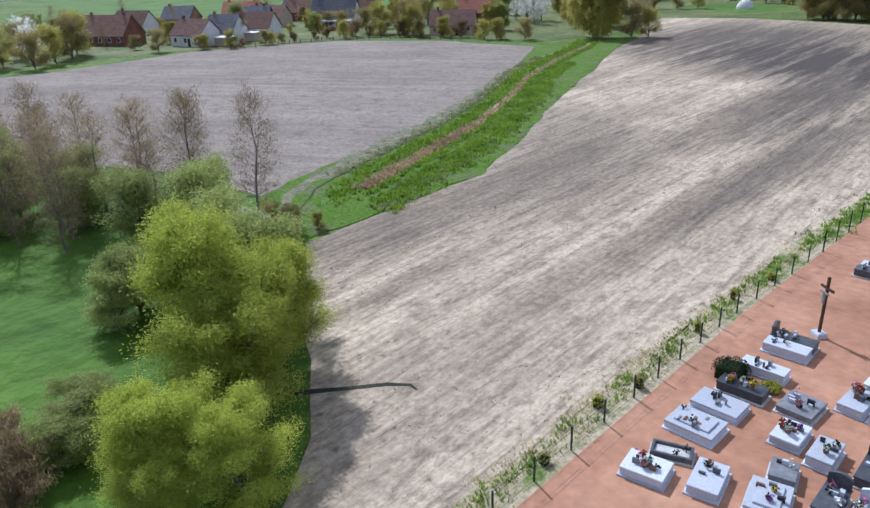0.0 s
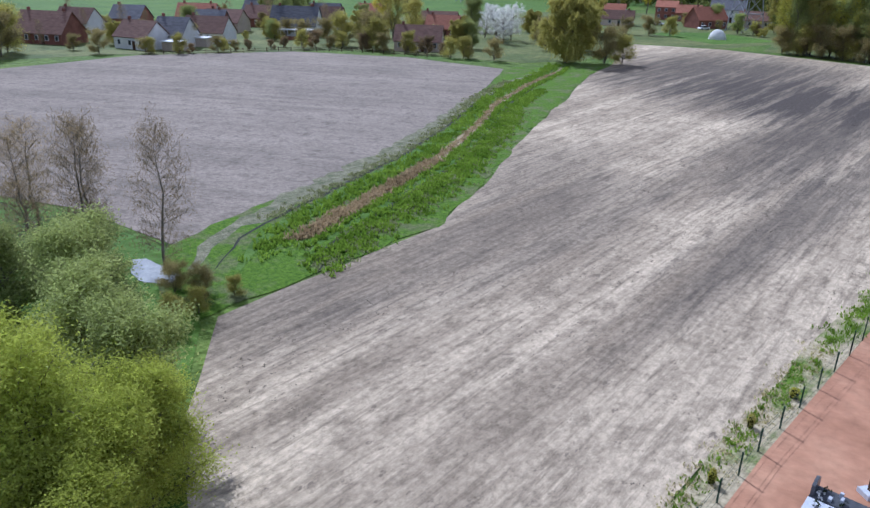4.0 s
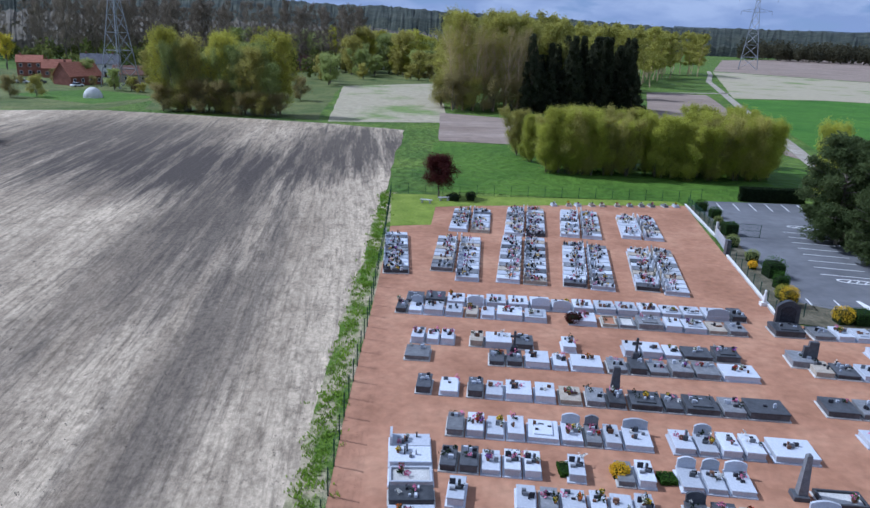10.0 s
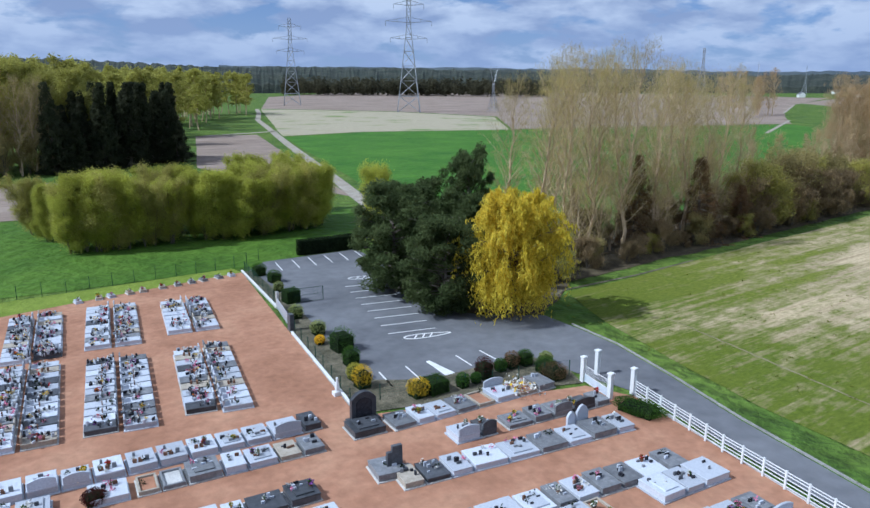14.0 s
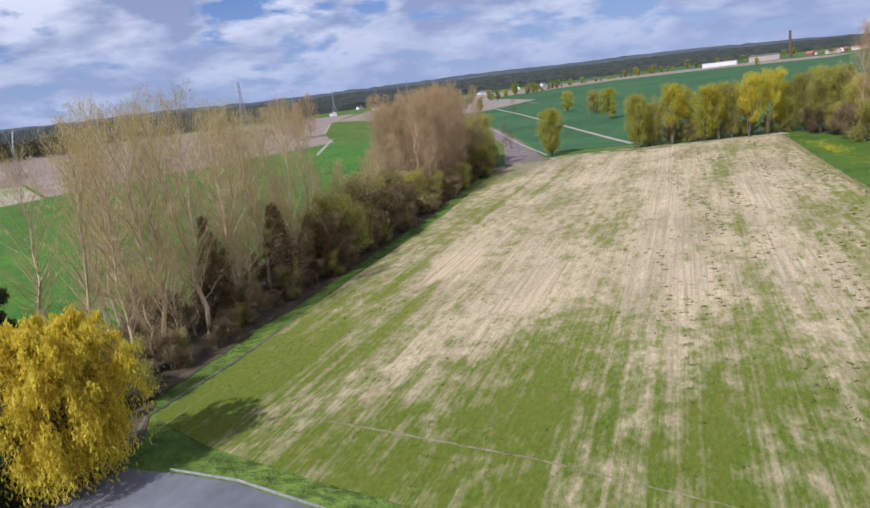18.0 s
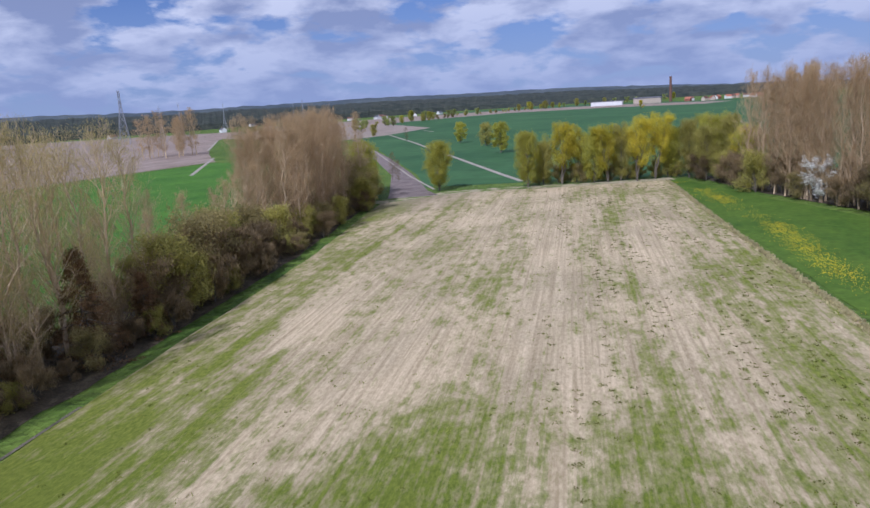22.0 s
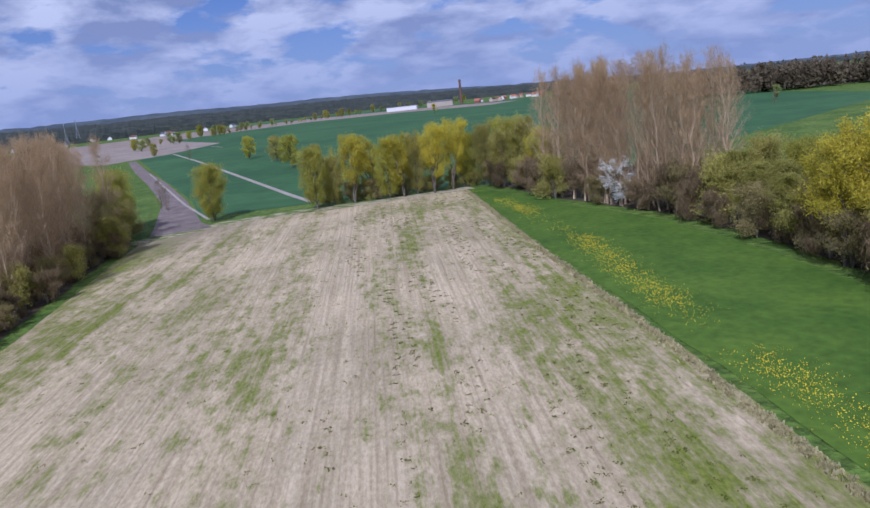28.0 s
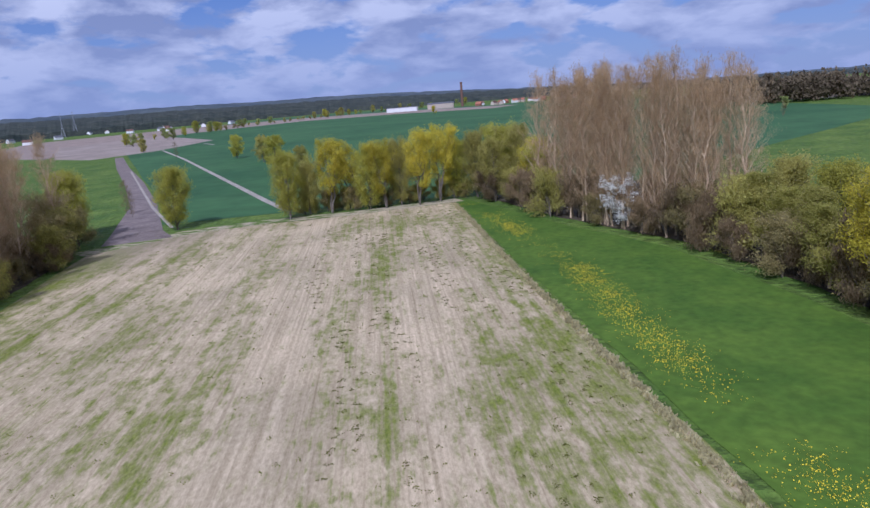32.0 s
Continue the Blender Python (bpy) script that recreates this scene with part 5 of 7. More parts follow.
# the eastern part
grave_row(20.6, 79.2, -8, "d2.6", 2.2, 0.5)
grave_row(23.6, 78.6, -5, "g1.9 w1.5 w1.9 g1.9 tk1.7 wh2.2 tk1.9 g1.8", 2.3, 0.4)
grave_row(19.0, 73.6, -12, "g2.2", 2.2, 0.1)
grave_row(26.0, 74.6, -8, "wh2.0 dh1.4 .9 g2.2 g1.7 gh1.9 dh2.2 g1.4", 1.9, 0.6, -1)
grave_row(19.9, 72.0, -10, "t1.5 d1.8 w1.6 w2.6 w2.5 g2.3 w2.0 g2.2 w1.6", 2.2, 0.25)
grave_row(17.5, 66.4, -9, "d2.2 g1.8 w2.6 w2.0 g1.4 w1.7 g1.7 g1.8 w2.1 g1.7", 2.2, 0.3)
grave_row(22.5, 63.0, -7, "w2.4 w2.2 tk1.4 3.0 w2.0 w1.6 w2.3", 2.3, 0.35)
grave_row(17.9, 62.8, -8, "w2.2", 1.6, 1.2)
grave_row(22.5, 59.2, -8, "w2.2 w2.2 w2.0 w1.8 w1.9 w1.7 g1.9", 2.2, 0.35, -1)
grave_row(21.6, 56.8, -8, "w2.4 w2.2 wh2.0 1.5 w2.2 w2.3 wh2.0", 2.3, 0.4)
grave_row(19.8, 52.8, -8, "g1.7 w2.1 w2.2 w2.0 w1.9 w1.9 w1.8 w1.8", 2.2, 0.4)

# larger monuments
mon = thing("dark_monument", "dark arched granite monument over a family grave", "monument", at=(22.6, 81.3, 0.05), turn=-8)
part("base", block(2.4, 0.9, 0.35, 0, 0, 0, 0.04), GRANITE["d"], mon)
part("arched_stone", arch(1.9, 2.1, 0.4, 0, 0.35, 0.55), GRANITE["d"], mon)
part("panel", arch(1.2, 1.5, 0.06, -0.22, 0.5, 0.35), PLAQUE, mon)
mon = thing("dark_stele", "tall dark stepped stele on a grave", "monument", at=(20.8, 74.2, 0.05), turn=-10)
part("base", block(1.9, 0.5, 0.3, 0, 0, 0, 0.03), GRANITE["d"], mon)
part("shaft", block(0.75, 0.3, 1.6, 0, 0, 0.3, 0.03, 0.9), GRANITE["d"], mon)
part("shoulder", block(0.35, 0.28, 1.2, -0.5, 0, 0.3, 0.03), GRANITE["d"], mon)
mon = thing("obelisk", "leaning weathered obelisk beside a dark kerbed grave", "monument", at=(11.2, 58.2, 0.05), turn=-8)
part("base", block(0.8, 0.8, 0.3, 0, 0, 0, 0.04), GRANITE["d"], mon)
part("shaft", block(0.5, 0.5, 2.4, 0.08, 0, 0.3, 0.12, 0.55), GRANITE["g"], mon)
grave_row(11.8, 57.2, -8, "dk2.6", 1.5, 0.2)
mon = thing("white_headstone_group", "pair of pale grey headstones with gilt writing", "monument", at=(35.0, 71.6, 0.05), turn=-8)
part("headstone", arch(1.0, 1.7, 0.2, 0, 0, 0.5), GRANITE["w"], mon)
part("headstone", arch(0.7, 1.3, 0.2, 0, 0, 0.4), GRANITE["w"], mon).location = (-0.9, 0.1, 0)
WOOD = material("dark_stained_timber", (0.05, 0.028, 0.018), (0.11, 0.06, 0.035), 3, stretch=(1, 1, 0.2), fine=0.3)
cal = thing("calvary", "tall dark wooden wayside cross on a stone foot", "cross", at=(-9.7, 40.2, 0.05), turn=-38)
part("foot", block(0.7, 0.6, 0.3, 0, 0, 0, 0.05), GRANITE["w"], cal)
part("post", block(0.14, 0.12, 3.4, 0, 0, 0.3, 0.02), WOOD, cal)
part("crossbar", block(1.05, 0.11, 0.13, 0, 0, 2.95, 0.02), WOOD, cal)
part("crucifix", joined(block(0.16, 0.1, 0.75, 0, -0.13, 2.1, 0.03), block(0.7, 0.08, 0.1, 0, -0.13, 2.72, 0.02)), GRANITE["g"], cal)
statue = thing("small_statue", "small white figure on a plinth by the wall", "statue", at=(23.3, 86.4, 0.07))
part("plinth", block(0.7, 0.5, 0.35), PAINT, statue)
part("figure", lathe([(0.18, 0.35), (0.2, 0.6), (0.15, 1.0), (0.08, 1.2), (0.12, 1.3), (0.1, 1.45), (0.02, 1.5)], 8), PAINT, statue)
bed = thing("flower_heap", "heap of white and cream wreaths on a new grave", "flowers", at=(35.4, 78.6, 0.45))
r_ = np.random.default_rng(4)
for colour, n in (("white", 160), ("yellow", 40), ("pink", 20)):
    p = r_.normal(0, 1, (n, 3)) * (0.6, 0.75, 0.12) + (0, 0, 0.15)
    lv = leaves(p, 0.22, r_)
    part("wreath", quad_mesh("wreath", lv[0], lv[1], FLOWERS[colour]), None, bed)

# walls, gates and fences
wall = thing("low_wall", "low white-capped wall between gravel and car park", "wall", kind="structure")
for a, b in (((31.4, 126.2), (28.7, 109.5)), ((26.5, 101.3), (22.9, 82.6))):
    n = 10
    for i in range(n):
        p, q = Vector(a).lerp(Vector(b), i / n), Vector(a).lerp(Vector(b), (i + 0.99) / n)
        part("wall_block", strip(p, q, 0.16, 0.28), CONCRETE, wall)
        part("coping", strip(p, q, 0.24, 0.06, 0.28), PAINT, wall)


def post_fence(name, label, pts, gap, height, post, mesh_rows, mat, wire_mat, wire=0.012, uprights=0.0, group=""):
    """A fence of posts with wires or rails between."""
    fence = thing(name, label, "fence", group, kind="structure")
    for a, b in zip(pts, pts[1:]):
        a, b = Vector(a), Vector(b)
        n = max(1, round((b - a).length / gap))
        for i in range(n + (b == Vector(pts[-1]))):
            p = a.lerp(b, i / n)
            part("post", block(post, post, height, p.x, p.y, 0, 0.01), mat, fence)
        for i in range(n):
            p, q = a.lerp(b, i / n), a.lerp(b, (i + 1) / n)
            geo = [tube([(*p, z), (*q, z)], [wire, wire], 4) for z in mesh_rows]
            if uprights:
                m = int((q - p).length / uprights)
                geo += [tube([(*p.lerp(q, k / m), mesh_rows[0]), (*p.lerp(q, k / m), mesh_rows[-1])], [wire * 0.8] * 2, 3) for k in range(1, m)]
            part("panel", joined(*geo), wire_mat, fence)
    return fence


LEFT_FENCE = [(-14.3, 17), (-14.35, 28), (-14.3, 40), (-13.6, 53), (-13.2, 66), (-12.4, 80), (-11.6, 104), (-11.1, 129)]
post_fence("boundary_fence", "dark green wire fence along the ploughed field", LEFT_FENCE[:4], 2.5, 1.35, 0.07, (0.15, 0.6, 1.1, 1.3), FENCE_GREEN, FENCE_GREEN, 0.008)
post_fence("mesh_fence", "dark green mesh fence along the ploughed field", LEFT_FENCE[3:], 2.5, 1.75, 0.07, [0.1 + 0.32 * k for k in range(6)], FENCE_GREEN, FENCE_GREEN, 0.005, 0.6)
post_fence("rear_fence", "thin dark green fence behind the cemetery", [(-11.1, 129), (31.4, 128.8), (35.5, 130.5)], 2.5, 1.7, 0.06, [0.1 + 0.4 * k for k in range(5)], FENCE_GREEN, FENCE_GREEN, 0.007)
post_fence("parking_fence", "dark green fence above the low wall", [(31.7, 126.0), (29.0, 109.6)], 2.4, 1.5, 0.06, [0.4 + 0.12 * k for k in range(10)], FENCE_GREEN, FENCE_GREEN, 0.008, 0.15)
post_fence("parking_fence", "dark green fence above the low wall", [(26.8, 101.2), (23.3, 84.4), (41.2, 78.6)], 2.4, 1.4, 0.06, [0.4 + 0.24 * k for k in range(5)], FENCE_GREEN, FENCE_GREEN, 0.007)
post_fence("white_fence", "white concrete post and rail fence along the lane", [(42.5, 72.9), (39.9, 63.5), (37.5, 52.2), (31, 22)], 1.75, 1.35, 0.12, (0.3, 0.55, 0.8, 1.05, 1.25), PAINT, PAINT, 0.035)
base = solid("fence_footing", strip((42.5, 72.9), (37.5, 52.2), 0.2, 0.12), CONCRETE, "concrete footing of the white fence", "wall")
gate = thing("entrance_gate", "white double gate between white pillars", "gate")
for x, y in ((41.1, 77.0), (40.2, 73.4), (42.5, 73.0), (43.2, 77.3)):
    pil = part("pillar", block(0.34, 0.34, 2.1, x, y, 0.05, 0.02), PAINT, gate)
    part("cap", block(0.46, 0.46, 0.12, x, y, 2.15, 0.04), PAINT, pil)
for a, b in (((41.0, 76.7), (40.65, 75.25)), ((40.6, 75.2), (40.25, 73.7))):
    a, b = Vector(a), Vector(b)
    leaf = part("gate_leaf", joined(*(tube([(*a, z), (*b, z)], [0.03, 0.03], 4) for z in (0.2, 0.85, 1.55)), *(tube([(*a.lerp(b, k / 9), 0.2), (*a.lerp(b, k / 9), 1.6)], [0.014, 0.014], 4) for k in range(10))), PAINT, gate)
    part("lower_panel", strip(a, b, 0.02, 0.6, 0.22), material("pale_blue_paint", (0.45, 0.52, 0.60), (0.58, 0.64, 0.70), 2, rough=0.5, fine=0.1, bump=0), leaf)
side = thing("side_gate", "pale metal sliding gate in the low wall", "gate")
part("panel", strip((28.6, 109.2), (27.3, 103.9), 0.05, 1.2, 0.15), material("pale_grey_metal", (0.42, 0.46, 0.52), (0.55, 0.58, 0.63), 2, rough=0.4, fine=0.1, bump=0, metal=0.3), side)
part("pillar", block(0.45, 0.6, 1.7, 26.9, 102.3, 0.05, 0.03), GRANITE["d"], side)
part("pillar", block(0.25, 0.25, 1.9, 28.8, 109.6, 0.05, 0.03), CONCRETE, side)
open_gate = thing("open_gate", "dark wire gate standing open on the car park", "gate")
part("gate_frame", joined(tube([(30.6, 110.2, 0.1), (30.6, 110.2, 1.7)], [0.04, 0.04], 6), tube([(34.3, 109.6, 0.1), (34.3, 109.6, 1.7)], [0.04, 0.04], 6), *(tube([(30.6, 110.2, z), (34.3, 109.6, z)], [0.025, 0.025], 4) for z in (0.12, 0.9, 1.68))), FENCE_GREEN, open_gate)
part("gate_mesh", joined(*(tube([(30.6 + 3.7 * k / 24, 110.2 - 0.6 * k / 24, 0.12), (30.6 + 3.7 * k / 24, 110.2 - 0.6 * k / 24, 1.68)], [0.006, 0.006], 3) for k in range(1, 24))), FENCE_GREEN, open_gate)


def clump(name, label, cat, x, y, w, h, mat, n=900, size=0.14, flat=1.0, box=False, turn=0.0, depth=None, group=""):
    """A clipped bush: a dense shell of leaves over a dark core block that stands in for inner shade."""
    r = np.random.default_rng(int(abs(x) * 97 + abs(y) * 13))
    d = depth or w
    ob = thing(name, label, cat, group, at=(x, y, 0.03), turn=turn)
    if box:
        p = r.uniform(-1, 1, (n, 3))
        ax = r.integers(0, 3, n)
        p[np.arange(n), ax] = np.sign(p[np.arange(n), ax]) * r.uniform(0.9, 1.02, n)
    else:
        p = r.normal(size=(n, 3))
        p /= np.linalg.norm(p, axis=1)[:, None]
        p *= r.uniform(0.72, 1.06, (n, 1))
    p = p * (w / 2, d / 2, h / 2) + (0, 0, h / 2 + 0.05)
    p[:, 2] = np.maximum(p[:, 2], 0.05)
    lv = leaves(p, size, r)
    # dark block in place of the shade between the inner leaves
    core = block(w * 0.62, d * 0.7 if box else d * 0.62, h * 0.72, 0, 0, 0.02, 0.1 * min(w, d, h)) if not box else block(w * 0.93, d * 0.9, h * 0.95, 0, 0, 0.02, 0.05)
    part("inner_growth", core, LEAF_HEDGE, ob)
    part("foliage", quad_mesh("foliage", lv[0], lv[1], mat), None, ob)
    return ob


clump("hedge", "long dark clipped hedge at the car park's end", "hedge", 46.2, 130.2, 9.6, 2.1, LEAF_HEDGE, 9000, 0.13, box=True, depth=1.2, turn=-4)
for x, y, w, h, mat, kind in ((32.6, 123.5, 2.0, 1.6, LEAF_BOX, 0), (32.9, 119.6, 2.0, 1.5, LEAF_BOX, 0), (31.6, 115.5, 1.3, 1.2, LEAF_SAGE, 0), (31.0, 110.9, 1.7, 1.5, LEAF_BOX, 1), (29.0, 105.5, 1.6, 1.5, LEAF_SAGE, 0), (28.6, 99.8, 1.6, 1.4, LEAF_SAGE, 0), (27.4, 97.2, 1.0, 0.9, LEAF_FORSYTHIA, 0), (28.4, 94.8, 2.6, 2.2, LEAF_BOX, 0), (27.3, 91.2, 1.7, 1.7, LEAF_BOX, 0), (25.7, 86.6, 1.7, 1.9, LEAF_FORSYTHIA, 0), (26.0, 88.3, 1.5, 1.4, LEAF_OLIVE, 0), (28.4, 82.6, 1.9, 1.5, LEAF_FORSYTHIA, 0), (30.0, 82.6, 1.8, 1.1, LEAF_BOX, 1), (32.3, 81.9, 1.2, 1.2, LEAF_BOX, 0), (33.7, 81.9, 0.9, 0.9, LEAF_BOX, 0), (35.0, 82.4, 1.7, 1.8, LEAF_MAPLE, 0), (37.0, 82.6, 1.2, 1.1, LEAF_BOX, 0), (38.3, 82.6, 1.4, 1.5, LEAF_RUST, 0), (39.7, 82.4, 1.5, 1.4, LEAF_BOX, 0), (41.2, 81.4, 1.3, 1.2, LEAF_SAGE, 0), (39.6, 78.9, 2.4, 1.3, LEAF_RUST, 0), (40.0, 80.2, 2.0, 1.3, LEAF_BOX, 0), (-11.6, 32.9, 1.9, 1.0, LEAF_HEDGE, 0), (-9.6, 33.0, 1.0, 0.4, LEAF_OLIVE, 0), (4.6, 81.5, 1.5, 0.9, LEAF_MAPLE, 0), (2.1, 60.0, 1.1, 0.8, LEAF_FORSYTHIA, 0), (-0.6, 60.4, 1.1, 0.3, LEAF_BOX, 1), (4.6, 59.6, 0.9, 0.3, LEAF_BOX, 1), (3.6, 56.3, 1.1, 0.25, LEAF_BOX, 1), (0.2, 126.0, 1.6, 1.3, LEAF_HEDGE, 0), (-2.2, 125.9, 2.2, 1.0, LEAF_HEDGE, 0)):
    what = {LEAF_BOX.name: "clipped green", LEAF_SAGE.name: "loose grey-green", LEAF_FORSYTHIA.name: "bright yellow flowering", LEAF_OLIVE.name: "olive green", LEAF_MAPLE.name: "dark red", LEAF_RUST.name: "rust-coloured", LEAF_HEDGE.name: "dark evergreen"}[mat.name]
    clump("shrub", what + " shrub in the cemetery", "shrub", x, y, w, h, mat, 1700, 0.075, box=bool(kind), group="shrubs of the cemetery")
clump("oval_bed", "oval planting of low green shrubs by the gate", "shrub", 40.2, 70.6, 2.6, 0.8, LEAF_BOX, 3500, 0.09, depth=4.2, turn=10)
bench = thing("picnic_bench", "weathered stone bench on the lawn", "bench", "benches on the lawn", at=(-6.2, 123.6, 0.08), turn=-15)
part("seat", block(1.7, 0.45, 0.1, 0, 0, 0.4, 0.02), CONCRETE, bench)
part("support", block(0.2, 0.4, 0.4, -0.55, 0, 0), CONCRETE, bench)
part("support", block(0.2, 0.4, 0.4, 0.55, 0, 0), CONCRETE, bench)
copy_plain(bench, pose(-3.6, 125.4, 0.08, 0, 0, 10))
for k in range(11):
    x, y = 12.0 + 1.75 * k + place.uniform(-0.4, 0.4), 123.4 + 0.12 * k
    grave(x, y, place.uniform(-12, 12), place.choice("wtg"), 0.8, 1.2, "k", 0.0)
    flower_pot(x, y + 0.6, 0.28, place.uniform(0.8, 1.2))

for colour, spots in LOOSE.items():
    if spots:
        r_ = np.random.default_rng(len(spots))
        p = np.repeat(np.array(spots), 16, 0) + r_.normal(0, 0.09, (16 * len(spots), 3))
        lv = leaves(p, 0.13, r_)
        tagged(new("grave_flowers", quad_mesh("grave_flowers", lv[0], lv[1], FLOWERS[colour])), ("many small dark green plants on graves" if colour == "green" else "many small %s flower bunches on graves" % colour), "flowers", "", "stuff")

# ---- ditch, verges and small growth ----
STREAM = [(-47.5, 37), (-51.6, 41.7), (-55.8, 54.3), (-60.8, 68.7), (-69, 86), (-78.4, 103), (-86, 122), (-92.3, 141.2), (-97, 152)]


def beside(path, off, width, z, step=1.5, wobble=0.3, seed=0.0, a=0.0, b=1.0):
    """A strip along a path, set off to its east, with wavering edges; off and width shrink towards the far end."""
    n = int(130 / step)
    mid, wide = [], []
    for i in range(n + 1):
        u = a + (b - a) * i / n
        p, q = along(path, max(0, u - 0.01)), along(path, min(1, u + 0.01))
        way = (q - p).normalized()
        k = np.interp(u, [0, 0.2, 1.0], [1.0, 1.0, 0.42])
        e = wobble * noise.noise(Vector((i * step * 0.35, seed, 0)))
        c = along(path, u) + Vector((way.y, -way.x, 0)) * (off * k + e)
        mid.append(tuple(c.xy))
        end = min(1.0, 6 * i / n + 0.15, 6 * (n - i) / n + 0.15)
        wide.append(width * k * end * (1 + 0.9 * wobble * noise.noise(Vector((i * step * 0.5, seed + 5, 0)))))
    return ribbon(mid, wide, z)


MUD = material("dark_mud", (0.02, 0.025, 0.015), (0.05, 0.05, 0.035), 0.8, fine=0.3)
REED = material("dry_reeds", (0.21, 0.16, 0.085), (0.36, 0.28, 0.17), 0.8, fine=0.4, bump=0.3)
solid("ditch_bank", sheet([(-44.5, 29), (-45.2, 40), (-46, 52), (-50, 63), (-60.5, 85), (-70.5, 108), (-84.5, 141), (-91, 160), (-104, 141), (-102, 137.5), (-81.5, 99), (-66, 64), (-60.6, 42), (-57.5, 34.5), (-52, 30)], 0.06, 1.2, 0.9), BANK, "rough green banks of a ditch", "bank")
solid("ditch_edge_west", beside(STREAM, -6.4, 3.2, 0.066, 1.5, 0.9, 3), material("dry_field_edge", (0.10, 0.115, 0.050), (0.27, 0.25, 0.165), 0.9, fine=0.5, bump=0.6), "grey dry growth along the field edge", "bank")
solid("ditch_grass_west", beside(STREAM, -2.9, 2.6, 0.070, 1.5, 0.5, 8), LUSH, "bright grass beside the ditch", "bank")
solid("ditch_bottom", beside(STREAM, 0.0, 1.4, 0.078, 1.5, 0.8, 1, 0.06, 1.0), REED, "brown reed bed along the ditch", "ditch")
solid("ditch_grass_east", beside(STREAM, 1.9, 1.2, 0.074, 1.5, 0.5, 12), LUSH, "bright grass line beside the ditch", "bank")
solid("ditch_water", beside(STREAM, -4.6, 0.5, 0.082, 1.5, 0.35, 20), MUD, "narrow dark channel of a ditch", "ditch")
solid("ditch_water_east", beside(STREAM, 2.9, 0.6, 0.082, 1.5, 0.35, 25), MUD, "narrow dark channel of a ditch", "ditch")
for x, y, h in ((-45.6, 29.5, 0.34), (-47.5, 31.0, 0.4), (-46.2, 32.5, 0.28), (-49.5, 30.0, 0.42), (-44.8, 27.5, 0.4)):
    plant("green_scrub", x, y, h)
# pale base colour stands in for the sky mirrored on the water
solid("pond", sheet([(-57, 30.6), (-55, 29.5), (-52.5, 29.3), (-50.9, 30.4), (-51.5, 31.6), (-53, 32.2), (-54.6, 31.6), (-56.4, 31.7)], 0.075, 0.5, 0.35), material("sky_tinted_water", (0.30, 0.31, 0.31), (0.45, 0.46, 0.46), 0.8, rough=0.12, fine=0.1, bump=0.05), "small pool under bare trees, painted pale as mirrored sky", "pond")
solid("furrow", ribbon([(-27.6, 16.9), (-26, 18.8), (-24.6, 20.6), (-23.6, 21.4), (-23.0, 21.3)], [0.5, 0.35, 0.35, 0.25, 0.1], 0.06), MUD, "short dark drainage furrow in the soil", "furrow")


def tufts(name, label, points, blades, size, mat, tall=1.6, spread=0.18):
    """Clumps of upright blades, too many to count."""
    r = np.random.default_rng(len(points))
    p = np.repeat(np.asarray(points, float), blades, 0)
    p = p + np.c_[r.normal(0, spread, (len(p), 2)), np.zeros(len(p))]
    s = r.uniform(0.6, 1.4, (len(p), 1)) * size
    az = r.uniform(0, 2 * np.pi, len(p))
    side = np.c_[np.cos(az), np.sin(az), np.zeros(len(p))] * s * 0.35
    up = np.c_[r.normal(0, 0.3, (len(p), 2)), np.ones(len(p))] * s * tall / 2
    base = p + (0, 0, 0.02)
    v = np.stack([base - side, base + side, base + up * 2 + side * 0.5, base + up * 2 - side * 0.5], 1).reshape(-1, 3)
    i = np.arange(len(p)) * 4
    ob = new(name, quad_mesh(name, v, np.stack([i, i + 1, i + 2, i + 3], 1), mat))
    return tagged(ob, label, "grass", "", "stuff")


def near_path(path, n, off, r):
    out = []
    for _ in range(n):
        p = along(path, r.random())
        out.append((p.x + r.gauss(0, off), p.y + r.gauss(0, off), 0.05))
    return out


gr = random.Random(21)
BLADES = foliage("grass_blades", (0.125, 0.215, 0.02), (0.25, 0.36, 0.045), 0.3)
BLADES_DARK = foliage("dark_grass_blades", (0.16, 0.18, 0.03), (0.28, 0.30, 0.06), 0.3)
BLADES_PALE = foliage("pale_grass_blades", (0.45, 0.40, 0.20), (0.62, 0.55, 0.30), 0.3)
VERGE = [(-15.4, 16), (-15.5, 40), (-15.0, 53), (-14.4, 66), (-13.6, 86), (-12.7, 104), (-11.9, 130)]
solid("verge", sheet([(x - 0.35 - 0.3 * (y > 50), y) for x, y in VERGE] + [(x + 1.75, y) for x, y in reversed(VERGE)], 0.066, 1.2, 0.4), VERGE_MIX, "grass verge between field and fence", "verge")
tufts("verge_grass", "long green verge grass along the fence", near_path([(x + 0.2, y) for x, y in VERGE[2:]], 640, 0.45, gr) + near_path([(x + 0.2, y) for x, y in VERGE[:3]], 130, 0.3, gr), 9, 0.13, BLADES, 1.2)
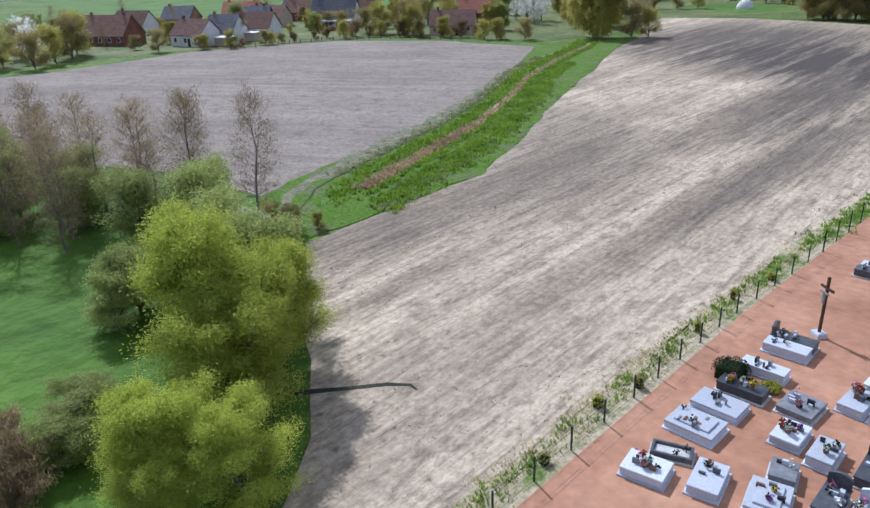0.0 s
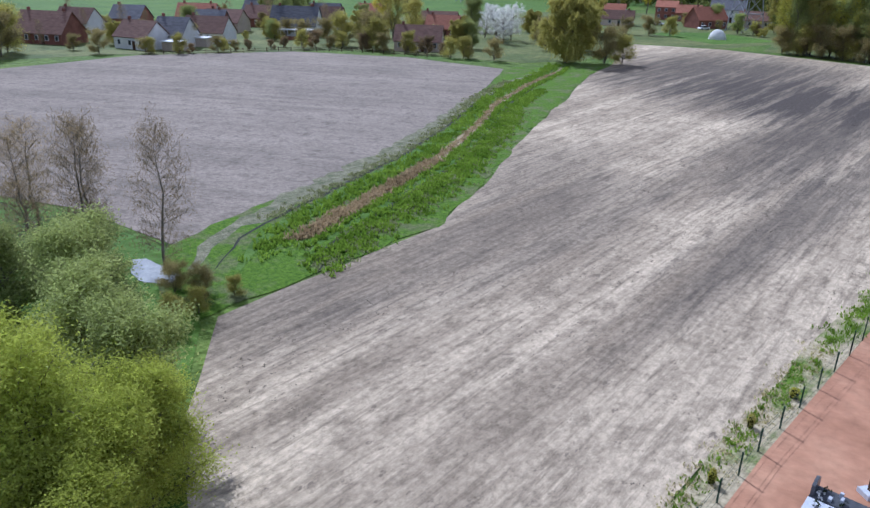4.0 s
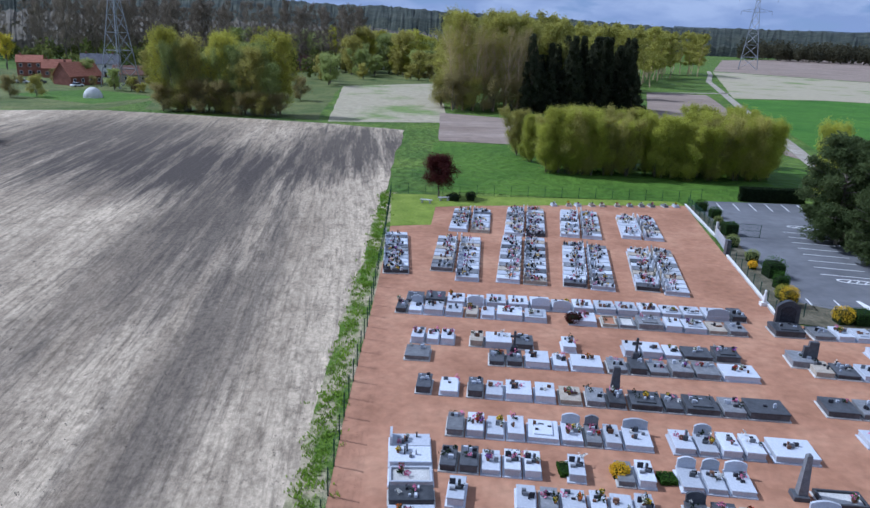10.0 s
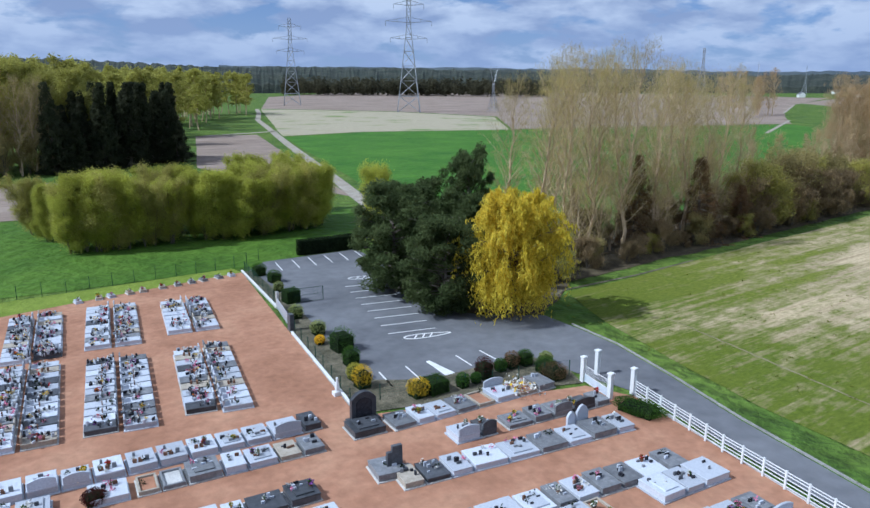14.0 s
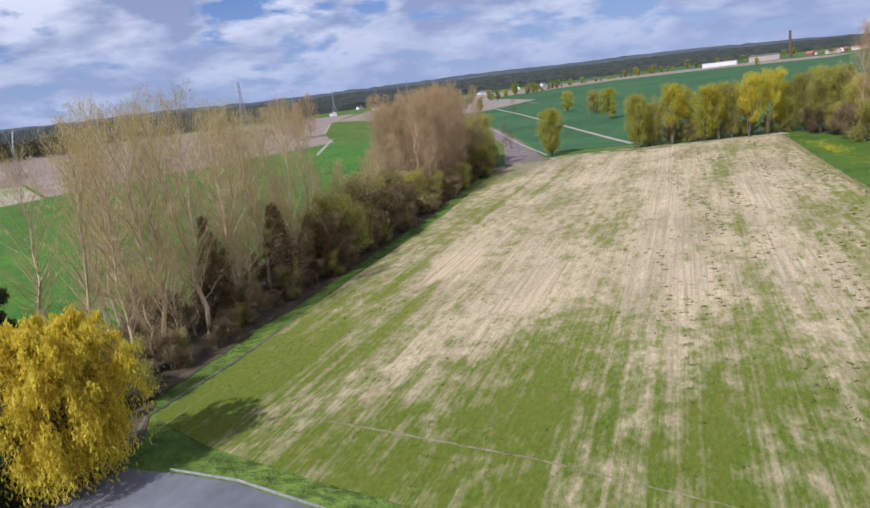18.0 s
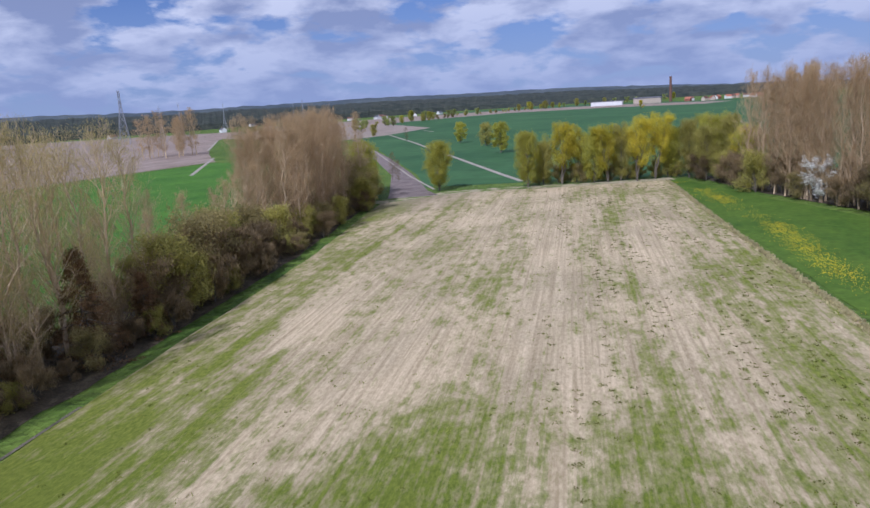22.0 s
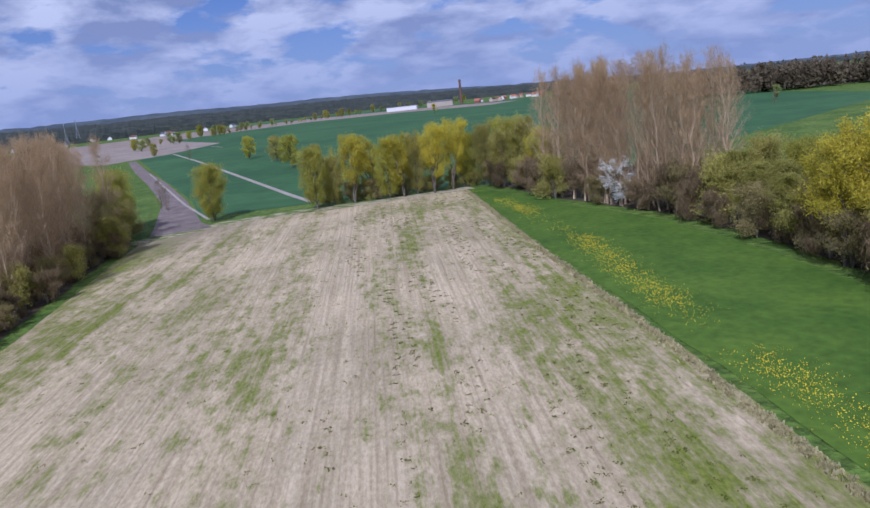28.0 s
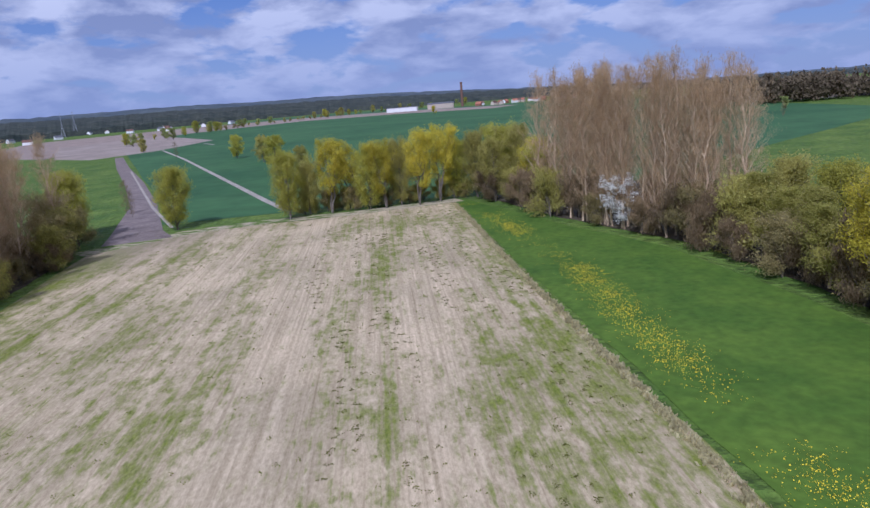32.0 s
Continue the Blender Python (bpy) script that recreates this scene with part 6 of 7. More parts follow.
tufts("verge_straw", "dry pale grass along the fence", near_path(VERGE[:3], 420, 0.5, gr), 6, 0.11, BLADES_PALE, 0.9)
for k in range(6):
    x, y = -14.9 + gr.uniform(-0.4, 0.4), 20 + 5.2 * k + gr.uniform(-1.5, 1.5)
    clump("verge_bush", "small weedy bush by the fence", "bush", x, y, gr.uniform(0.35, 0.6), gr.uniform(0.45, 0.8), LEAF_OLIVE if k % 2 else LEAF_HAZE, 260, 0.09, group="weeds by the fence")
tufts("ditch_reeds", "tall dry brown reeds in the ditch", near_path(STREAM[1:4], 650, 0.45, gr) + near_path(STREAM[3:8], 220, 0.25, gr), 9, 0.18, foliage("reed_blades", (0.29, 0.215, 0.115), (0.47, 0.36, 0.21), 0.3), 1.5)
tufts("bank_grass", "rough green grass on the ditch banks", near_path([(x - 2.8, y + 1.0) for x, y in STREAM], 1300, 0.8, gr) + near_path([(x + 4.6, y - 1.8) for x, y in STREAM[1:7]], 1300, 0.7, gr) + near_path([(x + 1.7, y - 0.7) for x, y in STREAM[1:]], 700, 0.25, gr) + near_path([(x + 6.4, y - 2.6) for x, y in STREAM[1:6]], 500, 0.8, gr), 9, 0.21, BLADES, 1.15)
tufts("bank_growth", "dull green and grey growth on the ditch banks", near_path([(x - 6.0, y + 2.2) for x, y in STREAM[1:7]], 700, 0.6, gr) + near_path([(x + 5.6, y - 2.2) for x, y in STREAM[1:6]], 700, 1.0, gr), 8, 0.17, foliage("dull_bank_blades", (0.20, 0.22, 0.09), (0.33, 0.34, 0.17), 0.3), 0.9)
spots = []
for k in range(20):
    y = 24 + 1.55 * k + gr.uniform(-0.4, 0.4)
    x = 62 + gr.random() * 2
    while x < 240:
        if noise.noise(Vector((x * 0.05, y * 0.31, 7))) > 0.20 - 0.08 * (y < 34):
            spots.append((x + gr.gauss(0, 0.4), y + gr.gauss(0, 0.4), 0.05))
        x += gr.uniform(0.8, 3.0)
tufts("stubble_tufts", "dark green weed tufts in rows of stubble", spots, 16, 0.17, foliage("dull_weed_blades", (0.13, 0.14, 0.03), (0.25, 0.25, 0.06), 0.3), 0.42, 0.19)
spots = [(gr.uniform(50, 240), gr.uniform(21, 96), 0.05) for _ in range(900)]
tufts("stubble_weeds", "scattered weed tufts in the stubble", spots, 7, 0.15, BLADES_DARK, 0.6)
tufts("dry_edge", "pale dry grass between stubble and green field", near_path([(90, 20.0), (124, 20.6), (169, 22.4), (248, 24)], 900, 0.25, gr), 9, 0.3, BLADES_PALE, 0.8)
spots = []
for _ in range(3600):
    x = gr.uniform(84, 245)
    if noise.noise(Vector((x * 0.09, 3.3, 0))) > gr.uniform(-0.35, 0.25):
        spots.append((x, np.interp(x, [84, 108, 150, 173, 210, 245], [13.8, 14.6, 14.7, 14.2, 17, 21]) + gr.gauss(0, 1.5), 0.15))
r_ = np.random.default_rng(77)
lv = leaves(np.repeat(np.array(spots), 4, 0) + r_.normal(0, 0.45, (4 * len(spots), 3)) * (1, 1, 0.06), 0.115, r_)
tagged(new("dandelions", quad_mesh("dandelions", lv[0], lv[1], material("dandelion_petals", (0.60, 0.46, 0.015), (0.80, 0.62, 0.03), 3, rough=0.7, fine=0.3, bump=0))), "band of yellow dandelions in the green field", "flowers", "", "stuff")
CLODS = material("dark_clods", (0.10, 0.085, 0.07), (0.20, 0.17, 0.14), 2, fine=0.3)
spots = []
while len(spots) < 1800:
    x, y = gr.uniform(-60, -15.5), gr.uniform(18, 130)
    if x > np.interp(y, [18, 30, 55, 85, 130], [-28, -42, -44, -58, -78]) and noise.noise(Vector((x * 0.12, y * 0.05, 0))) > 0.0:
        spots.append((x, y, 0.04))
tufts("soil_clods", "dark clods on the ploughed field", spots, 3, 0.10, CLODS, 0.4, 0.12)
solid("meadow_path", beside([(61, 84), (58.8, 73.8), (55.8, 60.7), (52.4, 50.2), (49, 40)], 0.0, 0.3, 0.058, 2.0, 0.2, 31), material("trodden_grass", (0.13, 0.125, 0.045), (0.30, 0.26, 0.15), 0.6, fine=0.3, bump=0.2), "faint trodden path across the meadow", "path")
solid("meadow_edge_path", ribbon([(54, 94), (59, 96.6), (72, 96.0), (85, 96.4)], 0.4, 0.068), MULCH, "dark ditch line at the meadow's edge", "path")

solid("meadow_far_verge", ribbon([(222, 106), (239, 88), (245, 70), (246, 50), (253, 22)], 6, 0.07), VERGE_MIX, "weedy grass edge at the end of the meadow", "verge")
# ---- houses ----
BRICK = material("red_brick", (0.20, 0.085, 0.06), (0.29, 0.125, 0.09), 0.6, fine=0.2, vary=0.2)
PLASTER_W = material("white_plaster", (0.66, 0.65, 0.62), (0.78, 0.77, 0.74), 0.5, fine=0.08, vary=0.1)
PLASTER_B = material("beige_plaster", (0.45, 0.37, 0.29), (0.56, 0.47, 0.38), 0.5, fine=0.1, vary=0.15)
TILE_RED = material("orange_tiles", (0.30, 0.115, 0.07), (0.42, 0.175, 0.11), 0.8, stretch=(1, 1, 4), fine=0.25, vary=0.2)
TILE_BROWN = material("brown_tiles", (0.12, 0.065, 0.05), (0.20, 0.115, 0.085), 0.8, stretch=(1, 1, 4), fine=0.25, vary=0.25)
SLATE = material("grey_slates", (0.09, 0.09, 0.10), (0.16, 0.16, 0.175), 0.8, stretch=(1, 1, 4), fine=0.25, vary=0.25)
PANE = material("window_glass", (0.03, 0.035, 0.045), (0.06, 0.07, 0.085), 1, rough=0.08, fine=0.1, bump=0)


def gable(w, d, h, over=0.3, t=0.16):
    """Two roof slopes with thickness, ridge along x."""
    v, f = [], []
    for s in (1, -1):
        n = len(v)
        e = d / 2 + over
        drop = over * h / (d / 2)
        for x in (-w / 2 - over, w / 2 + over):
            v += [(x, s * e, -drop), (x, 0, h), (x, 0, h + t), (x, s * e, -drop + t)]
        f += [(n, n + 4, n + 5, n + 1), (n + 3, n + 2, n + 6, n + 7), (n, n + 3, n + 7, n + 4), (n, n + 1, n + 2, n + 3), (n + 4, n + 7, n + 6, n + 5)]
    return v, f


def house(x, y, turn, w, d, h, roof, walls, tiles, label, chimneys=1, far=False):
    ob = thing("house", label, "house", "houses of the village", at=(x, y, 0), turn=turn)
    body = block(w, d, h, c=0.001)
    ends = ([(s * w / 2, p * d / 2, h) for s in (-1, 1) for p in (-1, 1)] + [(-w / 2, 0, h + roof), (w / 2, 0, h + roof)], [(0, 1, 4), (3, 2, 5), (0, 4, 5, 2), (1, 3, 5, 4)])
    part("wall", joined(body, ends), walls, ob)
    rv, rf = gable(w, d, roof)
    top = part("roof", ([(a, b, c + h + 0.02) for a, b, c in rv], rf), tiles, ob)
    for k in range(chimneys):
        part("chimney", block(0.6, 0.6, 1.5, (-0.35 + 0.7 * k) * w, 0.2, h + roof - 0.6, 0.05), BRICK, top)
    for side in () if far else (-1, 1):
        n = max(2, int(w / 3))
        for k in range(n):
            for z in ((1.0, 3.6) if h > 4.5 else (1.0,)):
                wx = -w / 2 + w * (k + 0.5) / n
                win = part("window", block(1.1, 0.1, 1.3, wx, side * (d / 2 + 0.02), z, 0.01), PAINT, ob)
                part("pane", block(0.9, 0.06, 1.1, wx, side * (d / 2 + 0.06), z + 0.1, 0.005), PANE, win)
    part("door", block(0.95, 0.12, 2.1, w * 0.12, -d / 2 - 0.02, 0.02, 0.01), WOOD, ob)
    return ob


for x, y, turn, w, d, h, roof, wl, tl, label in (
    (-212, 86, 25, 16, 9, 2.8, 5.0, BRICK, TILE_BROWN, "long brick house with a steep brown roof"),
    (-186, 98, 15, 11, 8, 3.0, 3.6, PLASTER_W, TILE_BROWN, "white house with a brown tiled roof"),
    (-184, 106, 25, 9, 8, 3.0, 4.2, PLASTER_W, SLATE, "white gabled house with a slate roof"),
    (-188, 118, 30, 12, 8, 3.0, 3.8, PLASTER_W, TILE_BROWN, "white house with a brown tiled roof"),
    (-206, 128, 35, 13, 8, 3.2, 4.0, BRICK, SLATE, "brick house with a grey slate roof"),
    (-214, 140, 30, 12, 9, 3.0, 3.6, PLASTER_B, TILE_BROWN, "beige house with a brown tiled roof"),
    (-190, 149, 35, 14, 9, 3.4, 5.0, PLASTER_W, SLATE, "large house with a slate roof and white chimney"),
    (-222, 160, 35, 12, 8, 3.0, 3.8, BRICK, TILE_BROWN, "brick house with a brown tiled roof"),
    (-226, 190, 35, 12, 8, 3.0, 3.6, PLASTER_B, SLATE, "beige house with a slate roof"),
    (-216, 206, 40, 11, 8, 3.0, 3.6, PLASTER_W, TILE_RED, "white house with an orange tiled roof"),
    (-140, 150, 35, 12, 8, 2.6, 3.6, PLASTER_B, TILE_BROWN, "low pinkish house with a brown roof"),
    (-176, 198, 30, 12, 8, 2.8, 3.4, BRICK, TILE_BROWN, "brick house behind a hedge"),
    (-155, 325, 20, 9, 8, 5.4, 2.4, BRICK, TILE_RED, "two-storey brick house with an orange roof"),
    (-144, 323, 20, 10, 8, 3.6, 3.0, BRICK, TILE_RED, "brick house with an orange tiled roof"),
    (-124, 294, 60, 13, 9, 3.2, 4.4, BRICK, TILE_RED, "brick house with a steep orange roof"),
    (-132, 335, 20, 14, 9, 5.2, 3.6, PLASTER_W, SLATE, "tall white house with a grey roof"),
    (-112, 312, 15, 12, 8, 3.0, 3.0, PLASTER_B, TILE_BROWN, "beige house with a brown roof"),
    (-152, 274, 25, 14, 8, 2.6, 3.0, PLASTER_B, TILE_BROWN, "low bungalow with a brown tiled roof"),
    (-236, 104, 25, 12, 8, 3.0, 4.0, PLASTER_W, TILE_BROWN, "white house with a brown tiled roof"),
    (-244, 124, 30, 11, 8, 3.0, 3.8, BRICK, SLATE, "brick house with a grey slate roof"),
    (-240, 146, 40, 13, 8, 3.0, 4.0, PLASTER_W, TILE_RED, "white house with an orange tiled roof"),
    (-204, 172, 35, 12, 8, 3.0, 4.0, PLASTER_W, TILE_BROWN, "white house with a brown tiled roof"),
    (-246, 176, 30, 12, 9, 3.2, 4.2, PLASTER_B, SLATE, "beige house with a slate roof"),
    (-160, 182, 30, 10, 8, 2.8, 3.6, BRICK, TILE_RED, "brick house with an orange tiled roof"),
    (-168, 300, 20, 11, 8, 3.0, 3.6, PLASTER_W, TILE_RED, "white house with an orange tiled roof"),
    (-60, 430, 15, 11, 8, 3.4, 4.2, BRICK, TILE_BROWN, "brick house with a brown tiled roof"),
    (-25, 470, 25, 11, 8, 3.4, 4.2, PLASTER_W, SLATE, "white house with a slate roof"),
    (-96, 500, 20, 10, 9, 4.5, 5.0, PLASTER_W, TILE_BROWN, "pale pink house among trees"),
    (4, 535, 10, 11, 9, 5.0, 4.5, PLASTER_W, SLATE, "white house among dark trees"),
):
    house(x, y, turn, w, d, h, roof, wl, tl, label, 2 if w > 12.5 else 1)
def parked_car(x, y, turn, paint, label):
    """A small car: body, cabin, panes and four wheels."""
    ob = thing("car", label, "car", "parked cars", at=(x, y, 0.05), turn=turn)
    part("body", block(4.2, 1.75, 0.62, 0, 0, 0.3, 0.12), paint, ob)
    part("cabin", block(2.3, 1.6, 0.6, -0.15, 0, 0.9, 0.1, 0.82), PANE, ob)
    part("roof", block(1.7, 1.3, 0.05, -0.15, 0, 1.49, 0.02), paint, ob)
    for dx in (-1.3, 1.3):
        for dy in (-0.8, 0.8):
            wheel = lathe([(0.1, -0.1), (0.32, -0.1), (0.32, 0.1), (0.1, 0.1)], 10)
            part("wheel", ([(dx + a, dy + c, 0.32 + b) for a, b, c in wheel[0]], wheel[1]), RUBBER, ob)
    return ob


RUBBER = material("black_rubber", (0.015, 0.015, 0.015), (0.03, 0.03, 0.03), 3, fine=0.1)
CAR_WHITE = material("white_car_paint", (0.72, 0.73, 0.74), (0.80, 0.80, 0.81), 1, rough=0.25, fine=0.03, bump=0)
CAR_DARK = material("dark_blue_car_paint", (0.02, 0.025, 0.04), (0.04, 0.05, 0.07), 1, rough=0.25, fine=0.05, bump=0)
for x, y, turn, paint, label in ((-136, 291, 20, CAR_DARK, "dark blue car parked by the houses"), (-131, 296, 25, CAR_DARK, "dark blue car parked by the houses"), (-141, 289, 15, CAR_WHITE, "white car parked by the houses"), (-120, 283, 60, CAR_WHITE, "white car parked by the houses")):
    parked_car(x, y, turn, paint, label)
ver = thing("veranda", "white flat-roofed veranda of a house", "veranda", at=(-181, 142, 0), turn=32)
part("roof", block(9, 4, 0.25, 0, 0, 2.6, 0.03), PAINT, ver)
for k in range(5):
    part("post", block(0.15, 0.15, 2.6, -4.2 + 2.1 * k, -1.8, 0, 0.01), PAINT, ver)
part("brick_wall", block(11, 0.3, 1.1, 2, -3.2, 0, 0.02), BRICK, ver)
for x, y, turn in ((-176, 101, 20), (-181, 111, 30)):
    shed = thing("shed", "low garden shed with a pale flat roof", "shed", "garden sheds", at=(x, y, 0), turn=turn)
    part("wall", block(5, 3.2, 2.2, c=0.01), PLASTER_B, shed)
    part("roof", block(5.6, 3.8, 0.18, 0, 0, 2.2, 0.02), PAINT, shed)
dome = thing("garden_dome", "white domed greenhouse in a garden", "greenhouse", at=(-101.5, 250, 0))
part("shell", lathe([(2.7, 0), (2.65, 0.8), (2.3, 1.7), (1.6, 2.5), (0.8, 2.95), (0.05, 3.1)], 16), PLASTER_W, dome, smooth=True)
part("ring", lathe([(2.8, 0), (2.8, 0.25), (2.65, 0.25)], 16), PAINT, dome)
garden_fence = post_fence("garden_fence", "dark wooden fence behind the gardens", [(-172, 92), (-166, 100), (-160, 120), (-150, 132), (-128, 140)], 3, 1.2, 0.12, (0.4, 0.9), WOOD, WOOD, 0.05)
for i in range(26):
    u = (i + gr.random()) / 26
    p = along([(-176, 84), (-170, 95), (-160, 124), (-150, 136), (-128, 141), (-108, 146)], u)
    plant(gr.choice(("green_scrub", "scrub", "green_scrub")), p.x - gr.uniform(0, 6), p.y + gr.uniform(0, 4), gr.uniform(0.45, 1.0), group="garden bushes")
for x, y, h in ((-160, 141, 1.5), (-152, 144, 1.6), (-147, 141, 1.4), (-165, 140, 1.2), (-118, 176, 1.2), (-128, 190, 1.3), (-135, 196, 1.0), (-122, 243, 1.1), (-116, 246, 1.1), (-129, 240, 1.0), (-182, 60, 1.5), (-188, 66, 1.7), (-196, 70, 1.8), (-178, 54, 1.4), (-186, 50, 1.6), (-200, 58, 1.5)):
    plant("green_scrub", x, y, h, group="garden bushes")
for x, y, h in ((-192, 58, 1.0), (-200, 50, 1.2), (-206, 62, 1.1), (-148, 193, 1.1), (-140, 190, 1.2)):
    plant("blossom_tree", x, y, h)
for x, y, h in ((-150, 158, 0.8), (-165, 165, 0.8), (-190, 185, 0.9), (-236, 250, 1.3), (-240, 246, 1.4), (-190, 345, 1.1), (-178, 352, 1.0), (-210, 350, 1.2)):
    plant("yellow_tree", x, y, h, variants=4)
plant("spruce", -243, 252, 1.4)
for i in range(40):
    p = along([(-230, 74), (-200, 92), (-192, 120), (-196, 150), (-170, 160), (-130, 165), (-118, 200), (-140, 215), (-230, 205)], gr.random())
    plant(gr.choice(("green_scrub", "sage_willow", "scrub", "olive_willow")), p.x + gr.uniform(-6, 6), p.y + gr.uniform(-6, 6), gr.uniform(0.35, 0.75), group="garden trees")
for i in range(30):
    p = along([(-160, 262), (-135, 300), (-112, 285), (-96, 268), (-90, 300), (-120, 345), (-165, 345)], gr.random())
    plant(gr.choice(("green_scrub", "sage_willow", "scrub", "green_scrub")), p.x + gr.uniform(-6, 6), p.y + gr.uniform(-6, 6), gr.uniform(0.4, 0.9), group="garden trees")
solid("village_ground", sheet([(-178, 86), (-168, 98), (-158, 124), (-148, 138), (-126, 143), (-106, 150), (-100, 165), (-112, 215), (-88, 222), (-80, 262), (-100, 350), (-190, 360), (-262, 240), (-262, 90), (-220, 60), (-186, 45)], 0.035, 5, 1), material("rough_meadow", (0.07, 0.105, 0.025), (0.17, 0.18, 0.06), 0.08, fine=0.35), "rough garden ground of the village", "ground")
for i in range(80):
    x, y = gr.uniform(-255, -165), gr.uniform(70, 215)
    if x < np.interp(y, [60, 100, 140, 160, 215], [-195, -178, -168, -150, -130]):
        plant(gr.choice(("green_scrub", "scrub", "sage_willow", "green_scrub", "bare_tree")), x, y, gr.uniform(0.5, 1.0), group="garden trees")
# trees of the village and the wet land behind the large field
for i in range(170):
    x, y = gr.uniform(-110, 8), gr.uniform(228, 560)
    if y > 240 + 0.9 * (-x) * 0.4 and not (-36 < x < 10 and 205 < y < 370):
        plant(gr.choice(("sage_willow", "round_willow", "green_scrub", "sage_willow")), x, y, gr.uniform(0.8, 1.35) * (1.4 if y > 400 else 1.0), group="trees round the village")
for i in range(130):
    plant("dark_wood_tree", -330 + 300 * gr.random(), 420 + 60 * gr.random(), gr.uniform(1.2, 1.45), 1.4, group="bare wood beyond the village")
for i in range(26):
    u = i / 26
    plant("round_willow" if i % 4 else "spruce", -40 + 60 * gr.random(), 385 + 160 * gr.random(), gr.uniform(0.8, 1.3), variants=4, group="trees round the village")
for i in range(40):
    p = along([(-560, 330), (-420, 420), (-330, 470)], gr.random())
    plant("green_scrub", p.x, p.y + gr.uniform(-4, 4), gr.uniform(0.8, 1.5), group="field hedge")
def far_wood(label, spots, high, wide, mat, seed, leaf=1.25):
    """A wood far off: uneven crowns of leafy clumps, too many to count."""
    r = np.random.default_rng(seed)
    cloud = []
    for x, y in spots:
        h, w = high * r.uniform(0.65, 1.15), wide * r.uniform(0.7, 1.2)
        p = r.normal(size=(110, 3))
        p /= np.linalg.norm(p, axis=1)[:, None]
        p *= r.uniform(0.5, 1.05, (110, 1)) * (w / 2, w / 2, h * 0.46)
        cloud.append(p + (x, y, h * 0.52))
    lv = leaves(np.concatenate(cloud), leaf, r, long=1.5)
    return tagged(new("far_wood", quad_mesh("far_wood", lv[0], lv[1], mat)), label, "wood", "", "stuff")


far = random.Random(8)
far_wood("far mixed wood in fresh green", [(far.uniform(-230, -45), far.uniform(360, 640)) for _ in range(210)], 12, 8, LEAF_WOOD_GREEN, 1)
far_wood("far leafless wood, dark brown", [(far.uniform(-420, -60), far.uniform(470, 700)) for _ in range(230)], 19, 8, LEAF_WOOD, 2)
solid("village_meadow", sheet([(-260, 110), (-560, 180), (-900, 700), (-420, 900), (-200, 380), (-235, 240)], 0.04, 20, 2), LUSH, "bright green sloping meadow behind the village", "field")
solid("river", ribbon([(-520, 60), (-600, 200), (-760, 330), (-900, 360)], 9, 0.06), MATS["sky_tinted_water"], "river behind bare trees, painted pale as mirrored sky", "river")
solid("garden_grass", sheet([(-128, 252), (-95, 232), (-84, 258), (-112, 275)], 0.05, 5, 0.5), LUSH, "bright garden lawn", "lawn")
solid("damp_meadow", sheet([(-78, 224), (-31, 212), (-34, 330), (8, 365), (12, 560), (-130, 520), (-95, 300)], 0.03, 6, 1), material("rough_meadow", (0.07, 0.105, 0.025), (0.17, 0.18, 0.06), 0.08, fine=0.35), "rough damp meadow with scrub", "field")
solid("grove_grass", sheet([(-19, 9), (-24, 15), (-30, 19.2), (-36, 22.6), (-44, 28.5), (-57, 33.5), (-72, 32), (-95, 23), (-150, 14), (-120, -30), (-40, -30), (-18, -5)], 0.045, 3, 0.8), LUSH, "green grass under the trees", "field")

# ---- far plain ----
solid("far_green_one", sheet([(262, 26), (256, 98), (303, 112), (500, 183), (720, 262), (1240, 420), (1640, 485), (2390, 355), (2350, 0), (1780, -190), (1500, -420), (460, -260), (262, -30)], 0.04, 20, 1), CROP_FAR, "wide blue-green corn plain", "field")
solid("far_brown_two", sheet([(720, 330), (1100, 385), (1300, 340), (1560, 190), (1500, -10), (1330, -160), (1480, -240), (1800, -60), (1980, 220), (1850, 520), (1500, 700), (900, 500)], 0.055, 20, 2), SOIL_BROWN, "brown band of ploughed land", "field")
solid("far_pale", sheet([(700, 232), (870, 218), (1230, 375), (1060, 462), (700, 314), (640, 262)], 0.06, 10, 1), material("fallow_soil", (0.24, 0.19, 0.15), (0.36, 0.295, 0.235), 0.03, fine=0.2, bump=0.2), "pale fallow patch", "field")
for a, b in (((262, 67.5), (285, 76)), ((285, 76), (406, 118)), ((406, 118), (548, 167.5)), ((548, 167.5), (707, 226)), ((344, 231), (478, 290)), ((588, 353), (835, 473)), ((249, 94), (294, 112)), ((294, 112), (468, 175)), ((738, 189), (790, 210))):
    solid("field_stripe", ribbon([a, b], 0.9 if a in ((249, 94), (294, 112)) else 2.0, 0.11), TRACK, "pale grass track across the corn", "track")
STEEL = material("galvanised_steel", (0.30, 0.31, 0.33), (0.42, 0.43, 0.45), 0.5, rough=0.5, fine=0.1, bump=0, metal=0.4)


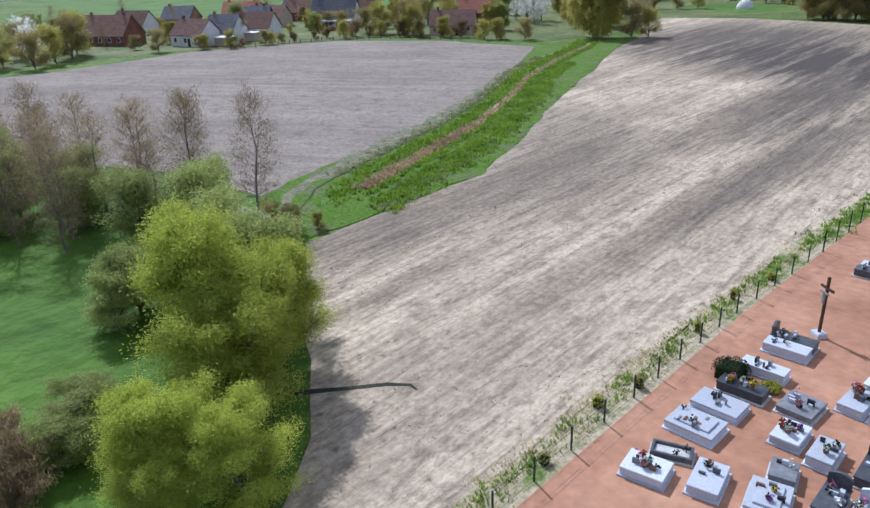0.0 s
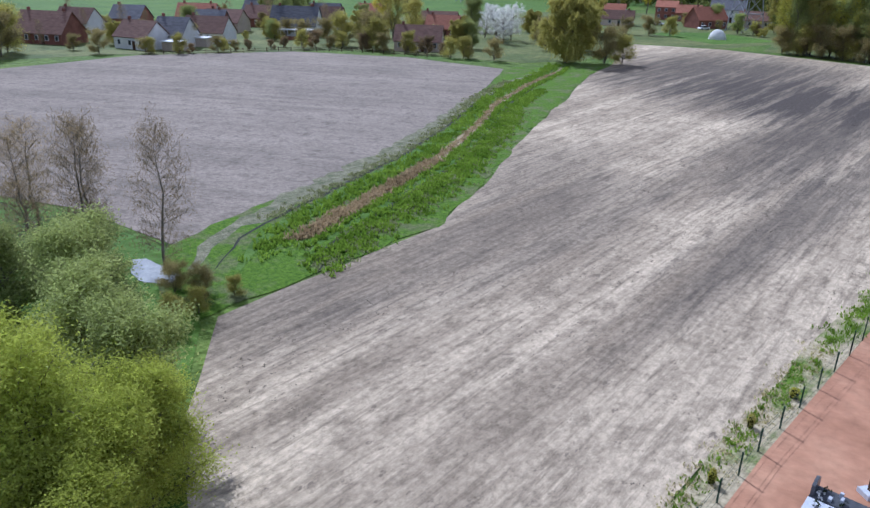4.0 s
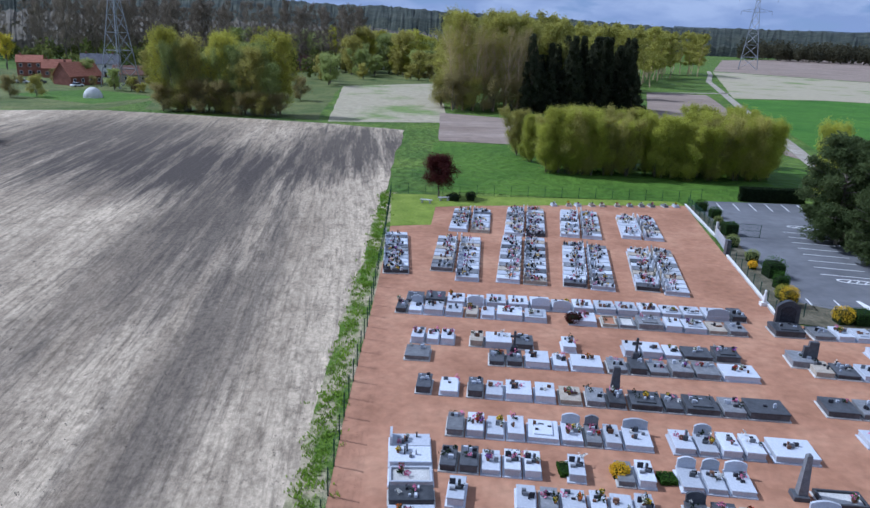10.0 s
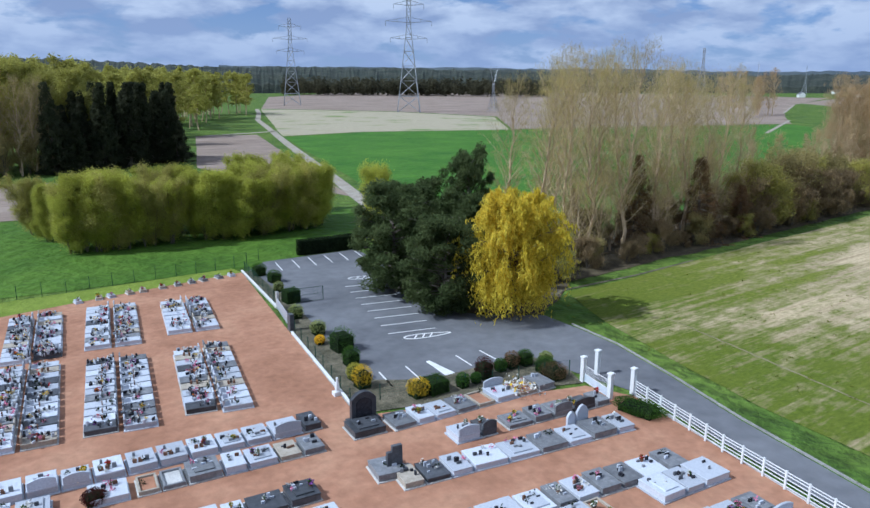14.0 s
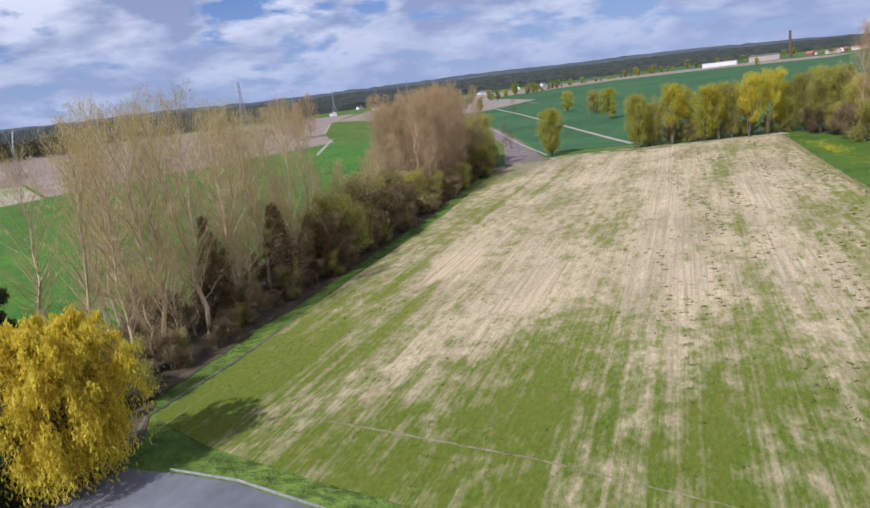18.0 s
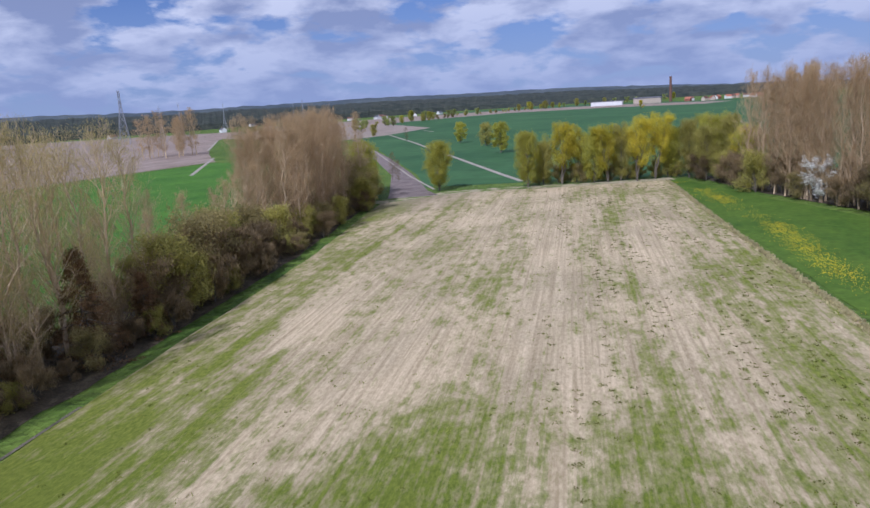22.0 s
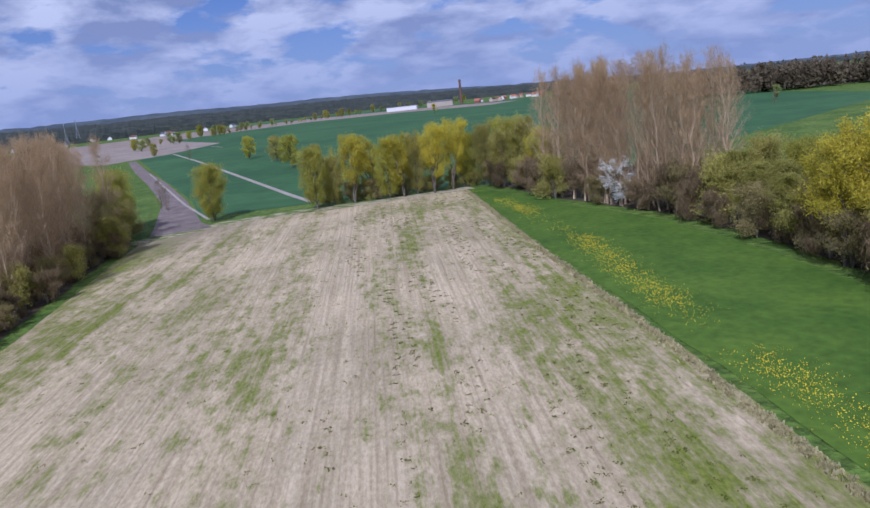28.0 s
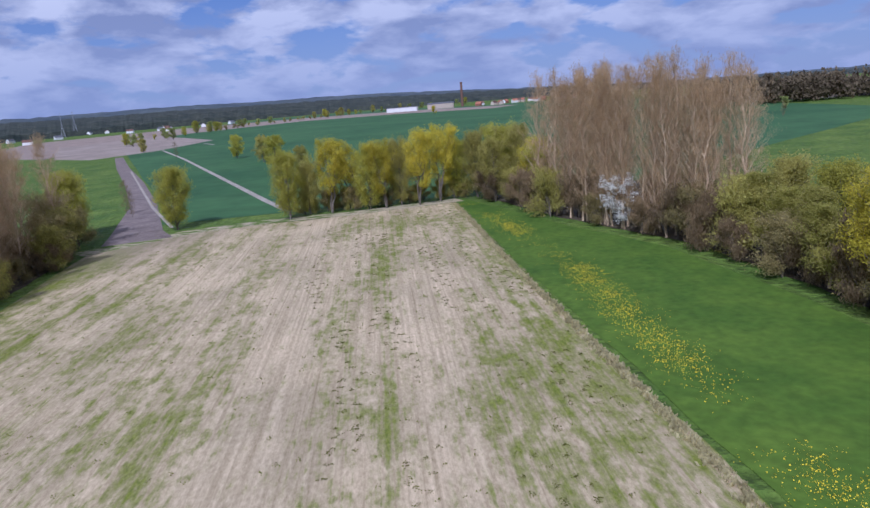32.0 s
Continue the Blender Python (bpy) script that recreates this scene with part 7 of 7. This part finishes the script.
def pylon(x, y, h, turn, fork=False):
    """A lattice mast: four legs drawn in, cross braces, arms; fork: two horns with a beam."""
    ob = thing("pylon", "grey lattice electricity pylon in the fields" if not fork else "fork-headed lattice electricity pylon", "pylon", "electricity pylons", at=(x, y, 0), turn=turn)
    w0, w1, levels = h * 0.10, h * 0.018, 9
    top = h * (0.62 if fork else 1.0)
    half = lambda z: w0 + (w1 - w0) * min(1, z / (top * 0.72))  # noqa: E731
    r = 0.0022 * h
    for sx in (-1, 1):
        for sy in (-1, 1):
            part("leg", tube([(sx * half(z), sy * half(z), z) for z in (0, top * 0.35, top * 0.72, top)], [r * 1.6] * 4, 4), STEEL, ob)
    zs = [top * (1 - (1 - k / levels) ** 1.25) for k in range(levels + 1)]
    lattice = []
    for a, b in zip(zs, zs[1:]):
        geo = []
        for c in range(4):
            p, q = ((1, 1), (-1, 1), (-1, -1), (1, -1))[c], ((-1, 1), (-1, -1), (1, -1), (1, 1))[c]
            geo += [tube([(p[0] * half(a), p[1] * half(a), a), (q[0] * half(b), q[1] * half(b), b)], [r, r], 3), tube([(q[0] * half(a), q[1] * half(a), a), (p[0] * half(b), p[1] * half(b), b)], [r, r], 3), tube([(p[0] * half(b), p[1] * half(b), b), (q[0] * half(b), q[1] * half(b), b)], [r, r], 3)]
        lattice += geo
    tagged(part("lattice", joined(*lattice), STEEL, ob), "", "", "", "stuff")
    if fork:
        for s in (-1, 1):
            part("horn", joined(tube([(s * w1, 0, top), (s * h * 0.16, 0, h * 0.92)], [r * 1.8, r * 1.8], 4), tube([(s * w1 * 3, 0, top), (s * h * 0.20, 0, h * 0.92), (s * h * 0.14, 0, h)], [r] * 3, 4)), STEEL, ob)
        part("crossarm", joined(tube([(-h * 0.3, 0, h * 0.92), (h * 0.3, 0, h * 0.92)], [r * 1.8] * 2, 4), tube([(-h * 0.3, 0, h * 0.92), (-h * 0.14, 0, h * 0.97), (h * 0.14, 0, h * 0.97), (h * 0.3, 0, h * 0.92)], [r] * 4, 4)), STEEL, ob)
    else:
        for z, s in ((0.62, 0.16), (0.76, 0.20), (0.9, 0.13)):
            geo = []
            for k in (-1, 1):
                geo += [tube([(0, 0, h * z), (k * h * s, 0, h * (z + 0.012))], [r * 1.6, r], 4), tube([(0, 0, h * (z + 0.045)), (k * h * s, 0, h * (z + 0.012))], [r, r], 4), tube([(k * h * s * 0.5, 0, h * (z + 0.006)), (k * h * s * 0.5, 0, h * (z + 0.028))], [r, r], 3), tube([(k * h * s, 0, h * (z + 0.012)), (k * h * s, 0, h * (z - 0.03))], [r * 0.8] * 2, 3)]
            part("crossarm", joined(*geo), STEEL, ob)
    return ob


pylon(322, 512, 88, -33)
pylon(308, 690, 80, -27)
pylon(-107, 288, 46, -30)
pylon(-300, 360, 46, -30)
for x, y, h, fork in ((389, 489, 36, True), (690, 700, 56, True), (900, 640, 70, False), (860, 560, 46, True), (1250, 760, 60, True), (1500, 800, 60, True), (1900, 800, 60, True), (2100, 850, 64, False), (-620, 560, 60, False)):
    pylon(x, y, h, 25, fork)
# copse and single trees in the plain
for i in range(14):
    plant("poplar", 505 + 50 * gr.random(), 335 + 34 * gr.random(), gr.uniform(1.05, 1.4), 1.7, group="copse in the plain")
for i in range(60):
    p = along([(900, 330), (1500, 300), (1900, 120), (2300, -260)], gr.random())
    plant(gr.choice(("round_willow", "green_scrub", "sage_willow")), p.x, p.y + gr.uniform(-25, 25), gr.uniform(0.9, 1.6), group="trees in the plain")
for x, y, h, k in ((560, 175, 1.0, "bare_tree"), (1100, -40, 1.0, "yellow_tree"), (655, -287, 0.95, "pine"), (540, -232, 0.8, "sage_willow"), (470, -190, 0.8, "bare_tree"), (860, 300, 1.2, "sage_willow"), (900, 320, 1.1, "round_willow"), (700, 240, 0.9, "round_willow"), (283, 116, 0.9, "bare_tree"), (275, 112, 0.7, "bare_tree")):
    plant(k, x, y, h)
# the works by the chimney
hall = thing("factory_hall", "long white factory hall on the plain", "factory", at=(1750, -20, 0), turn=80)
part("wall", block(70, 24, 9, c=0.1), PLASTER_W, hall)
part("roof", block(71, 25, 1.2, 0, 0, 9, 0.5), SLATE, hall)
hall = thing("factory_hall", "grey factory sheds below a chimney", "factory", at=(1760, -110, 0), turn=80)
part("wall", block(60, 26, 11, c=0.1), PLASTER_B, hall)
part("roof", block(61, 27, 3, 0, 0, 11, 1.4), SLATE, hall)
stack = thing("chimney_stack", "tall dark brick factory chimney", "chimney", at=(1800, -165, 0))
part("shaft", lathe([(3.4, 0), (2.5, 54), (2.8, 54), (2.8, 57), (2.0, 57)], 12), MATS["brown_tiles"], stack)
for i in range(18):
    house(1700 + gr.uniform(-60, 120), -190 - 13 * i, gr.uniform(0, 180), 13, 9, 5, 4, gr.choice((PLASTER_W, BRICK, PLASTER_B)), gr.choice((TILE_RED, TILE_RED, TILE_BROWN)), "far village house with a tiled roof", 0, True)
for i in range(14):
    house(1500 + gr.uniform(-300, 700), 420 + 40 * i, gr.uniform(0, 180), 16, 10, 5, 4, PLASTER_W, gr.choice((SLATE, TILE_BROWN)), "far pale farm building on the plain", 0, True)


def ridge(name, label, rows, mat, bump, step=0.6, seed=0.0):
    """Rolling wooded hills: rows of bearing, distance and height; the front slope rises to a ragged crest."""
    az = np.arange(rows[0][0], rows[-1][0], step)
    dist = np.interp(az, [r[0] for r in rows], [r[1] for r in rows])
    high = np.interp(az, [r[0] for r in rows], [r[2] for r in rows])
    v, n = [], len(az)
    for back, up in ((0.0, 0.0), (0.012, 0.30), (0.06, 0.62), (0.13, 0.86), (0.22, 1.0), (0.4, 0.9)):
        for a, d, h in zip(az, dist, high):
            e = noise.noise(Vector((a * 1.9 + seed, back * 40, 0))) * bump + noise.noise(Vector((a * 7.3 + seed, back * 90, 2))) * bump * 0.7 + noise.noise(Vector((a * 0.13 + seed, back * 9, 4))) * bump * 1.5
            b = radians(a)
            rr = d * (1 + back)
            v.append((rr * math.sin(b), rr * math.cos(b), max(-1.0, h * up + (e if up else -1))))
    f = [(r * n + i, r * n + i + 1, (r + 1) * n + i + 1, (r + 1) * n + i) for r in range(5) for i in range(n - 1)]
    return solid(name, (v, f), mat, label, "hills", smooth=False)


HILL = material("wooded_hill", (0.020, 0.029, 0.024), (0.062, 0.068, 0.048), 0.03, fine=0.6, bump=0.0)
# air haze is put into this colour: paler and bluer than the near hills
HILL_HAZED = material("hazed_far_hill", (0.048, 0.066, 0.082), (0.10, 0.118, 0.118), 0.004, fine=0.3, bump=0.0)
ridge("backdrop_hills", "dark wooded hills along the horizon", [(-125, 1000, 30), (-80, 900, 44), (-62, 900, 56), (-50, 950, 64), (-28, 1050, 66), (-15, 1100, 64), (0, 1100, 60), (12, 1200, 52), (22, 1350, 50), (34, 1500, 52), (46, 1700, 50), (58, 1900, 48), (70, 2300, 50), (80, 2600, 54), (92, 2700, 44), (104, 2700, 30), (112, 2500, 10), (126, 2300, 8), (140, 1900, 16), (180, 1500, 34), (235, 1000, 30)], HILL, 4, 0.16)
ridge("backdrop_far_hills", "hills on the far horizon, pale with painted haze", [(20, 3600, 96), (40, 3600, 100), (60, 3600, 84), (75, 3800, 92), (90, 3900, 80), (100, 3900, 44), (112, 3900, 12), (140, 3800, 12)], HILL_HAZED, 6, 0.5, 9.0)
for name, label, rows, mat in (("backdrop_wood_west", "dark leafless wood behind the village", [(-34, 560, 22), (-26, 540, 25), (-12, 560, 24), (-2, 640, 22), (6, 700, 20)], material("bare_wood", (0.07, 0.062, 0.045), (0.14, 0.12, 0.085), 0.06, fine=0.4, bump=0)), ("backdrop_wood_south", "brownish wood behind the green plain", [(110, 800, 8), (118, 740, 9), (130, 760, 10), (146, 840, 9)], material("bare_wood", (0, 0, 0), (0, 0, 0)))):
    ridge(name, label, rows, mat, 3.5, 0.12, 2.0)
far_wood("dark leafless wood beyond the ploughed plain", [(d * math.sin(radians(a)), d * math.cos(radians(a))) for a, d in ((far.uniform(24, 44), far.uniform(1180, 1330)) for _ in range(330))], 27, 15, LEAF_WOOD, 5, 2.4)
far_wood("brownish leafless wood behind the green plain", [(d * math.sin(radians(a)), d * math.cos(radians(a))) for a, d in ((far.uniform(109, 147), far.uniform(690, 760)) for _ in range(400))], 23, 10, LEAF_WOOD_BROWN, 6, 2.0)
